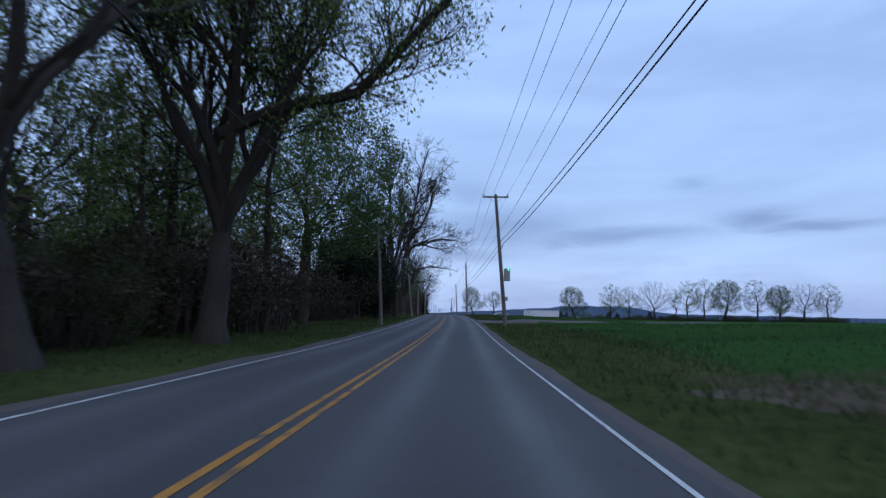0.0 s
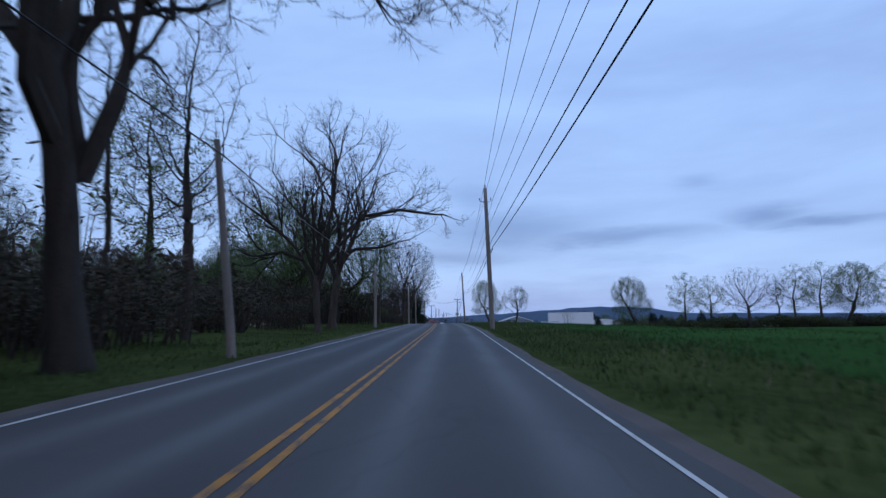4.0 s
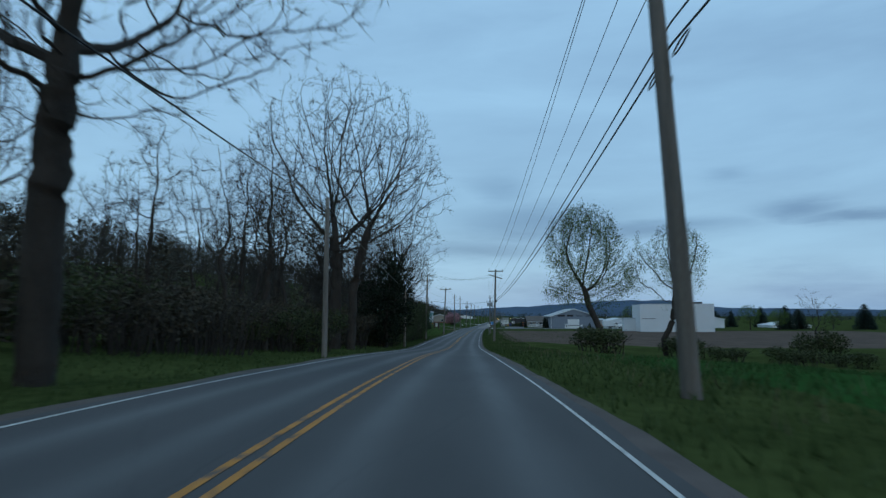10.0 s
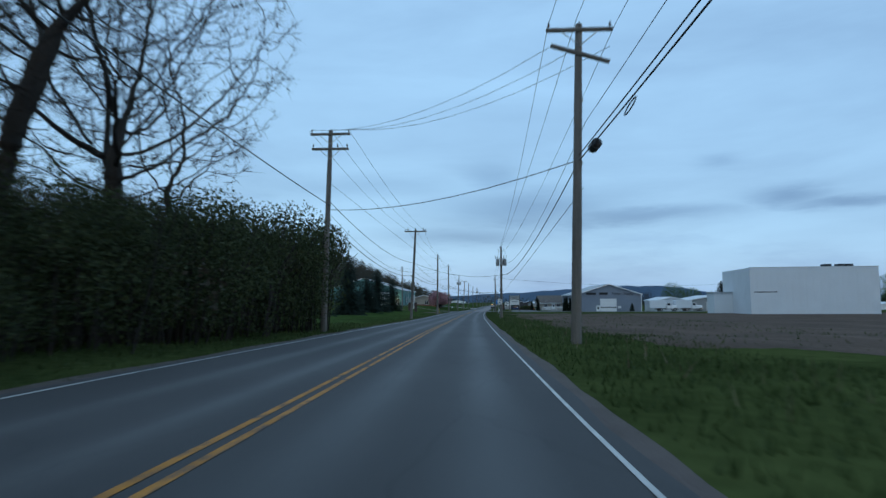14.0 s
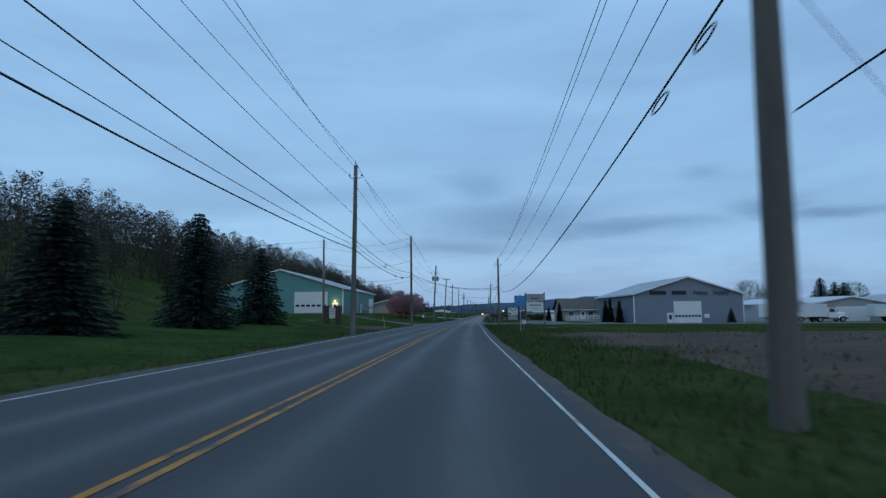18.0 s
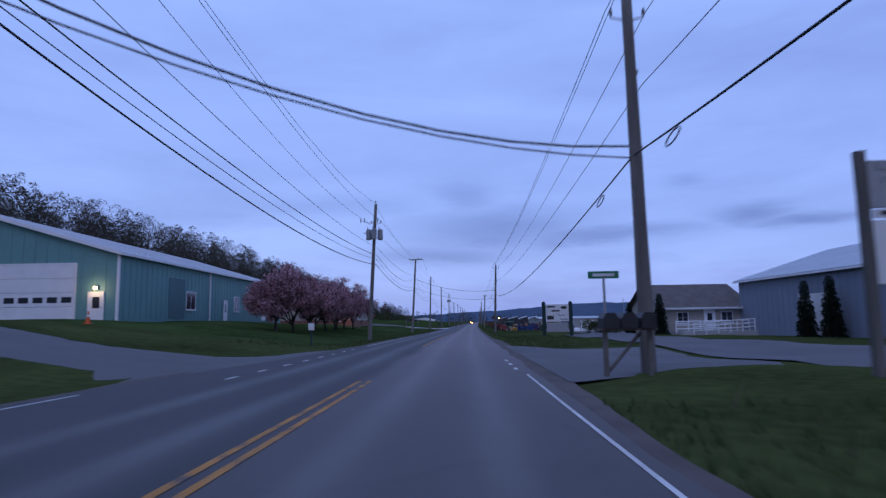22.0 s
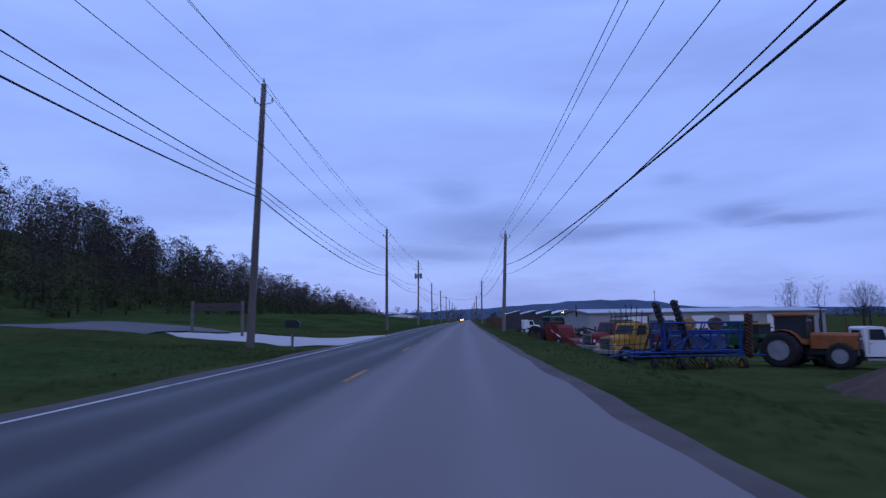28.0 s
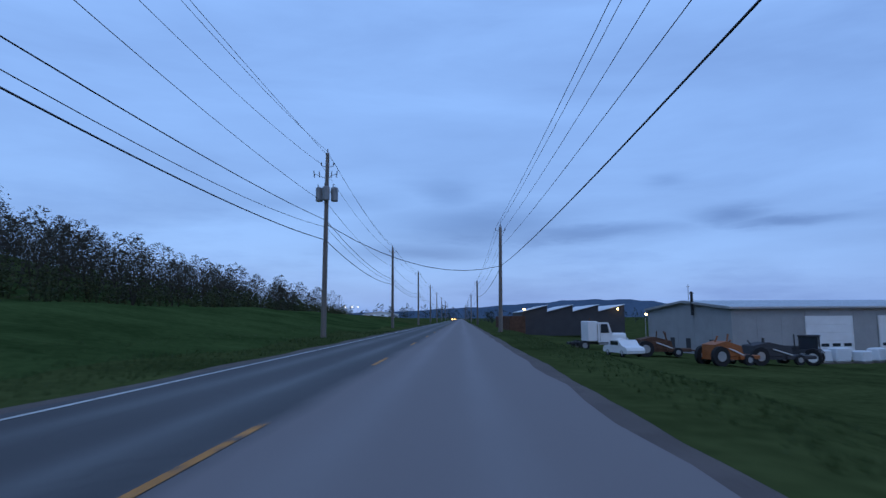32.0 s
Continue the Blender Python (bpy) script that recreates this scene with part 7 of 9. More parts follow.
for x0, z, t in ((0.3, 2.78, None), (0.75, 2.38, None), (1.25, 1.98, "Fence"), (1.55, 1.58, "Supply")):
    if t:
        writing(t, 0.3, M_BLACK, bv, pose(x0 + 0.42, -0.065, z), 0.005)
    else:
        part("word_bar", boxed(x0, x0 + 0.82, -0.07, -0.06, z - 0.07, z + 0.08), M_BLACK, bv)
bm = bmesh.new()
bmesh.ops.create_uvsphere(bm, u_segments=12, v_segments=8, radius=0.2)
bmesh.ops.scale(bm, vec=(1.5, 0.05, 0.75), verts=bm.verts)
bmesh.ops.translate(bm, vec=(1.95, -0.065, 2.7), verts=bm.verts)
part("emblem", bm, M_BLACK, bv)
part("emblem", prism(bmesh.new(), [(0.32, 1.55), (0.95, 1.55), (0.95, 2.0), (0.78, 1.86), (0.63, 1.95), (0.48, 1.86), (0.32, 2.0)], -0.07, -0.06), M_BLACK, bv)

# street name sign, mailboxes, marker posts
X, Y = 4.0, 447.2
st = thing("street_sign", pose(X, Y, on_ground(X, Y)), "green street name sign on a steel post", "road sign")
post(st, 0, 0, -0.3, 2.45, 0.06)
part("name_plate", boxed(-0.42, 0.42, -0.012, 0.012, 2.42, 2.62), M_SIGNGREEN, st)
part("line_of_writing", boxed(-0.3, 0.3, -0.02, -0.012, 2.48, 2.56), M_SIGNWHITE, st)
X, Y = 3.75, 444.4
mb = thing("mailbox_stand", pose(X, Y, on_ground(X, Y) + 0.03), "row of dark mailboxes on a wooden stand by the road", "mailbox")
for a in (-0.5, 0.5):
    post(mb, a, 0, -0.3, 1.0, 0.1, M_ARM)
part("board", boxed(-0.65, 0.65, -0.15, 0.15, 1.0, 1.05), M_ARM, mb)
bm = bmesh.new()
tube(bm, (-0.45, 0, 0.1), (0.3, 0, 0.95), 0.04, sides=4)
part("brace", bm, M_ARM, mb)
for a in (-0.42, 0.0, 0.42):
    bm = prism(bmesh.new(), [(a - 0.17, 1.05), (a + 0.17, 1.05), (a + 0.17, 1.28), (a + 0.1, 1.4), (a - 0.1, 1.4), (a - 0.17, 1.28)], -0.26, 0.26)
    part("mailbox", bm, M_BLACK, mb)


def marker(x, y, h, label, plate=0.3):
    m = thing("marker_post", pose(x, y, on_ground(x, y) + 0.05), label, "marker post")
    post(m, 0, 0, -0.3, h, 0.09, M_POSTGREEN)
    part("plate", boxed(-plate / 2, plate / 2, -0.07, -0.045, h - 0.3, h + 0.1, 0.005), M_SIGNWHITE, m)


marker(-8.3, 466.8, 1.15, "white plate on a short dark post in the lawn", 0.36)
cone = thing("traffic_cone", pose(-21.3, 466.3, on_ground(-21.3, 466.3) + 0.08), "orange traffic cone on the lawn's edge", "traffic cone")
part("base", boxed(-0.2, 0.2, -0.2, 0.2, -0.02, 0.04, 0.01), M_CONE, cone)
bm = bmesh.new()
tube(bm, (0, 0, 0.04), (0, 0, 0.75), 0.15, 0.03, 14)
part("body", bm, M_CONE, cone)
bm = bmesh.new()
tube(bm, (0, 0, 0.4), (0, 0, 0.54), 0.093, 0.069, 14, caps=False)
part("reflective_band", bm, M_SIGNWHITE, cone)
guy = thing("guy_guard", pose(-9.7, 419.5, on_ground(-9.7, 419.5)), "yellow guard on a pole's guy wire", "guy wire")
bm = bmesh.new()
tube(bm, (0, 0, -0.1), (-0.35, 0.6, 1.35), 0.035, sides=6)
part("guard", bm, M_YELLOW, guy)

# brick sign pillars by the drive
X, Y = -17.9, 425.4
kz = on_ground(X, Y)
kk = thing("sign_kiosk", pose(X, Y, kz), "white board between two dark brick pillars", "sign")
for a in (0.0, 1.5):
    part("pillar", boxed(a, a + 0.65, -0.35, 0.35, -0.3, 2.0, 0.03), M_DARKBRICK, kk)
    part("pillar_cap", boxed(a - 0.06, a + 0.71, -0.41, 0.41, 2.0, 2.12, 0.02), M_DARKSHED, kk)
part("board", boxed(0.67, 1.48, -0.06, 0.02, 0.6, 1.85), M_SIGNWHITE, kk)
for z in (1.2, 1.45, 1.7):
    part("line_of_writing", boxed(0.78, 1.38, -0.07, -0.06, z - 0.04, z + 0.04), M_GREYPAINT, kk)

X, Y = -10.4, 585.8
sg = thing("rail_sign", pose(X, Y, on_ground(X, Y)), "dark low sign board on two wooden posts", "sign")
for a in (0.0, 3.0):
    post(sg, a, 0, -0.3, 1.85, 0.14, M_ARM)
part("sign_board", boxed(0.1, 2.9, -0.03, 0.03, 1.25, 1.72, 0.01), M_DARKSHED, sg)
part("line_of_writing", boxed(0.5, 2.5, -0.04, -0.03, 1.4, 1.56), M_RUST, sg)
X, Y = -2.1, 576.0
m1 = thing("mailbox", pose(X, Y, on_ground(X, Y) + 0.05), "dark mailbox on a wooden post by a drive", "mailbox")
post(m1, 0, 0, -0.3, 0.95, 0.1, M_ARM)
part("box_body", prism(bmesh.new(), [(-0.32, 0.95), (0.32, 0.95), (0.32, 1.15), (0.24, 1.27), (-0.24, 1.27), (-0.32, 1.15)], -0.14, 0.14), M_BLACK, m1)
tri = thing("pennant_sign", pose(6.78, 523.75, -0.75), "small dark pennant sign fixed to a utility pole", "road sign")
part("sign_plate", prism(bmesh.new(), [(0.3, -0.3), (0.3, 0.3), (-0.35, 0.0)], -0.02, 0.02), M_RUST, tri)


def loop(x, y, z, w, hang=0.3):
    ob = thing("cable_loop", pose(x, y, z), "loop of spare black cable hung under a line", "cable loop", "cable loops")
    n = 20
    pts = [Vector((0.07 * math.sin(2 * math.pi * k / n), w * math.cos(2 * math.pi * k / n) * (1 if hang > 0.2 else 1 + 0.2 * abs(math.sin(2 * math.pi * k / n))), -hang * 0.5 + hang * 0.5 * math.sin(2 * math.pi * k / n))) for k in range(n + 1)]
    raw("loop", *tubes_mesh([(pts, [0.018] * len(pts), 1)], (1,), lambda level: 5), M_WIRE, ob)


# ---- vehicles and farm machinery ----


def wheel(parent, x, y, r, w, rim_mat, duals=1, gap=0.1, side=1, name="wheel"):
    """Tyre with lugs, and a dished rim, turning on the x axis."""
    for k in range(duals):
        cx = x + side * k * (w + gap)
        bm = bmesh.new()
        prof = [(-w / 2, r * 0.6), (-w / 2, r * 0.88), (-w * 0.38, r), (w * 0.38, r), (w / 2, r * 0.88), (w / 2, r * 0.6)]
        n = 22
        rings = []
        for j in range(n):
            a = 2 * math.pi * j / n
            rings.append([bm.verts.new((cx + px, y + pr * math.cos(a), r + pr * math.sin(a))) for px, pr in prof])
        for j in range(n):
            p, q = rings[j], rings[(j + 1) % n]
            for i in range(len(prof) - 1):
                bm.faces.new((p[i], p[i + 1], q[i + 1], q[i]))
        if r > 0.55:
            for j in range(n):
                a = 2 * math.pi * j / n
                m = Matrix.Translation((cx, y, r)) @ Matrix.Rotation(a, 4, "X") @ Matrix.Translation((0, 0, r * 1.0))
                sgn = 1 if j % 2 else -1
                box(bm, min(0, sgn * w * 0.46), max(0, sgn * w * 0.46), -0.04, 0.04, -0.01, 0.045, m=m)
        bmesh.ops.recalc_face_normals(bm, faces=bm.faces[:])
        t = part(name, bm, M_RUBBER, parent)
        bm = bmesh.new()
        for s in (-1, 1):
            tube(bm, (cx + s * w * 0.12, y, r), (cx + s * w * 0.4, y, r), r * 0.28, r * 0.6, 18)
        tube(bm, (cx - w * 0.45, y, r), (cx + w * 0.45, y, r), r * 0.14, sides=10)
        part("rim", bm, rim_mat, t, "worn painted rim")


def axle_pair(parent, y, track, r, w, rim, duals=1):
    for s in (-1, 1):
        wheel(parent, s * track / 2, y, r, w, rim, duals, 0.08, s)
    bm = bmesh.new()
    tube(bm, (-track / 2, y, r), (track / 2, y, r), 0.09, sides=8)
    part("axle", bm, M_BLACK, parent)


def cab(parent, x0, x1, y0, y1, z0, z1, mat, roof_mat=None, taper=0.12):
    c = part("cab_floor", boxed(x0, x1, y0, y1, z0, z0 + 0.35, 0.04), mat, parent)
    rf = part("cab_roof", boxed(x0 - 0.05, x1 + 0.05, y0 - 0.1, y1 + 0.1, z1 - 0.18, z1, 0.05), roof_mat or mat, parent)
    for x in (x0 + 0.04, x1 - 0.04):
        for y in (y0 + 0.04, y1 - 0.04):
            part("cab_pillar", boxed(x - 0.05, x + 0.05, y - 0.05, y + 0.05, z0 + 0.3, z1 - 0.15), M_BLACK, parent)
    part("windscreen", boxed(x0 + 0.08, x1 - 0.08, y0 + 0.03, y0 + 0.05, z0 + 0.35, z1 - 0.18), M_GLASS, parent)
    part("rear_window", boxed(x0 + 0.08, x1 - 0.08, y1 - 0.05, y1 - 0.03, z0 + 0.35, z1 - 0.18), M_GLASS, parent)
    for x in (x0 + 0.03, x1 - 0.05):
        part("side_window", boxed(x, x + 0.02, y0 + 0.08, y1 - 0.08, z0 + 0.35, z1 - 0.18), M_GLASS, parent)


def tractor(x, y, turn, mat, label, rim, big=0.92, front=0.62, duals=2, roof=None, z=None, size=1.0):
    """Points along -y."""
    t = thing("tractor", pose(x, y, on_ground(x, y) if z is None else z, 0, 0, turn) @ Matrix.Diagonal((size, size, size, 1)), label, "tractor", "parked farm machinery")
    axle_pair(t, 1.0, 1.9, big, 0.5, rim, duals)
    axle_pair(t, -1.75, 1.7, front, 0.38, rim)
    bm = prism(bmesh.new(), [(-0.42, 1.0), (0.42, 1.0), (0.42, 1.72), (0.3, 1.86), (-0.3, 1.86), (-0.42, 1.72)], -2.5, -0.25)
    part("bonnet", bm, mat, t)
    part("grille", boxed(-0.36, 0.36, -2.54, -2.5, 1.05, 1.7), M_BLACK, t)
    part("chassis", boxed(-0.3, 0.3, -2.4, 1.3, 0.62, 1.0, 0.04), M_BLACK, t)
    for s in (-0.22, 0.22):
        part("headlight", boxed(s - 0.09, s + 0.09, -2.56, -2.53, 1.5, 1.62), M_SIGNWHITE, t)
    for s in (-1, 1):
        bm = bmesh.new()
        n = 8
        for k in range(n):
            a0, a1 = math.pi * (0.1 + 0.75 * k / n), math.pi * (0.1 + 0.75 * (k + 1) / n)
            rr = big + 0.12
            p0, p1 = Vector((0, 1.0 - rr * math.cos(a0), big + rr * math.sin(a0))), Vector((0, 1.0 - rr * math.cos(a1), big + rr * math.sin(a1)))
            xa, xb = sorted((s * 0.66, s * 1.2))
            vs = [bm.verts.new((q, w.y, w.z + h)) for w in (p0, p1) for q in (xa, xb) for h in (0, 0.04)]
            for f in ((0, 2, 6, 4), (1, 5, 7, 3), (0, 4, 5, 1), (2, 3, 7, 6)):
                bm.faces.new([vs[i] for i in f])
        bmesh.ops.remove_doubles(bm, verts=bm.verts, dist=0.002)
        part("mudguard", bm, mat, t)
    cab(t, -0.72, 0.72, -0.2, 1.45, 1.2, 2.95, mat, roof or mat)
    bm = bmesh.new()
    tube(bm, (0.55, -0.6, 1.5), (0.55, -0.6, 3.0), 0.06, sides=8)
    part("exhaust_pipe", bm, M_BLACK, t)
    return t


def truck(x, y, turn, mat, label, z=None, bed="flat", rim=None, h=2.6, sleeper=False):
    """Bonneted lorry, pointing along -y: long nose with a barred grille, separate mudguards, and a cab with a raked windscreen."""
    t = thing("truck", pose(x, y, on_ground(x, y) if z is None else z, 0, 0, turn), label, "truck", "parked lorries")
    rim = rim or M_METAL
    axle_pair(t, -2.0, 1.95, 0.5, 0.3, rim)
    axle_pair(t, 2.2, 1.8, 0.5, 0.3, rim, 2)
    part("frame", boxed(-0.45, 0.45, -2.9, 3.6, 0.6, 0.85, 0.02), M_BLACK, t)
    bm = bmesh.new()
    front = [(-0.62, 0.85), (0.62, 0.85), (0.62, 1.5), (0.5, 1.68), (0.2, 1.76), (-0.2, 1.76), (-0.5, 1.68), (-0.62, 1.5)]
    back = [(q * 1.2, 0.85 + (u - 0.85) * 1.06) for q, u in front]
    lo = [bm.verts.new((q, -2.75, u)) for q, u in front]
    hi = [bm.verts.new((q, -0.95, u)) for q, u in back]
    bm.faces.new(lo)
    bm.faces.new(hi[::-1])
    for i in range(8):
        bm.faces.new((lo[i], hi[i], hi[(i + 1) % 8], lo[(i + 1) % 8]))
    bmesh.ops.recalc_face_normals(bm, faces=bm.faces[:])
    part("bonnet", bm, mat, t)
    gr = part("grille", boxed(-0.52, 0.52, -2.83, -2.74, 0.92, 1.64, 0.02), M_METAL, t, "pale metal grille")
    for k in range(6):
        part("grille_bar", boxed(-0.46, 0.46, -2.86, -2.83, 0.98 + 0.11 * k, 1.03 + 0.11 * k), M_BLACK, gr)
    part("bumper", boxed(-1.15, 1.15, -3.05, -2.87, 0.5, 0.8, 0.03), M_METAL, t)
    for k in (-1, 1):
        bm = bmesh.new()
        n = 9
        rows = []
        for i in range(n + 1):
            a = math.pi * i / n
            yy, zz = -2.0 - 0.72 * math.cos(a), 0.62 + 0.6 * math.sin(a)
            rows.append([bm.verts.new((k * q, yy, zz + u)) for q, u in ((0.66, 0.0), (1.18, -0.04), (1.2, -0.14))])
        for p, q in zip(rows[:-1], rows[1:]):
            for i in range(2):
                bm.faces.new((p[i], p[i + 1], q[i + 1], q[i]))
        bmesh.ops.recalc_face_normals(bm, faces=bm.faces[:])
        part("mudguard", bm, mat, t, smooth=True)
        part("headlight", tube(bmesh.new(), (k * 0.86, -2.74, 1.12), (k * 0.86, -2.82, 1.12), 0.13, 0.12, 14), M_SIGNWHITE, t)
        part("mirror", boxed(k * 1.3 - 0.07, k * 1.3 + 0.07, -0.95, -0.9, 1.75, 2.25, 0.02), M_BLACK, t)
        part("mirror_arm", tube(bmesh.new(), (k * 1.0, -0.8, 2.1), (k * 1.3, -0.92, 2.05), 0.02, sides=5), M_METAL, t)
        part("step", boxed(min(k * 0.75, k * 1.12), max(k * 0.75, k * 1.12), -0.95, 0.5, 0.55, 0.68, 0.02), M_METAL, t)
    # cab: side profile with a raked windscreen
    bm = prism(bmesh.new(), [(-1.0, 0.8), (0.55, 0.8), (0.55, h - 0.1), (0.42, h), (-0.55, h), (-0.68, h - 0.08), (-0.98, 1.82)], -1.0, 1.0)
    bmesh.ops.rotate(bm, matrix=Matrix.Rotation(radians(90), 3, "Z"), verts=bm.verts)
    cb = part("cab_body", bm, mat, t)
    wz = h - 0.16
    bm = bmesh.new()
    v = [bm.verts.new(q) for q in ((-0.86, -0.995, 1.88), (0.86, -0.995, 1.88), (0.8, -0.715, wz), (-0.8, -0.715, wz))]
    bm.faces.new(v)
    bmesh.ops.solidify(bm, geom=bm.faces[:], thickness=0.02)
    part("windscreen", bm, M_GLASS, cb)
    for k in (-1, 1):
        part("side_window", prism(bmesh.new(), [(-0.72, 1.8), (0.25, 1.8), (0.25, wz), (-0.5, wz)], k * 1.005 - 0.008, k * 1.005 + 0.008), M_GLASS, cb).matrix_local = Matrix.Rotation(radians(90), 4, "Z")
        part("door_handle", boxed(k * 1.02 - 0.02, k * 1.02 + 0.02, 0.1, 0.25, 1.55, 1.6), M_METAL, cb)
        part("door_seam", boxed(k * 1.003 - 0.006, k * 1.003 + 0.006, 0.32, 0.345, 0.95, wz), M_BLACK, cb)
    part("rear_window", boxed(-0.6, 0.6, 0.55, 0.57, 1.8, wz - 0.05), M_GLASS, cb)
    part("exhaust_stack", tube(bmesh.new(), (0.9, 0.68, 0.9), (0.9, 0.68, h + 0.5), 0.06, sides=8), M_RUST, t)
    if sleeper:
        part("sleeper_box", boxed(-1.0, 1.0, 0.6, 1.7, 0.9, h + 0.15, 0.08), mat, t)
    if bed == "flat":
        part("bed", boxed(-1.15, 1.15, 0.8, 4.2, 0.95, 1.1, 0.02), M_RUST, t)
        part("headboard", boxed(-1.1, 1.1, 0.78, 0.86, 1.1, 1.9, 0.01), M_RUST, t)
    elif bed == "box":
        part("box_body", boxed(-1.2, 1.2, 0.75 if not sleeper else 1.9, 5.6, 0.95, 3.3, 0.05), M_WHITEMETAL, t)
    return t


def pickup(x, y, turn, mat, label, cap=True):
    t = thing("pickup_truck", pose(x, y, on_ground(x, y) + 0.1, 0, 0, turn), label, "pickup truck", "parked cars")
    axle_pair(t, -1.7, 1.62, 0.38, 0.24, M_METAL)
    axle_pair(t, 1.6, 1.62, 0.38, 0.24, M_METAL)
    part("body", prism(bmesh.new(), [(-0.98, 0.42), (0.98, 0.42), (1.0, 0.8), (0.95, 1.05), (-0.95, 1.05), (-1.0, 0.8)], -2.7, 2.7), mat, t)
    part("cab", prism(bmesh.new(), [(-0.92, 1.05), (0.92, 1.05), (0.74, 1.78), (-0.74, 1.78)], -1.0, 1.0), mat, t)
    part("rear_window", boxed(-0.68, 0.68, 1.0, 1.02, 1.15, 1.66), M_GLASS, t)
    part("windscreen", boxed(-0.7, 0.7, -1.02, -1.0, 1.15, 1.66), M_GLASS, t)
    part("tailgate", boxed(-0.8, 0.8, 2.7, 2.74, 0.6, 1.0, 0.01), mat, t)
    part("bumper", boxed(-0.95, 0.95, 2.7, 2.9, 0.42, 0.6, 0.03), M_METAL, t)
    part("number_plate", boxed(-0.16, 0.16, 2.9, 2.91, 0.44, 0.56), M_SIGNWHITE, t)
    for s in (-1, 1):
        part("tail_light", boxed(s * 0.9 - 0.07, s * 0.9 + 0.07, 2.7, 2.75, 0.7, 1.0), M_RED, t)
    return t


def car(x, y, turn, mat, label):
    t = thing("car", pose(x, y, on_ground(x, y) + 0.08, 0, 0, turn), label, "car", "parked cars")
    axle_pair(t, -1.3, 1.5, 0.32, 0.2, M_METAL)
    axle_pair(t, 1.3, 1.5, 0.32, 0.2, M_METAL)
    bm = bmesh.new()
    prism(bm, [(-2.2, 0.35), (2.15, 0.35), (2.2, 0.7), (1.9, 0.92), (1.2, 0.95), (0.75, 1.42), (-0.75, 1.45), (-1.35, 0.98), (-2.1, 0.85), (-2.25, 0.6)], -0.85, 0.85)
    bmesh.ops.rotate(bm, matrix=Matrix.Rotation(radians(90), 3, "Z"), verts=bm.verts)
    part("body", bm, mat, t)
    part("side_window", boxed(-0.87, 0.87, -0.7, 0.7, 1.0, 1.35), M_GLASS, t)
    return t


def combine(x, y, turn, mat, label):
    t = thing("combine_harvester", pose(x, y, on_ground(x, y), 0, 0, turn) @ Matrix.Diagonal((0.88, 0.88, 0.9, 1)), label, "harvester", "parked farm machinery")
    axle_pair(t, -1.2, 2.4, 0.85, 0.6, M_YELLOW)
    axle_pair(t, 2.4, 2.0, 0.5, 0.35, M_YELLOW)
    part("body", prism(bmesh.new(), [(-1.2, 0.9), (1.2, 0.9), (1.3, 1.6), (1.3, 2.9), (-1.3, 2.9), (-1.3, 1.6)], -0.6, 3.6), mat, t)
    part("grain_tank", boxed(-1.2, 1.2, -0.4, 1.8, 2.9, 3.4, 0.08), mat, t)
    cab(t, -0.8, 0.8, -2.1, -0.7, 1.7, 3.2, mat, M_YELLOW)
    part("feeder", boxed(-0.7, 0.7, -3.2, -1.8, 0.5, 1.2, 0.05), mat, t)
    bm = bmesh.new()
    tube(bm, (1.35, -0.3, 2.7), (1.35, 3.4, 3.2), 0.16, sides=10)
    part("unloading_auger", bm, mat, t)
    return t


def frame_box(parent, mat, x0, x1, y0, y1, z0, z1, r=0.06, name="frame_beam"):
    c = [Vector((x, y, z)) for x in (x0, x1) for y in (y0, y1) for z in (z0, z1)]
    for i, j in ((0, 1), (2, 3), (4, 5), (6, 7), (0, 2), (1, 3), (4, 6), (5, 7), (0, 4), (1, 5), (2, 6), (3, 7)):
        bm = bmesh.new()
        tube(bm, c[i], c[j], r, sides=4)
        part(name, bm, mat, parent)


M_FADEBLUE = material("faded_blue_tank", (0.07, 0.11, 0.24), 0.5, spread=0.2)


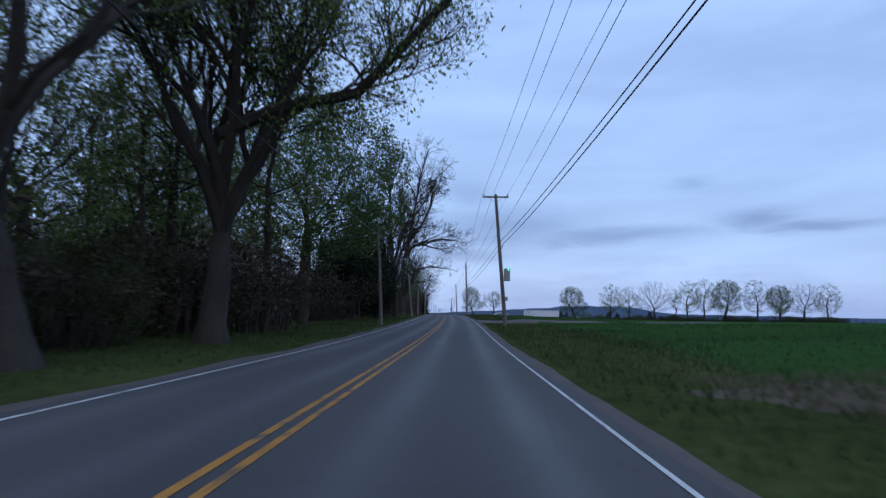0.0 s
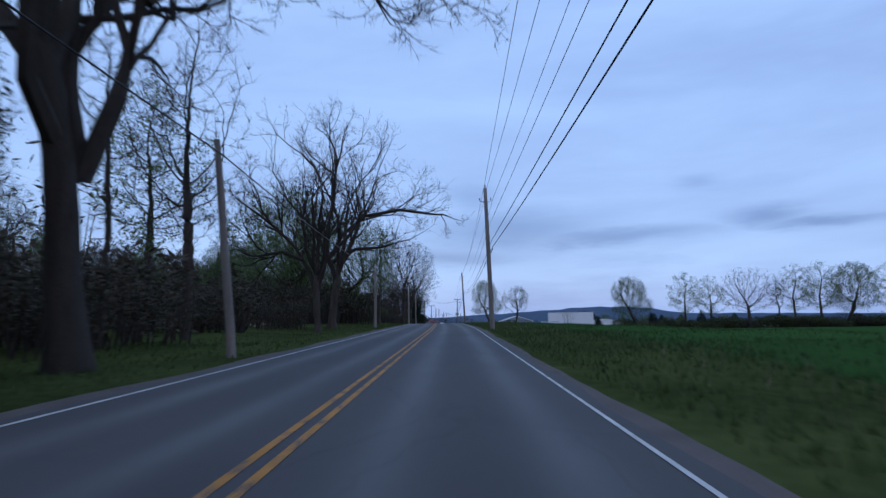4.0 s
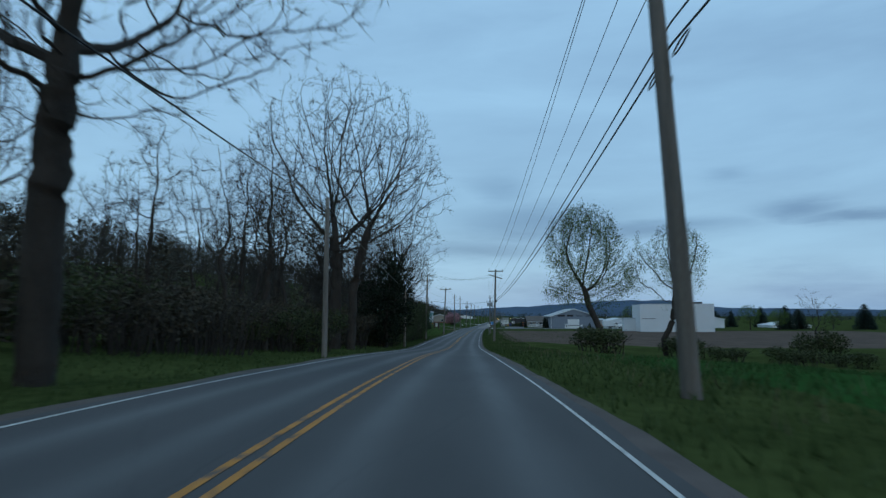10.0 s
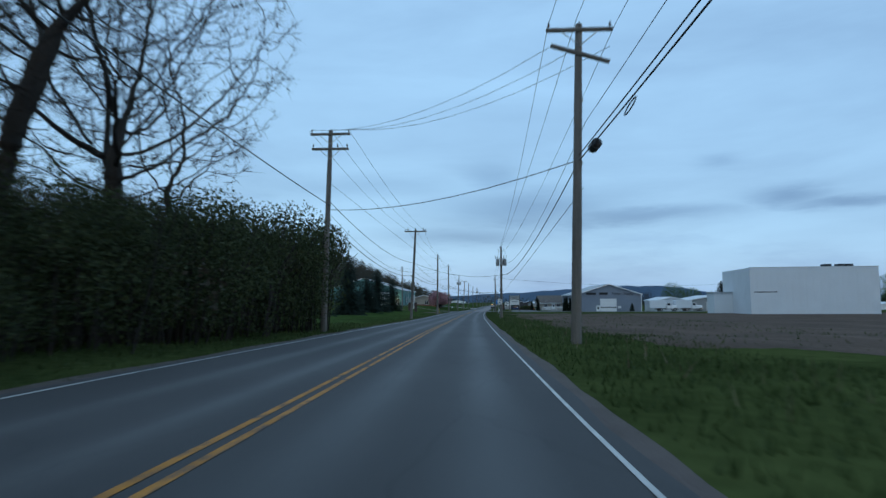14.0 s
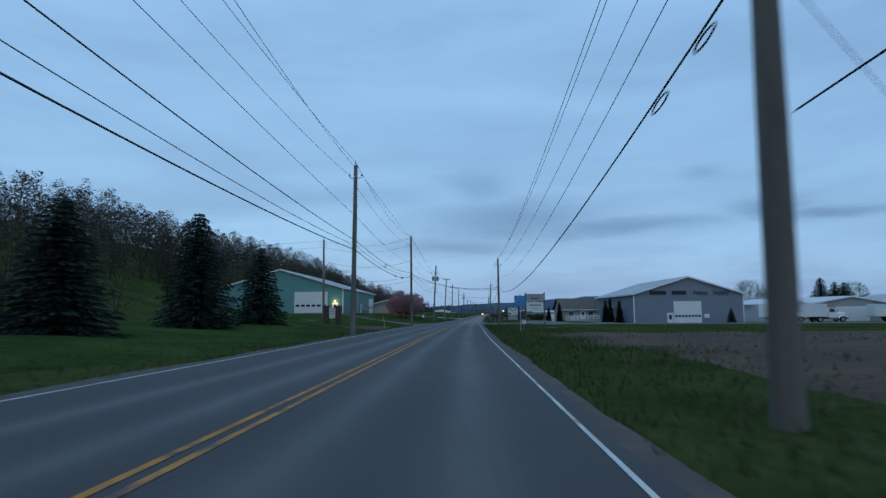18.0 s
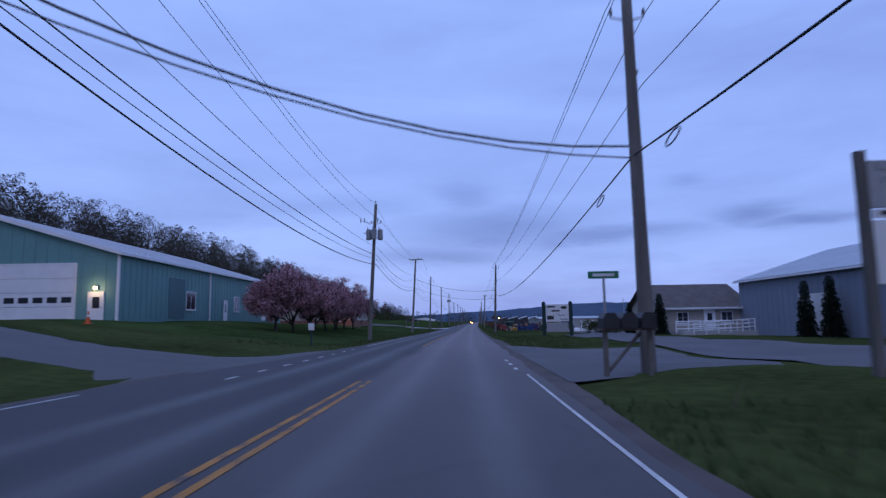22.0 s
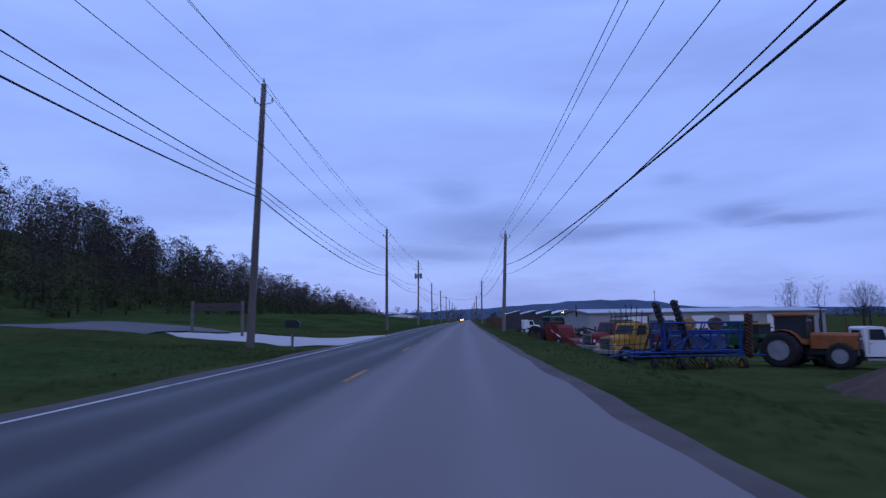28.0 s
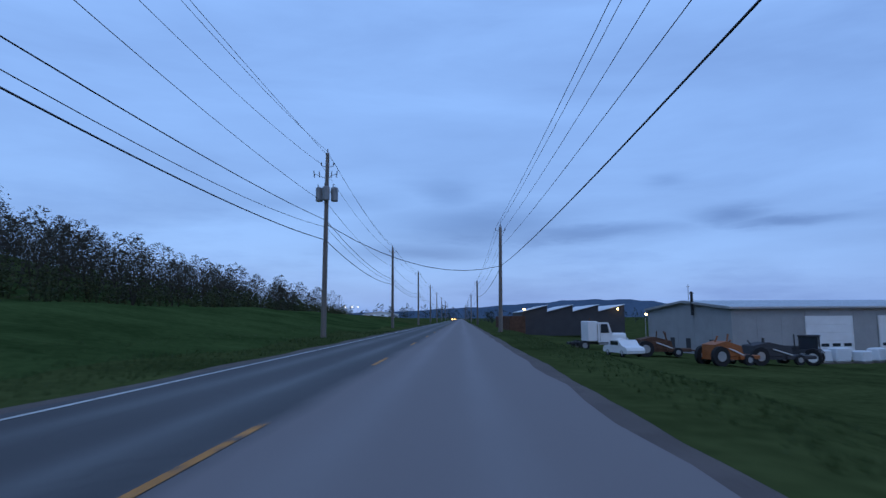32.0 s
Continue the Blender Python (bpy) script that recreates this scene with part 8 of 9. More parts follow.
def cultivator(x, y, turn):
    """Wide folding field cultivator, drawn along x, with its wings folded up."""
    t = thing("cultivator", pose(x, y, on_ground(x, y), 0, 0, turn) @ Matrix.Diagonal((1.0, 1, 0.93, 1)), "blue folding field cultivator with raised wings and tines", "farm implement", "parked farm machinery")
    frame_box(t, M_BLUE, -3.4, 3.2, -1.3, 1.3, 0.9, 1.15)
    frame_box(t, M_BLUE, -1.6, 3.4, -1.0, 1.0, 2.35, 2.5)
    rnd2 = random.Random(3)
    for a, b in (((-1.6, -1, 1.1), (0.6, -1, 2.4)), ((0.6, -1, 1.1), (2.2, -1, 2.4)), ((2.2, -1, 1.1), (0.6, -1, 2.4)), ((-1.6, 1, 1.1), (0.6, 1, 2.4)), ((3.3, -1, 1.1), (3.3, -1, 2.4)), ((-1.6, -1, 1.1), (-1.6, -1, 2.9)), ((1.4, -1.1, 0.9), (1.4, -1.1, 2.4)), ((-3.4, 0, 1.0), (-6.2, 0, 0.6)), ((3.2, 0, 1.0), (5.6, 0, 0.75))):
        bm = bmesh.new()
        tube(bm, a, b, 0.07, sides=4)
        part("strut", bm, M_BLUE, t)
    for xx in (-0.8, 0.2, 1.2, 2.2, 3.0):
        for yy in (-1.15, -0.4, 0.4, 1.15):
            bm = bmesh.new()
            tube(bm, (xx, yy, 0.95), (xx - 0.3, yy, 0.5), 0.035, sides=4)
            tube(bm, (xx - 0.3, yy, 0.5), (xx + 0.05, yy, 0.15), 0.035, 0.06, sides=4)
            part("tine", bm, M_RUST, t)
    for xx, zz in ((-1.7, 4.1), (-0.55, 4.25), (4.0, 3.3)):
        gm = M_DARKSHED if xx != 4.0 else M_RUST
        gang = part("disc_gang", tube(bmesh.new(), (xx + (0.8 if xx < 0 else 0), -0.9, 0.8), (xx, -0.9, zz), 0.08, sides=6), gm, t)
        n = 11
        for k in range(n):
            u = k / (n - 1)
            cx, cz = xx - 0.1 + (0.9 if xx < 0 else 0.25) * (1 - u) * (1 if xx != 4.0 else -0.4), 0.9 + (zz - 0.9) * u
            part("disc", tube(bmesh.new(), (cx - 0.05, -0.9, cz + 0.05), (cx + 0.05, -0.86, cz + 0.09), 0.29, 0.27, 12), gm, gang)
            part("disc_bearing", tube(bmesh.new(), (cx - 0.22, -0.9, cz + 0.1), (cx + 0.22, -0.86, cz + 0.2), 0.09, 0.09, 6), gm, gang)
    for xx in (-4.9, -4.6, -4.25, -3.9, -3.55, -3.2, -2.85):
        bm = bmesh.new()
        top = 3.9 + 0.25 * math.sin(xx * 3)
        tube(bm, (xx, -0.7 + 0.2 * (xx + 4), 0.7), (xx + 0.45, -0.3 + 0.2 * (xx + 4), top), 0.028, sides=4)
        tube(bm, (xx + 0.45, -0.3 + 0.2 * (xx + 4), top), (xx + 0.25, -0.7, top + 0.2), 0.024, sides=4)
        part("harrow_bar", bm, M_BLACK, t)
    for zz in (1.6, 2.6, 3.5):
        bm = bmesh.new()
        tube(bm, (-5.0 + zz * 0.14, -0.75, zz), (-2.5 + zz * 0.14, -0.3, zz + 0.1), 0.03, sides=4)
        part("harrow_rail", bm, M_BLACK, t)
    for xx in (1.0, 3.1):
        wheel(t, xx, -1.5, 0.38, 0.28, M_YELLOW)
    for xx in (-3.6, -2.2, -0.6):
        wheel(t, xx, -1.3, 0.4, 0.26, M_RUST)
    for xx in (0.5, 2.2):
        bm = bmesh.new()
        tube(bm, (xx, -0.25, 2.95), (xx, 0.15, 2.95), 0.42, 0.42, 16)
        part("raised_wheel", bm, M_YELLOW if xx < 1 else M_RUST, t)
        bm = bmesh.new()
        tube(bm, (xx, 0, 2.4), (xx, 0, 2.9), 0.06, sides=6)
        part("wheel_arm", bm, M_BLUE, t)
    part("tank", boxed(-0.9, 2.6, -0.6, 0.8, 1.2, 2.3, 0.15), M_FADEBLUE, t, "faded pale blue tank")
    # folded wings: upright lattices on both long sides
    for yy in (-1.25, 1.2):
        frame_box(t, M_BLUE, -1.5, 3.1, yy - 0.06, yy + 0.06, 1.25, 3.05, 0.055, "wing_beam")
        for k in range(5):
            xa = -1.5 + 0.92 * k
            part("wing_brace", tube(bmesh.new(), (xa, yy, 1.25), (xa + (0.92 if k % 2 else 0.5), yy, 3.05), 0.05, sides=4), M_BLUE, t)
            part("shank", tube(bmesh.new(), (xa + 0.3, yy - 0.1, 1.6), (xa + 0.3, yy - 0.45, 1.25), 0.035, sides=4), M_RUST, t)
            part("shank", tube(bmesh.new(), (xa + 0.5, yy - 0.1, 2.7), (xa + 0.55, yy - 0.5, 2.5), 0.035, sides=4), M_RUST, t)
    for xx in (-2.6, -1.9, 3.4):
        part("fold_cylinder", tube(bmesh.new(), (xx, -0.5, 1.1), (xx + 0.5, -0.7, 2.7), 0.07, sides=8), M_BLACK, t)
    return t


def implement(x, y, turn, mat, label, l=4.5, w=2.0, seed=0):
    """Low farm implement: hopper or housing on a frame, drawbar and wheels."""
    r = random.Random(seed)
    t = thing("farm_implement", pose(x, y, on_ground(x, y), 0, 0, turn), label, "farm implement", "parked farm machinery")
    part("housing", prism(bmesh.new(), [(-l * 0.42, 0.5), (l * 0.2, 0.45), (l * 0.34, 0.8), (l * 0.3, 1.45), (-l * 0.1, 1.85), (-l * 0.4, 1.6)], -w * 0.4, w * 0.4), mat, t)
    part("side_shield", boxed(-l * 0.3, l * 0.15, -w * 0.44, -w * 0.4, 0.7, 1.4, 0.02), mat, t)
    part("deck", boxed(l * 0.2, l * 0.75, -w * 0.5, w * 0.3, 0.45, 0.75, 0.04), mat, t)
    bm = bmesh.new()
    tube(bm, (l * 0.3, 0, 0.7), (l * 0.95, 0.2, 0.5), 0.07, sides=6)
    part("drawbar", bm, mat, t)
    bm = bmesh.new()
    tube(bm, (-l * 0.05, -w * 0.45, 1.3), (l * 0.3, -w * 0.5, 0.8), 0.05, sides=6)
    part("pale_rod", bm, M_SIGNWHITE, t)
    for k in range(3):
        bm = bmesh.new()
        a = r.uniform(-l * 0.4, l * 0.3)
        tube(bm, (a, r.uniform(-0.4, 0.4), 1.5), (a + r.uniform(-0.3, 0.3), r.uniform(-0.4, 0.4), r.uniform(1.9, 2.5)), 0.06, sides=6)
        part("lever", bm, mat, t)
    return t

# the machinery yard
tractor(27.6, 587.2, 43, M_ORANGE, "orange tractor with large dual rear wheels on grass", M_GREYPAINT, 0.95, 0.66, size=1.12)
truck(30.9, 586.6, 78, M_WHITE, "white lorry cab parked on grass", bed="none")
cultivator(19.6, 587.2, 0)
truck(18.9, 594.3, -62, M_YELLOW, "old yellow bonneted lorry with a pale grille on grass", h=2.65)
truck(19.2, 600.2, -66, M_RED, "old red bonneted lorry with a bright grille on grass", h=2.65)
truck(24.2, 602.5, -70, M_RED, "old red lorry cab behind another lorry", h=2.75, bed="none")
combine(33.5, 606, 20, M_DGREEN, "dark green combine harvester with a yellow cab roof")
combine(27.0, 622.4, 22, M_DGREEN, "dark green combine harvester with a yellow cab roof")
combine(31.6, 621.5, 18, M_DGREEN, "dark green combine harvester with a yellow cab roof")


def disc_harrow(x, y, turn):
    """Folded disc harrow: a red frame on wheels, with two gangs of dark discs stood upright."""
    t = thing("disc_harrow", pose(x, y, on_ground(x, y), 0, 0, turn), "red folded disc harrow with upright gangs of dark discs", "farm implement", "parked farm machinery")
    frame_box(t, M_RED, -1.9, 1.9, -0.9, 0.9, 0.7, 0.95, 0.07)
    for a, b in (((-1.9, 0, 0.9), (-0.7, 0, 1.9)), ((1.9, 0, 0.9), (0.7, 0, 1.9)), ((-0.7, 0, 1.9), (0.7, 0, 1.9)), ((0, -0.9, 0.9), (0, 0, 1.9)), ((1.9, 0, 0.8), (3.6, 0.1, 0.5))):
        part("strut", tube(bmesh.new(), a, b, 0.06, sides=4), M_RED, t)
    for gx, tilt, top in ((-0.9, -0.15, 2.75), (0.75, 0.22, 3.15), (-1.75, 0.05, 1.9)):
        gang = part("disc_gang", tube(bmesh.new(), (gx, -0.2, 0.75), (gx + tilt, -0.2, top), 0.07, sides=6), M_RUST, t)
        n = int((top - 0.8) / 0.2)
        for k in range(n):
            u = (k + 0.5) / n
            c = Vector((gx + tilt * u, -0.2, 0.75 + (top - 0.75) * u))
            part("disc", tube(bmesh.new(), c + Vector((0, 0, -0.03)), c + Vector((0.02, 0, 0.04)), 0.3, 0.22, 14), M_DARKSHED, gang)
    part("weight_box", boxed(0.9, 1.9, -1.15, -0.92, 0.62, 0.85, 0.02), M_SIGNWHITE, t, "pale metal box")
    for q in (-1.2, 1.2):
        wheel(t, q, 0.0, 0.42, 0.28, M_RUST)
    for q in (-1.5, -0.6, 0.3, 1.2):
        part("tine", tube(bmesh.new(), (q, -0.95, 0.75), (q - 0.15, -1.15, 0.1), 0.04, sides=4), M_RED, t)
    return t


disc_harrow(17.2, 619.2, -58)


def implement_wheels(t, l, w, rims):
    for k, (a, r) in enumerate(((-l * 0.32, 0.75), (l * 0.42, 0.42))):
        for s in (-1, 1):
            bm = bmesh.new()
            y = s * w * 0.5
            tube(bm, (a, y - 0.16, r), (a, y + 0.16, r), r, r, 20)
            wh_ = part("wheel", bm, M_RUBBER, t)
            bm = bmesh.new()
            tube(bm, (a, y - 0.19, r), (a, y + 0.19, r), r * 0.5, r * 0.5, 16)
            part("rim", bm, rims, wh_, "pale worn rim")


for x, y, a, m, lab, l, w, sd in (
    (29.5, 611.5, -20, M_RUST, "rusty spreader on wheels", 3.6, 2.0, 4),
    (29.0, 684.0, 0, M_RUST, "heap of rusty machine parts on wheels", 4.0, 2.0, 5),
    (30.2, 673.2, 15, M_ORANGE, "orange plough blade unit on grass", 3.4, 1.8, 6),
    (35.8, 677.0, 5, M_DARKSHED, "dark flat trailer with crates", 4.6, 2.0, 7),
    (23.4, 609.0, 80, M_RUST, "rusty trailer with a hopper", 4.0, 2.0, 8),
    (36.0, 640.0, 30, M_DARKSHED, "dark trailer with a load", 4.0, 2.2, 9)):
    implement_wheels(implement(x, y, a, m, lab, l, w, sd), l, w, M_METAL)

# red windrower: body on big dual wheels, cutting deck before it
wr = thing("windrower", pose(15.8, 606.5, on_ground(15.8, 606.5), 0, 0, -66), "faded red hay machine with dark dual wheels on grass", "farm machine", "parked farm machinery")
for x0, r, w in ((-2.6, 0.95, 0.42), (-1.7, 0.9, 0.42)):
    for s in (-0.95, 0.95):
        bm = bmesh.new()
        tube(bm, (x0, s - w / 2, r), (x0, s + w / 2, r), r, r, 24)
        tube(bm, (x0, s - w / 2 - 0.04, r), (x0, s + w / 2 + 0.04, r), r * 0.9, r * 0.9, 24)
        wt = part("wheel", bm, M_RUBBER, wr)
        part("rim", tube(bmesh.new(), (x0, s - w / 2 - 0.06, r), (x0, s + w / 2 + 0.06, r), r * 0.45, r * 0.45, 18), M_RUST, wt)
part("main_housing", prism(bmesh.new(), [(-1.5, 0.55), (0.9, 0.4), (1.3, 0.75), (1.15, 1.7), (0.9, 1.95), (-0.6, 2.1), (-1.4, 1.85)], -0.85, 0.85), M_RED, wr)
for k in range(5):
    part("panel_rib", boxed(-1.25 + 0.5 * k, -1.19 + 0.5 * k, -0.88, -0.85, 0.65, 1.75), M_RED, wr)
part("side_shield", prism(bmesh.new(), [(-0.9, 0.75), (0.5, 0.65), (0.2, 1.35), (-0.75, 1.6)], -0.93, -0.88), M_RED, wr)
part("engine_cover", boxed(-1.0, 0.2, -0.6, 0.6, 2.05, 2.3, 0.06), M_RUST, wr)
for k, (p0, p1) in enumerate((((-0.9, -0.3, 2.2), (-1.05, -0.3, 2.85)), ((0.5, 0.2, 1.95), (0.65, 0.15, 2.6)), ((-0.2, 0.4, 2.2), (-0.25, 0.5, 2.7)))):
    part("stack_pipe", tube(bmesh.new(), p0, p1, 0.07, sides=8), M_BLACK, wr)
for p0, p1, m in (((0.2, -0.95, 1.5), (1.7, -1.0, 0.85), M_SIGNWHITE), ((-0.3, -0.95, 1.9), (1.0, -0.98, 1.15), M_RED), ((1.0, -0.6, 1.4), (2.6, -0.6, 0.7), M_RED), ((1.0, 0.6, 1.4), (2.6, 0.6, 0.7), M_RED)):
    part("lift_arm", tube(bmesh.new(), p0, p1, 0.055, sides=6), m, wr)
part("cutting_deck", prism(bmesh.new(), [(1.5, 0.3), (3.9, 0.3), (3.7, 0.62), (2.9, 0.82), (1.5, 0.75)], -1.1, 1.1), M_RED, wr)
part("cutter_bar", boxed(3.8, 4.2, -1.15, 1.15, 0.22, 0.34, 0.02), M_RUST, wr)
for s in (-1, 1):
    fw_ = part("front_wheel", tube(bmesh.new(), (1.75, s * 1.2 - 0.14, 0.45), (1.75, s * 1.2 + 0.14, 0.45), 0.45, 0.45, 20), M_RUBBER, wr)
    part("rim", tube(bmesh.new(), (1.75, s * 1.2 - 0.16, 0.45), (1.75, s * 1.2 + 0.16, 0.45), 0.24, 0.24, 16), M_BEIGE, fw_, "cream painted rim")

# green articulated tractor with dual wheels, and a blade before it
gz = on_ground(20.6, 635.4)
gt = thing("tractor", pose(20.6, 635.4, gz, 0, 0, -60), "large green articulated tractor with dual wheels on grass", "tractor", "parked farm machinery")
axle_pair(gt, -1.75, 2.0, 0.82, 0.5, M_GREEN, 2)
axle_pair(gt, 1.75, 2.0, 0.82, 0.5, M_DGREEN, 2)
part("bonnet", prism(bmesh.new(), [(-0.6, 0.9), (0.6, 0.9), (0.6, 1.75), (0.5, 1.9), (-0.5, 1.9), (-0.6, 1.75)], -3.0, -0.6), M_GREEN, gt)
part("grille", boxed(-0.5, 0.5, -3.05, -3.0, 1.0, 1.7), M_BLACK, gt)
part("rear_frame", boxed(-0.55, 0.55, 0.9, 3.0, 0.8, 1.45, 0.05), M_GREEN, gt)
part("fuel_tank", boxed(-1.0, 1.0, -0.6, 0.6, 0.85, 1.35, 0.08), M_GREEN, gt)
for s in (-1, 1):
    for q in (-1.75, 1.75):
        part("mudguard", prism(bmesh.new(), [(min(s * 0.7, s * 1.5), 1.72), (max(s * 0.7, s * 1.5), 1.72), (max(s * 0.7, s * 1.5), 1.78), (min(s * 0.7, s * 1.5), 1.78)], q - 0.75, q + 0.75), M_GREEN, gt)
cab(gt, -0.95, 0.95, -0.7, 1.3, 1.4, 3.35, M_GREEN)
bm = bmesh.new()
tube(bm, (0.4, -1.4, 1.8), (0.4, -1.4, 2.7), 0.07, sides=8)
part("exhaust_pipe", bm, M_BLACK, gt)
bl = thing("plough_blade", pose(19.4, 628.1, on_ground(19.4, 628.1) + 0.1, 0, 0, -93) @ Matrix.Diagonal((1.5, 1.1, 1.1, 1)), "blue and yellow snow plough blade lying on grass", "farm implement", "parked farm machinery")
part("blade", prism(bmesh.new(), [(-1.8, 0.15), (1.9, 0.1), (1.9, 0.55), (1.6, 0.7), (-1.6, 0.82), (-1.8, 0.7)], -0.34, -0.16), M_BLUE, bl)
part("blade_roll", tube(bmesh.new(), (-1.75, -0.25, 0.72), (1.85, -0.25, 0.58), 0.17, sides=12), M_BLUE, bl)
part("blade_edge", tube(bmesh.new(), (-1.8, -0.1, 0.95), (1.2, -0.05, 0.9), 0.06, sides=6), M_YELLOW, bl)
for s in (-1.1, 0.0, 1.1):
    part("push_arm", tube(bmesh.new(), (s, -0.1, 0.45), (s * 0.5, 1.1, 0.55), 0.07, sides=6), M_RED, bl)
    part("spring", tube(bmesh.new(), (s + 0.2, 0.0, 0.9), (s + 0.3, 0.7, 0.5), 0.09, sides=8), M_RUST, bl)
part("hitch", boxed(-0.5, 0.6, 0.9, 1.2, 0.3, 0.95, 0.05), M_RED, bl)
for s in (-1.85, 1.85):
    part("end_plate", prism(bmesh.new(), [(s - 0.06, 0.0), (s + 0.06, 0.0), (s + 0.06, 0.85), (s + 0.02, 1.0), (s - 0.02, 1.0), (s - 0.06, 0.85)], -0.4, 0.1), M_YELLOW, bl)
bm = bmesh.new()
bmesh.ops.create_uvsphere(bm, u_segments=10, v_segments=6, radius=0.12)
bmesh.ops.translate(bm, vec=(1.2, 0.5, 0.9), verts=bm.verts)
part("marker_lamp", bm, M_CONE, bl)
tk = thing("water_tank", pose(30.5, 637, on_ground(30.5, 637)), "light blue tank on a low trailer", "tank", "parked farm machinery")
bm = bmesh.new()
tube(bm, (-2, 0, 1.3), (2, 0, 1.3), 0.85, sides=20)
M_PALETANK = material("pale_blue_tank", (0.12, 0.27, 0.42), 0.5, spread=0.15)
part("tank_shell", bm, M_PALETANK, tk)
part("trailer_frame", boxed(-2.2, 2.4, -0.8, 0.8, 0.35, 0.55), M_BLACK, tk)
implement_wheels(tk, 3.4, 1.6, M_METAL)
tractor(41.4, 681.5, 230, M_DARKSHED, "small black old tractor with white rims", M_SIGNWHITE, 0.75, 0.45, 1, size=0.9)
truck(26.3, 693, 97, M_WHITE, "white long-nosed lorry with a sleeper cab", h=2.9, bed="none", sleeper=True)
for k, (x, y, w, h) in enumerate(((45.0, 684.5, 1.6, 1.3), (47.2, 685.2, 1.8, 1.5), (49.3, 685.0, 1.5, 1.2), (51.6, 686.2, 1.9, 1.4), (54.0, 686.0, 1.6, 1.7))):
    wp = thing("wrapped_pallet", pose(x, y, on_ground(x, y), 0, 0, 13 * k), "pale goods wrapped in white film on a pallet", "pallet", "wrapped pallets")
    part("pallet", boxed(-w * 0.52, w * 0.52, -0.6, 0.6, 0.0, 0.14, 0.01), M_ARM, wp)
    bm = boxed(-w / 2, w / 2, -0.55, 0.55, 0.14, h, 0.12)
    for v in bm.verts:
        v.co.x += 0.06 * math.sin(v.co.z * 4 + k)
        v.co.y += 0.05 * math.sin(v.co.x * 3 + k)
    part("wrapped_goods", bm, M_WHITEMETAL, wp)


def mound(x, y, rx, ry, h, mat, label, seed):
    """A low uneven heap of earth."""
    r = random.Random(seed)
    v, f = [], []
    n, m = 26, 7
    for i in range(m + 1):
        k = i / m
        for j in range(n):
            a = 2 * math.pi * j / n
            w = k * (1 + 0.15 * math.sin(3 * a + seed) + 0.08 * math.sin(7 * a))
            px, py = x + rx * w * math.cos(a), y + ry * w * math.sin(a)
            v.append((px, py, on_ground(px, py) + h * (1 - k * k) ** 1.4 * (1 + r.uniform(-0.12, 0.12)) - 0.06 * k))
            if i and j:
                o = i * n + j
                f.append((o - n - 1, o - n, o, o - 1))
        if i:
            f.append((i * n - 1, i * n - n, i * n, i * n + n - 1))
    return tagged(raw("dirt_mound", v, f, mat, smooth=True), label, "mound")


mound(23.5, 572.5, 3.6, 4.6, 1.25, M_SOIL, "heap of bare brown earth beside the parked machines", 3)
car(25.0, 681, 10, M_WHITE, "small white car in a yard")
pickup(19.0, 529.0, 163, M_BLACK, "dark pickup truck parked on grass, seen from behind")
for k, (x, y) in enumerate(((20.5, 722), (22.5, 734), (24.5, 747))):
    c = thing("freight_container", pose(x, y, on_ground(x, y), 0, 0, -86), "rusty dark freight container in a yard", "container", "rusty containers")
    cm = M_RUST if k != 1 else M_DARKSHED
    ribs(part("container_body", boxed(-5.5, 5.5, -1.2, 1.2, 0.1, 2.7, 0.04), cm, c), cm, -5.4, 5.4, -1.2, 0.2, 2.6, 0.6)
    part("door_bars", boxed(-5.56, -5.5, -0.9, 0.9, 0.3, 2.5), M_DARKSHED, c)
for k in range(7):
    car(-34 + 4.5 * k, 893 + 3 * (k % 2), 12 * k, M_WHITE if k % 3 else M_GREYPAINT, "pale car in a far parking area")
for k in range(5):
    x = 78 + 14 * k
    b = thing("bus", pose(x, 640 + 4 * (k % 2), on_ground(x, 640), 0, 0, 90), "yellow-orange bus with a white roof in a far yard", "bus", "row of buses")
    part("body", boxed(-1.2, 1.2, -5, 5, 0.5, 2.5, 0.1), M_ORANGE, b)
    part("roof", boxed(-1.2, 1.2, -5, 5, 2.5, 2.85, 0.12), M_WHITE, b)
    part("window_band", boxed(-1.22, 1.22, -4.6, 4.4, 1.6, 2.3), M_GLASS, b)
    axle_pair(b, -3.4, 2.0, 0.45, 0.28, M_METAL)
    axle_pair(b, 2.6, 2.0, 0.45, 0.28, M_METAL)
for k, (x, y) in enumerate(((58, 462), (66, 463), (84, 470))):
    truck(x, y + 3, 90, M_WHITE, "white box lorry by the sheds", bed="box")
# far car coming down the road with its lights on
cx = float(road_x(925)) - 1.7
oc = car(cx, 925, 0, M_DARKSHED, "far dark car on the road with lit headlights")
for s in (-0.6, 0.6):
    bm = bmesh.new()
    bmesh.ops.create_uvsphere(bm, u_segments=12, v_segments=8, radius=0.36)
    bmesh.ops.translate(bm, vec=(s, -2.3, 0.7), verts=bm.verts)
    part("headlight", bm, M_HEADLIGHT, oc, "lit warm headlight")
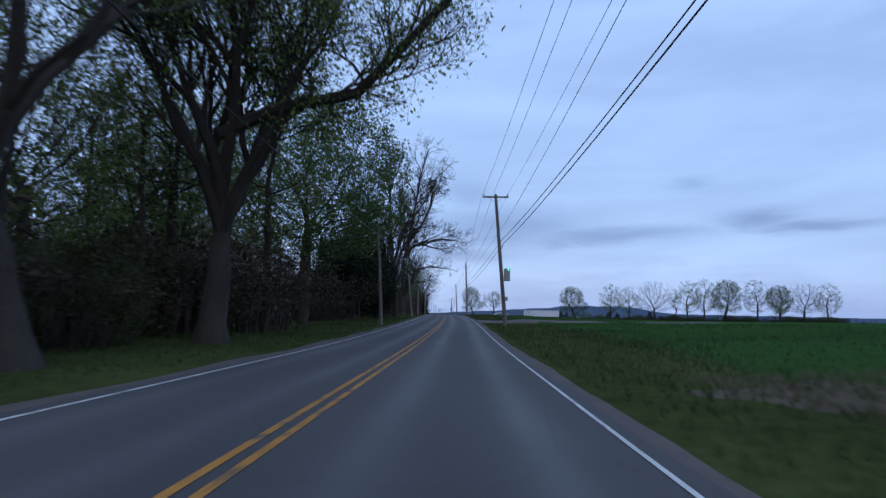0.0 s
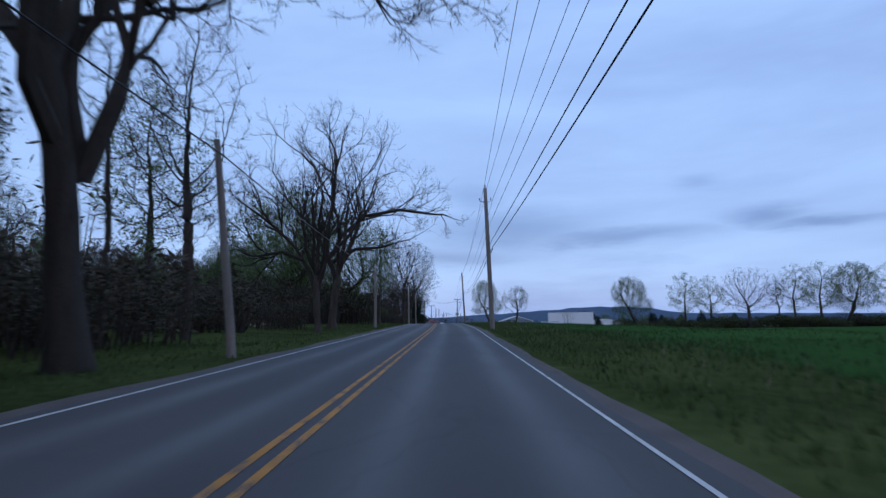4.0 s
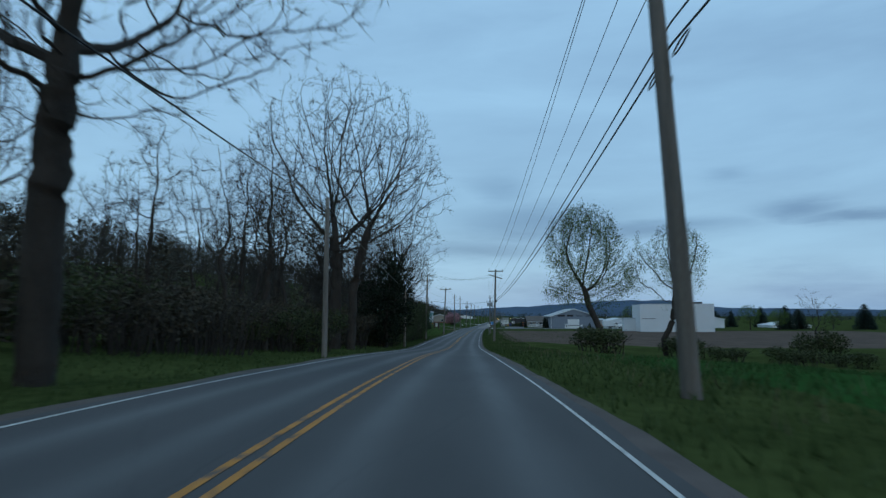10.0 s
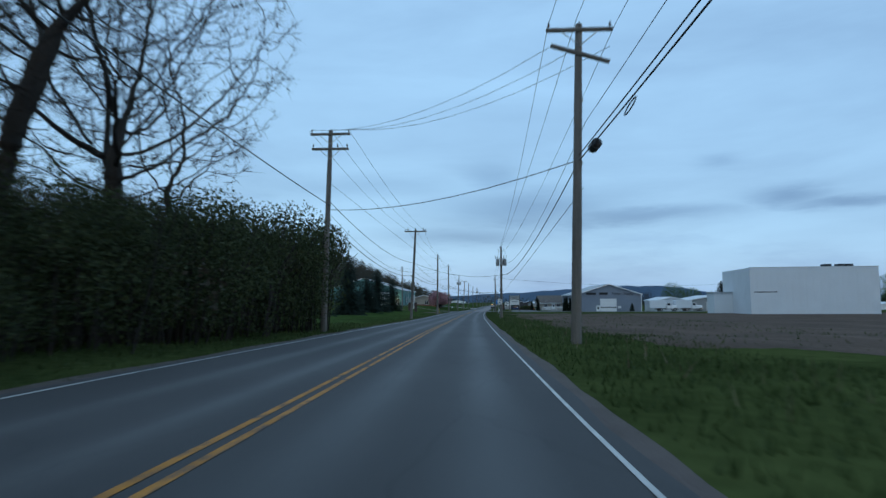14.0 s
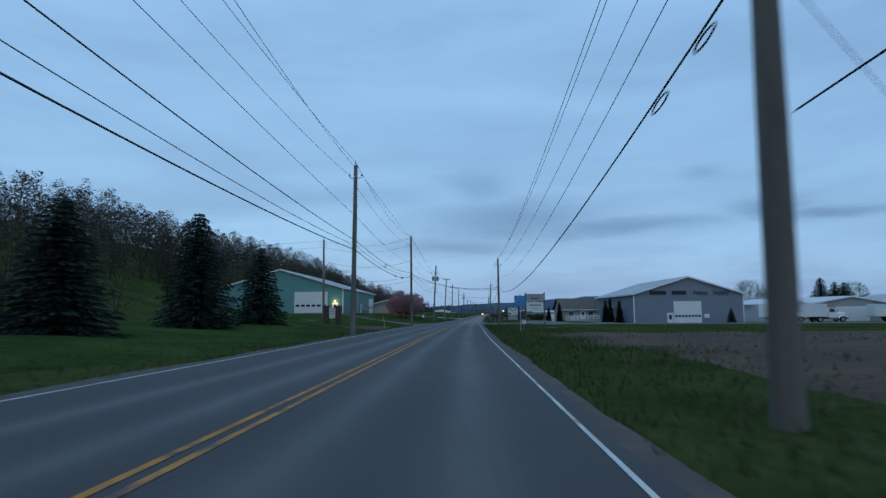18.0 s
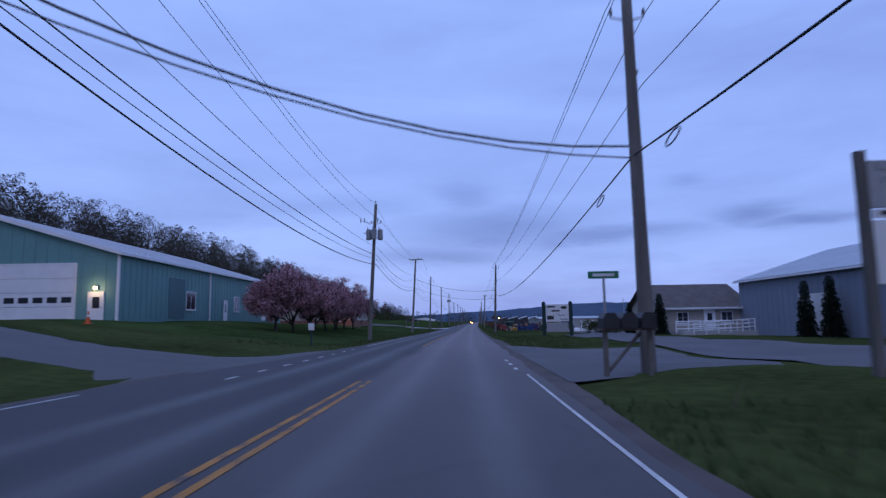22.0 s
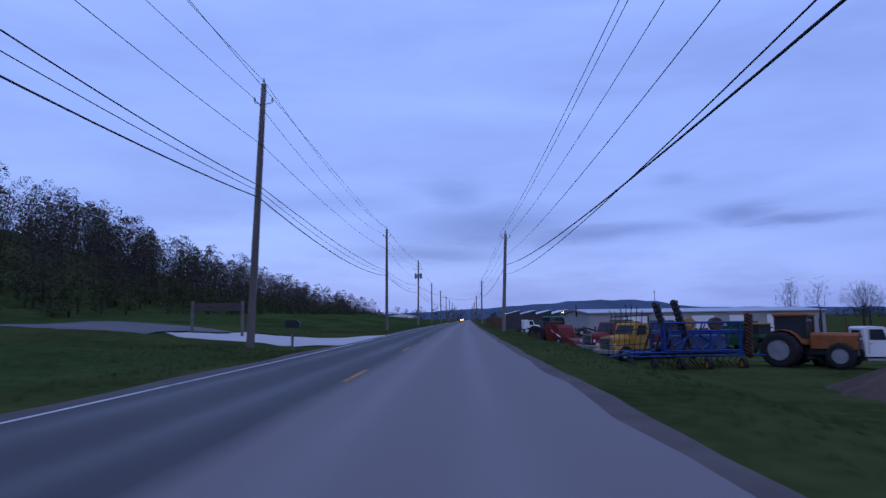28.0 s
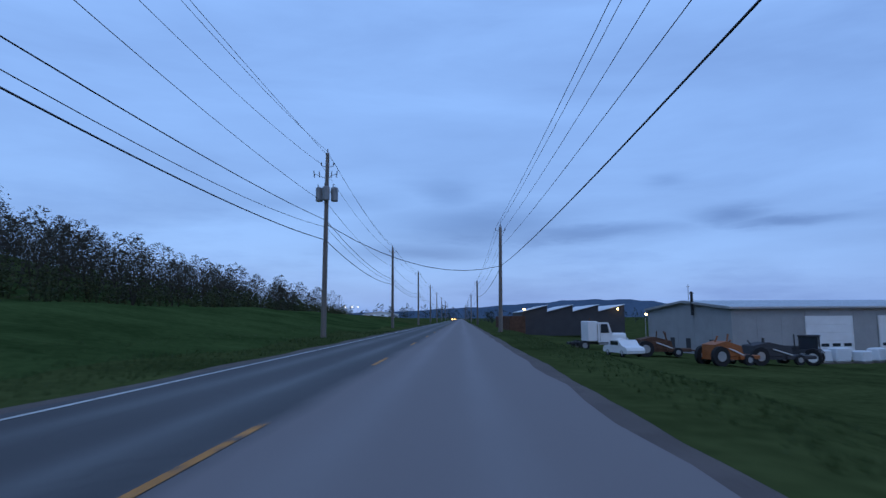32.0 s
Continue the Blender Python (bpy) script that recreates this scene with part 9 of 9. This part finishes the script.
# street lamps far on the rise
for x, y in ((-33, 930), (-29, 925), (-27, 932)):
    z0 = on_ground(x, y)
    p = thing("street_lamp", pose(x, y, z0), "lit street lamp far along the road", "street lamp", "far street lamps")
    bm = bmesh.new()
    tube(bm, (0, 0, -0.2), (0, 0, 5.4), 0.08, sides=8)
    part("post", bm, M_METAL, p)
    bm = bmesh.new()
    bmesh.ops.create_uvsphere(bm, u_segments=10, v_segments=6, radius=0.3)
    bmesh.ops.translate(bm, vec=(0, 0, 5.6), verts=bm.verts)
    part("lamp_head", bm, M_LAMP_WHITE, p)


def on_wire(key, y):
    ys = [q.y for q in WIRES[key]]
    return [float(np.interp(y, ys, [q[i] for q in WIRES[key]])) for i in range(3)]


for y, w in ((512.5, 0.55), (449.3, 0.35), (442.6, 0.35), (288.5, 0.5), (206.6, 0.4), (208.2, 0.4), (361.6, 0.4), (364.0, 0.45), (124.4, 0.4), (55.0, 0.4)):
    x, y, z = on_wire("right", y)
    loop(x, y, z, w, 0.12 if y > 500 else 0.34)
loop(*on_wire("left_upper", 409.3), 0.3, 0.5)
for key, y, r in (("left", 352.2, 0.09), ("left", 355.0, 0.1), ("left", 426.0, 0.1), ("left", 418.8, 0.07), ("left", 531.9, 0.07), ("right", 346.2, 0.05), ("right", 292.6, 0.17)):
    x, y, z = on_wire(key, y)
    c = thing("splice_case", pose(x, y, z), "black splice case on a cable", "splice case", "splice cases")
    bm = bmesh.new()
    tube(bm, (0, -0.3, -0.04 - r * 0.4), (0, 0.3, -0.04 - r * 0.4), r, sides=10)
    part("case", bm, M_BLACK, c)
    for q in (-0.3, 0.3):
        part("end_cap", tube(bmesh.new(), (0, q, -0.04 - r * 0.4), (0, q * 1.35, -0.02), r * 0.8, 0.025, sides=8), M_BLACK, c)


# ---- grass along the verges ----
def blades(name, n, dmin, dmax, y0, y1, h, mat, label, seed, clump=1, w=0.03):
    r = np.random.RandomState(seed)
    ys = r.uniform(y0, y1, n)
    ds = r.uniform(dmin, dmax, n)
    xs = road_x(ys) + ds
    keep = np.ones(n, bool)
    for a, b, lo_, hi_ in ((58, 74, 3, 31), (440, 463.5, 3, 80), (463, 497, 11.8, 80), (502, 533, 16, 61)):
        keep &= ~((ys > a) & (ys < b) & (ds > lo_) & (ds < hi_))
    for a, b in ((441, 464), (577, 599)):
        keep &= ~((ys > a) & (ys < b) & (ds < 0))
    xs, ys = xs[keep], ys[keep]
    n = len(xs)
    zs = ground_z(xs, ys)
    a = r.uniform(0, 2 * np.pi, n)
    hh = h * r.uniform(0.5, 1.4, n)
    wx, wy = np.cos(a) * w, np.sin(a) * w
    lx, ly = r.normal(0, 0.35, n) * hh, r.normal(0, 0.35, n) * hh
    v = np.empty((n, 3, 3))
    v[:, 0] = np.stack([xs - wx, ys - wy, zs - 0.02], -1)
    v[:, 1] = np.stack([xs + wx, ys + wy, zs - 0.02], -1)
    v[:, 2] = np.stack([xs + lx, ys + ly, zs + hh], -1)
    me = bpy.data.meshes.new(name)
    me.from_pydata(v.reshape(-1, 3).tolist(), [], np.arange(n * 3).reshape(-1, 3).tolist())
    me.materials.append(mat)
    return tagged(new(name, me), label, "grass", kind="stuff")


M_DRYPATCH = material("dry_brown_litter", (0.095, 0.07, 0.052), 1.0, scale=0.8, fine=9, spread=0.4, bump=0.8, bump_dist=0.05, spec=0.1)


def bare_patch(name, d, y, rd, ry, mat, label, seed):
    """An irregular patch of bare or dry ground."""
    r = random.Random(seed)
    ph = [r.uniform(0, 6.28) for _ in range(4)]
    v, f = [], []
    rings, n = 5, 40
    for i in range(rings + 1):
        for j in range(n):
            a = 2 * math.pi * j / n
            k = (i / rings) * (1 + 0.18 * math.sin(2 * a + ph[0]) + 0.13 * math.sin(5 * a + ph[1]) + 0.1 * math.sin(11 * a + ph[2]) + 0.06 * math.sin(17 * a + ph[3]))
            yy = y + math.sin(a) * ry * k
            xx = float(road_x(yy)) + d + math.cos(a) * rd * k
            v.append((xx, yy, on_ground(xx, yy) + (0.05 if i < rings else -0.03)))
            if i and j:
                o = i * n + j
                f.append((o - n - 1, o - n, o, o - 1))
        if i:
            o = i * n
            f.append((o - 1, o - n, o, o + n - 1))
    return tagged(raw(name, v, f, mat, smooth=True), label, "ground", kind="structure")


for d, y, rd, ry, sd in ((9.0, 10.5, 2.6, 3.4, 1), (10.0, 419, 2.0, 5, 2), (-15, 427, 4, 4.5, 4)):
    bare_patch("bare_patch", d, y, rd, ry, M_DRYPATCH, "dry brown patch in the grass", sd)
blades("dry_patch_grass", 1500, 6.6, 11.4, 7, 14, 0.25, M_DRYBLADE, "dry pale grass lying over a bare patch", 6, w=0.015)
blades("verge_grass_right", 60000, 4.15, 10.5, -5, 440, 0.15, M_BLADE, "rough grass along the road's edge", 1)
blades("mown_verge_right", 26000, 5.2, 10.5, 440, 690, 0.07, M_BLADE, "short mown grass by the road", 7)
blades("verge_grass_left", 60000, -11, -4.7, -5, 690, 0.12, M_BLADE, "rough grass along the road's edge", 2)
blades("field_crop", 60000, 8, 30, -5, 236, 0.2, M_CROP, "young blades of a green crop", 3, w=0.04)
blades("dry_tufts", 1100, 5.5, 10, 0, 470, 0.4, M_DRYBLADE, "scattered tufts of dry pale grass", 4, w=0.02)
blades("soil_weeds", 2500, 9, 30, 295, 414, 0.2, M_BLADE, "weeds in bare soil", 5, w=0.05)
